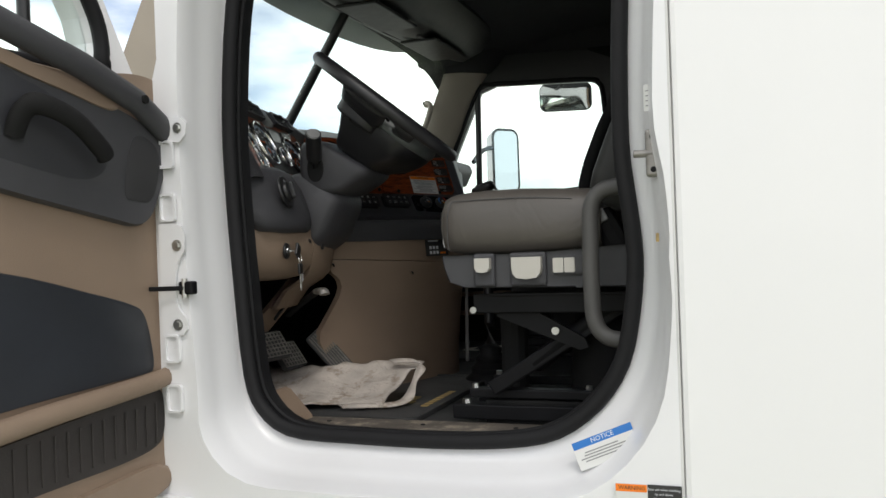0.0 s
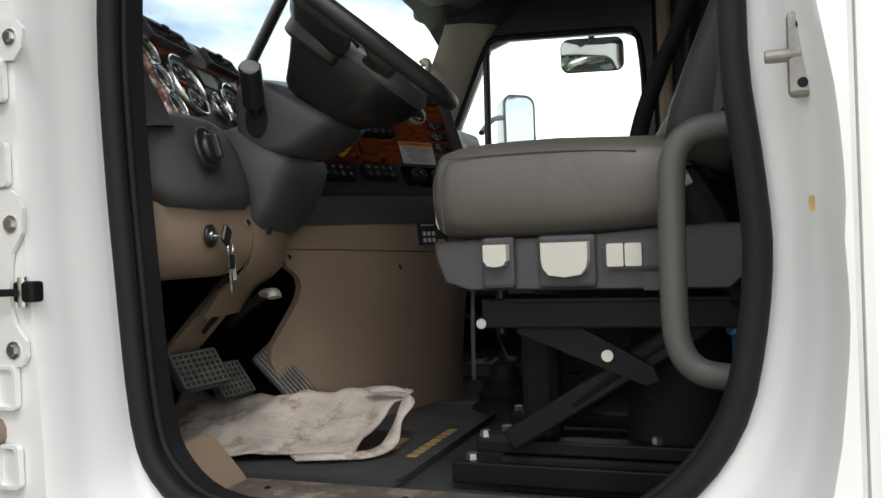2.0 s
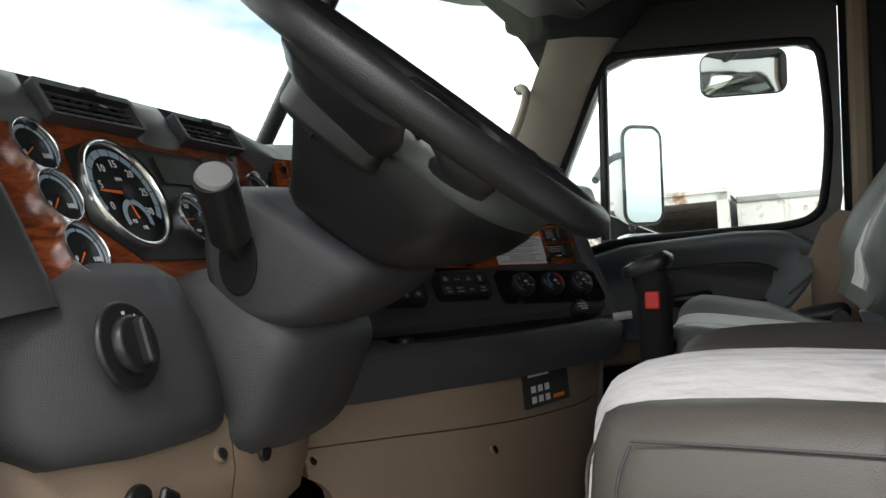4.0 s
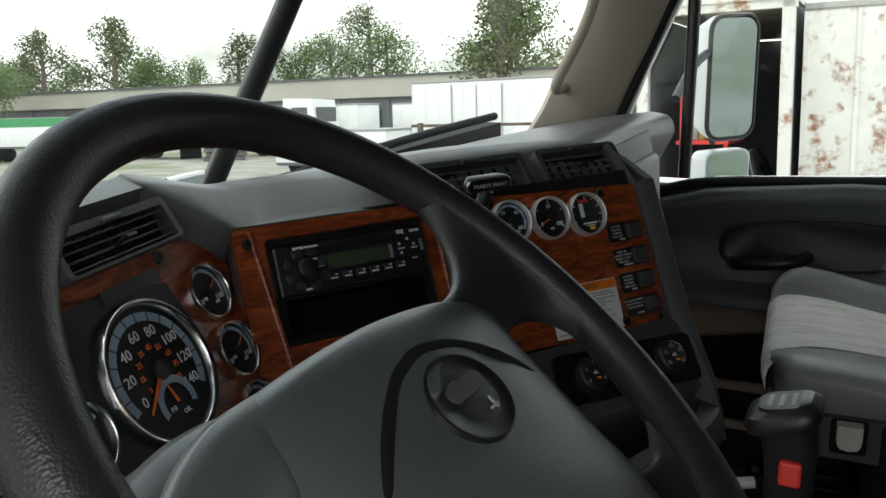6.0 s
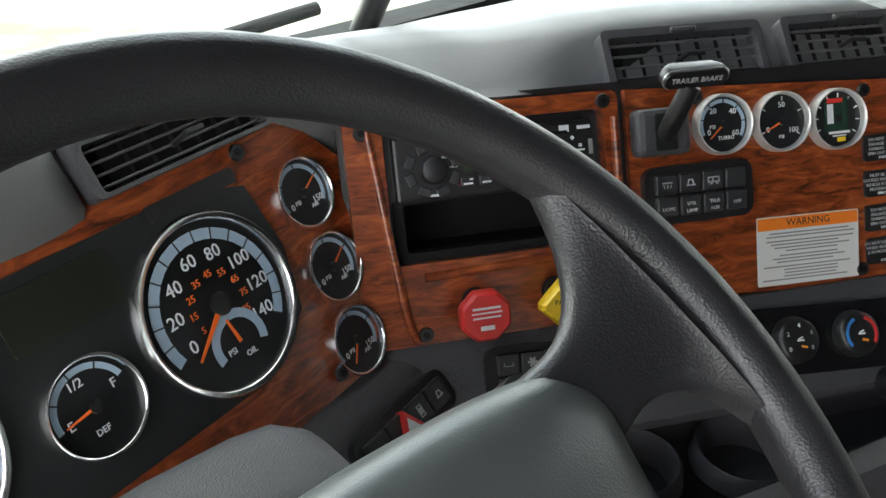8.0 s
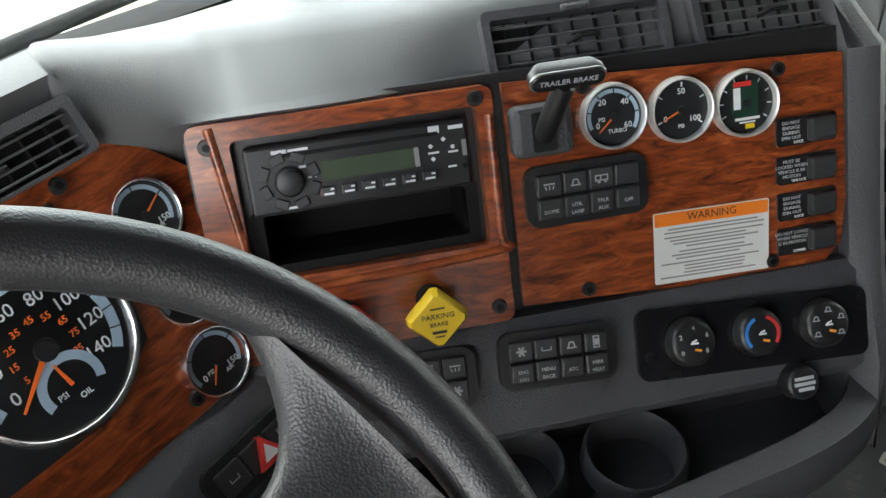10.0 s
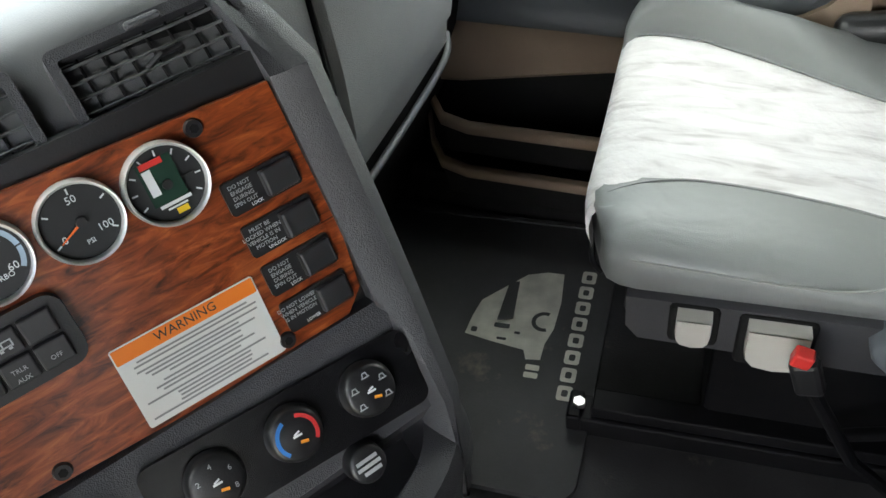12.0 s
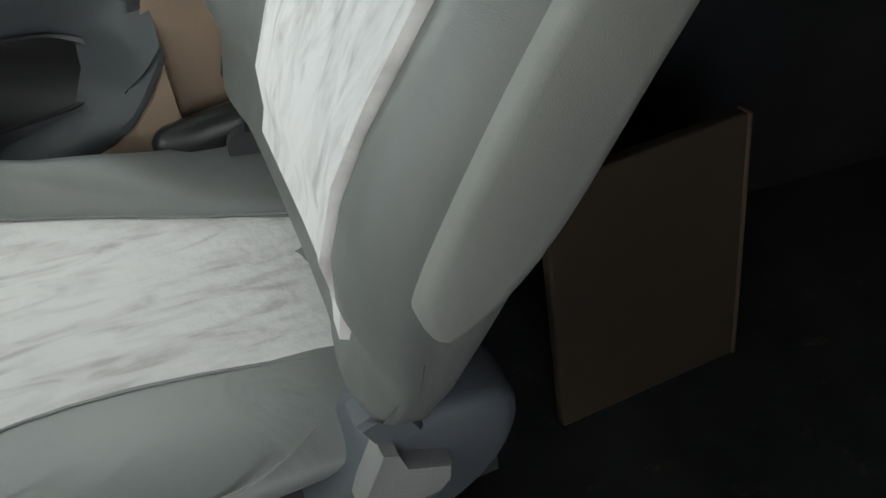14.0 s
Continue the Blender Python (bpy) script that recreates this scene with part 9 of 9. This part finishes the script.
for x in (-0.6, 0.6):
    part("wheel", cyl(bmesh.new(), (x, 6.0, 0.45), 0.45, 0.45, 0.3, axis="X", seg=24), RUBBER, op)
part("leg", box((0, 0.5, 0.27), (1.4, 0.12, 0.5), 0.01), RUSTY, op)
part("shelf", box((-0.25, 1.2, 1.72), (0.75, 1.2, 0.06), 0.005), RED, op, "red steel shelf")
for x in (-0.55, 0.08):
    part("shelf_post", box((x, 0.65, 1.6), (0.06, 0.06, 2.0), 0.005), RED, op, "red shelf post")


def tyre(m):
    t = thing("tyre", "worn black truck tyre in the open trailer", "tyre", m, group="stored tyres")
    bm = bmesh.new()
    prof = [(0.30, -0.11), (0.42, -0.125), (0.49, -0.10), (0.50, 0.0), (0.49, 0.10), (0.42, 0.125), (0.30, 0.11), (0.28, 0.0), (0.30, -0.11)]
    loft(bm, [[(r * math.cos(2 * math.pi * i / 36), r * math.sin(2 * math.pi * i / 36), z) for i in range(36)] for r, z in prof], True, False)
    part("carcass", bm, RUBBER, t, "", 50)
    for k in (-0.06, 0.0, 0.06):
        bm = bmesh.new()
        tube(bm, [(0.499 * math.cos(2 * math.pi * i / 36), 0.499 * math.sin(2 * math.pi * i / 36), k) for i in range(36)], 0.012, 6, True)
        part("tread_rib", bm, DARKW, t)
    return t


OM = stand(-1.76, 12.0, 0.0)
ty0 = tyre(OM @ Matrix.Translation((0.55, 0.55, 1.12)) @ Matrix.Rotation(radians(70), 4, "Y"))
for k in (1, 2):
    copy_thing(ty0, OM @ Matrix.Translation((0.55 - 0.02 * k, 0.55 + 0.3 * k, 1.12)) @ Matrix.Rotation(radians(70), 4, "Y"))
SCRAP = [mat("scrap_alloy", (0.45, 0.45, 0.43), 0.5, metal=0.7, var=0.3, scale=8), mat("scrap_rust", (0.22, 0.08, 0.04), 0.85, var=0.3, scale=8), mat("scrap_yellow", (0.45, 0.35, 0.12), 0.6, var=0.2)]
for k in range(9):
    up = k % 2
    e = thing("engine_part", "small greasy metal engine part stored in the trailer", "engine part", OM @ Matrix.Translation((-0.52 + 0.13 * (k // 2) + random.uniform(-.03, .03), 0.75 + random.uniform(0, 0.25), 1.75 if up else 0.62)) @ Matrix.Rotation(random.uniform(0, 3), 4, "Z"), group="stored engine parts")
    h = random.uniform(0.25, 0.6)
    bm = cyl(bmesh.new(), (0, 0, 0), 0.09, 0.07, h, seg=14, bev=0.01)
    for j in range(3):
        rbox(bm, (random.uniform(-.08, .08), random.uniform(-.08, .08), h * (0.3 + 0.25 * j)), (0.16, 0.10, 0.08), 0.015)
    part("casting", bm, SCRAP[k % 3], e, "", 40)
    part("flange", cyl(bmesh.new(), (0, 0, h), 0.10, 0.10, 0.03, seg=16), SCRAP[(k + 1) % 3], e)
STR = mat("dark_red_stripe", (0.35, 0.03, 0.04), 0.5)
STN = mat("navy_stripe", (0.03, 0.035, 0.06), 0.5)
trailer_box("box_trailer", "white box trailer with red and dark stripes and rust", stand(3.45, 13.6, 1.0), 8.2, 2.6, 0.62, 3.45, RUSTW, ((1.02, 0.05, STR), (1.20, 0.10, STN), (0.86, 0.04, STN)))

# truck's own hood and its mirror
hood = thing("truck_hood", "white truck hood ahead of the windscreen", "hood", Matrix.Identity(4))
rings = []
for x, z, w in ((-0.50, 0.58, 0.86), (-0.9, 0.48, 0.80), (-1.5, 0.30, 0.72), (-2.1, 0.10, 0.62), (-2.4, -0.10, 0.56), (-2.46, -0.5, 0.54)):
    ring = []
    for k in range(13):
        u = -1 + 2 * k / 12
        ring.append((x, 1.05 + w * u, z - 0.22 * abs(u) ** 3.5))
    ring += [(x, 1.05 + w, -0.8), (x, 1.05 - w, -0.8)]
    rings.append(ring)
part("shell", loft(bmesh.new(), rings), WHITE2, hood, "", 50)
part("grille", box((-2.47, 1.05, -0.35), (0.04, 0.8, 0.55), 0.02), CHROME, hood)
hm = thing("hood_mirror", "white-backed oval hood mirror on a black arm", "mirror", Matrix.Translation((-1.62, 2.20, 0.475)))
part("housing", loft(bmesh.new(), [[(xx, py * s, pz * s) for py, pz in round_poly(-0.11, -0.055, 0.11, 0.055, 0.045)] for xx, s in ((-0.06, 0.5), (-0.045, 0.85), (0.0, 1.0), (0.02, 1.0))]), WHITE, hm, "", 50)
part("mirror_glass", plate(-0.09, -0.045, 0.09, 0.045, 0.021, 0.024, 0.035, basis((0, 0, 0), (0, 1, 0), (0, 0, 1), (1, 0, 0))), MIRROR, hm)
bm = bmesh.new()
tube(bm, smooth_path([(-0.03, -0.03, -0.04), (-0.04, -0.16, -0.16), (-0.02, -0.50, -0.33)], 5), 0.013, 8)
part("arm", bm, BLACK, hm, "", 60)
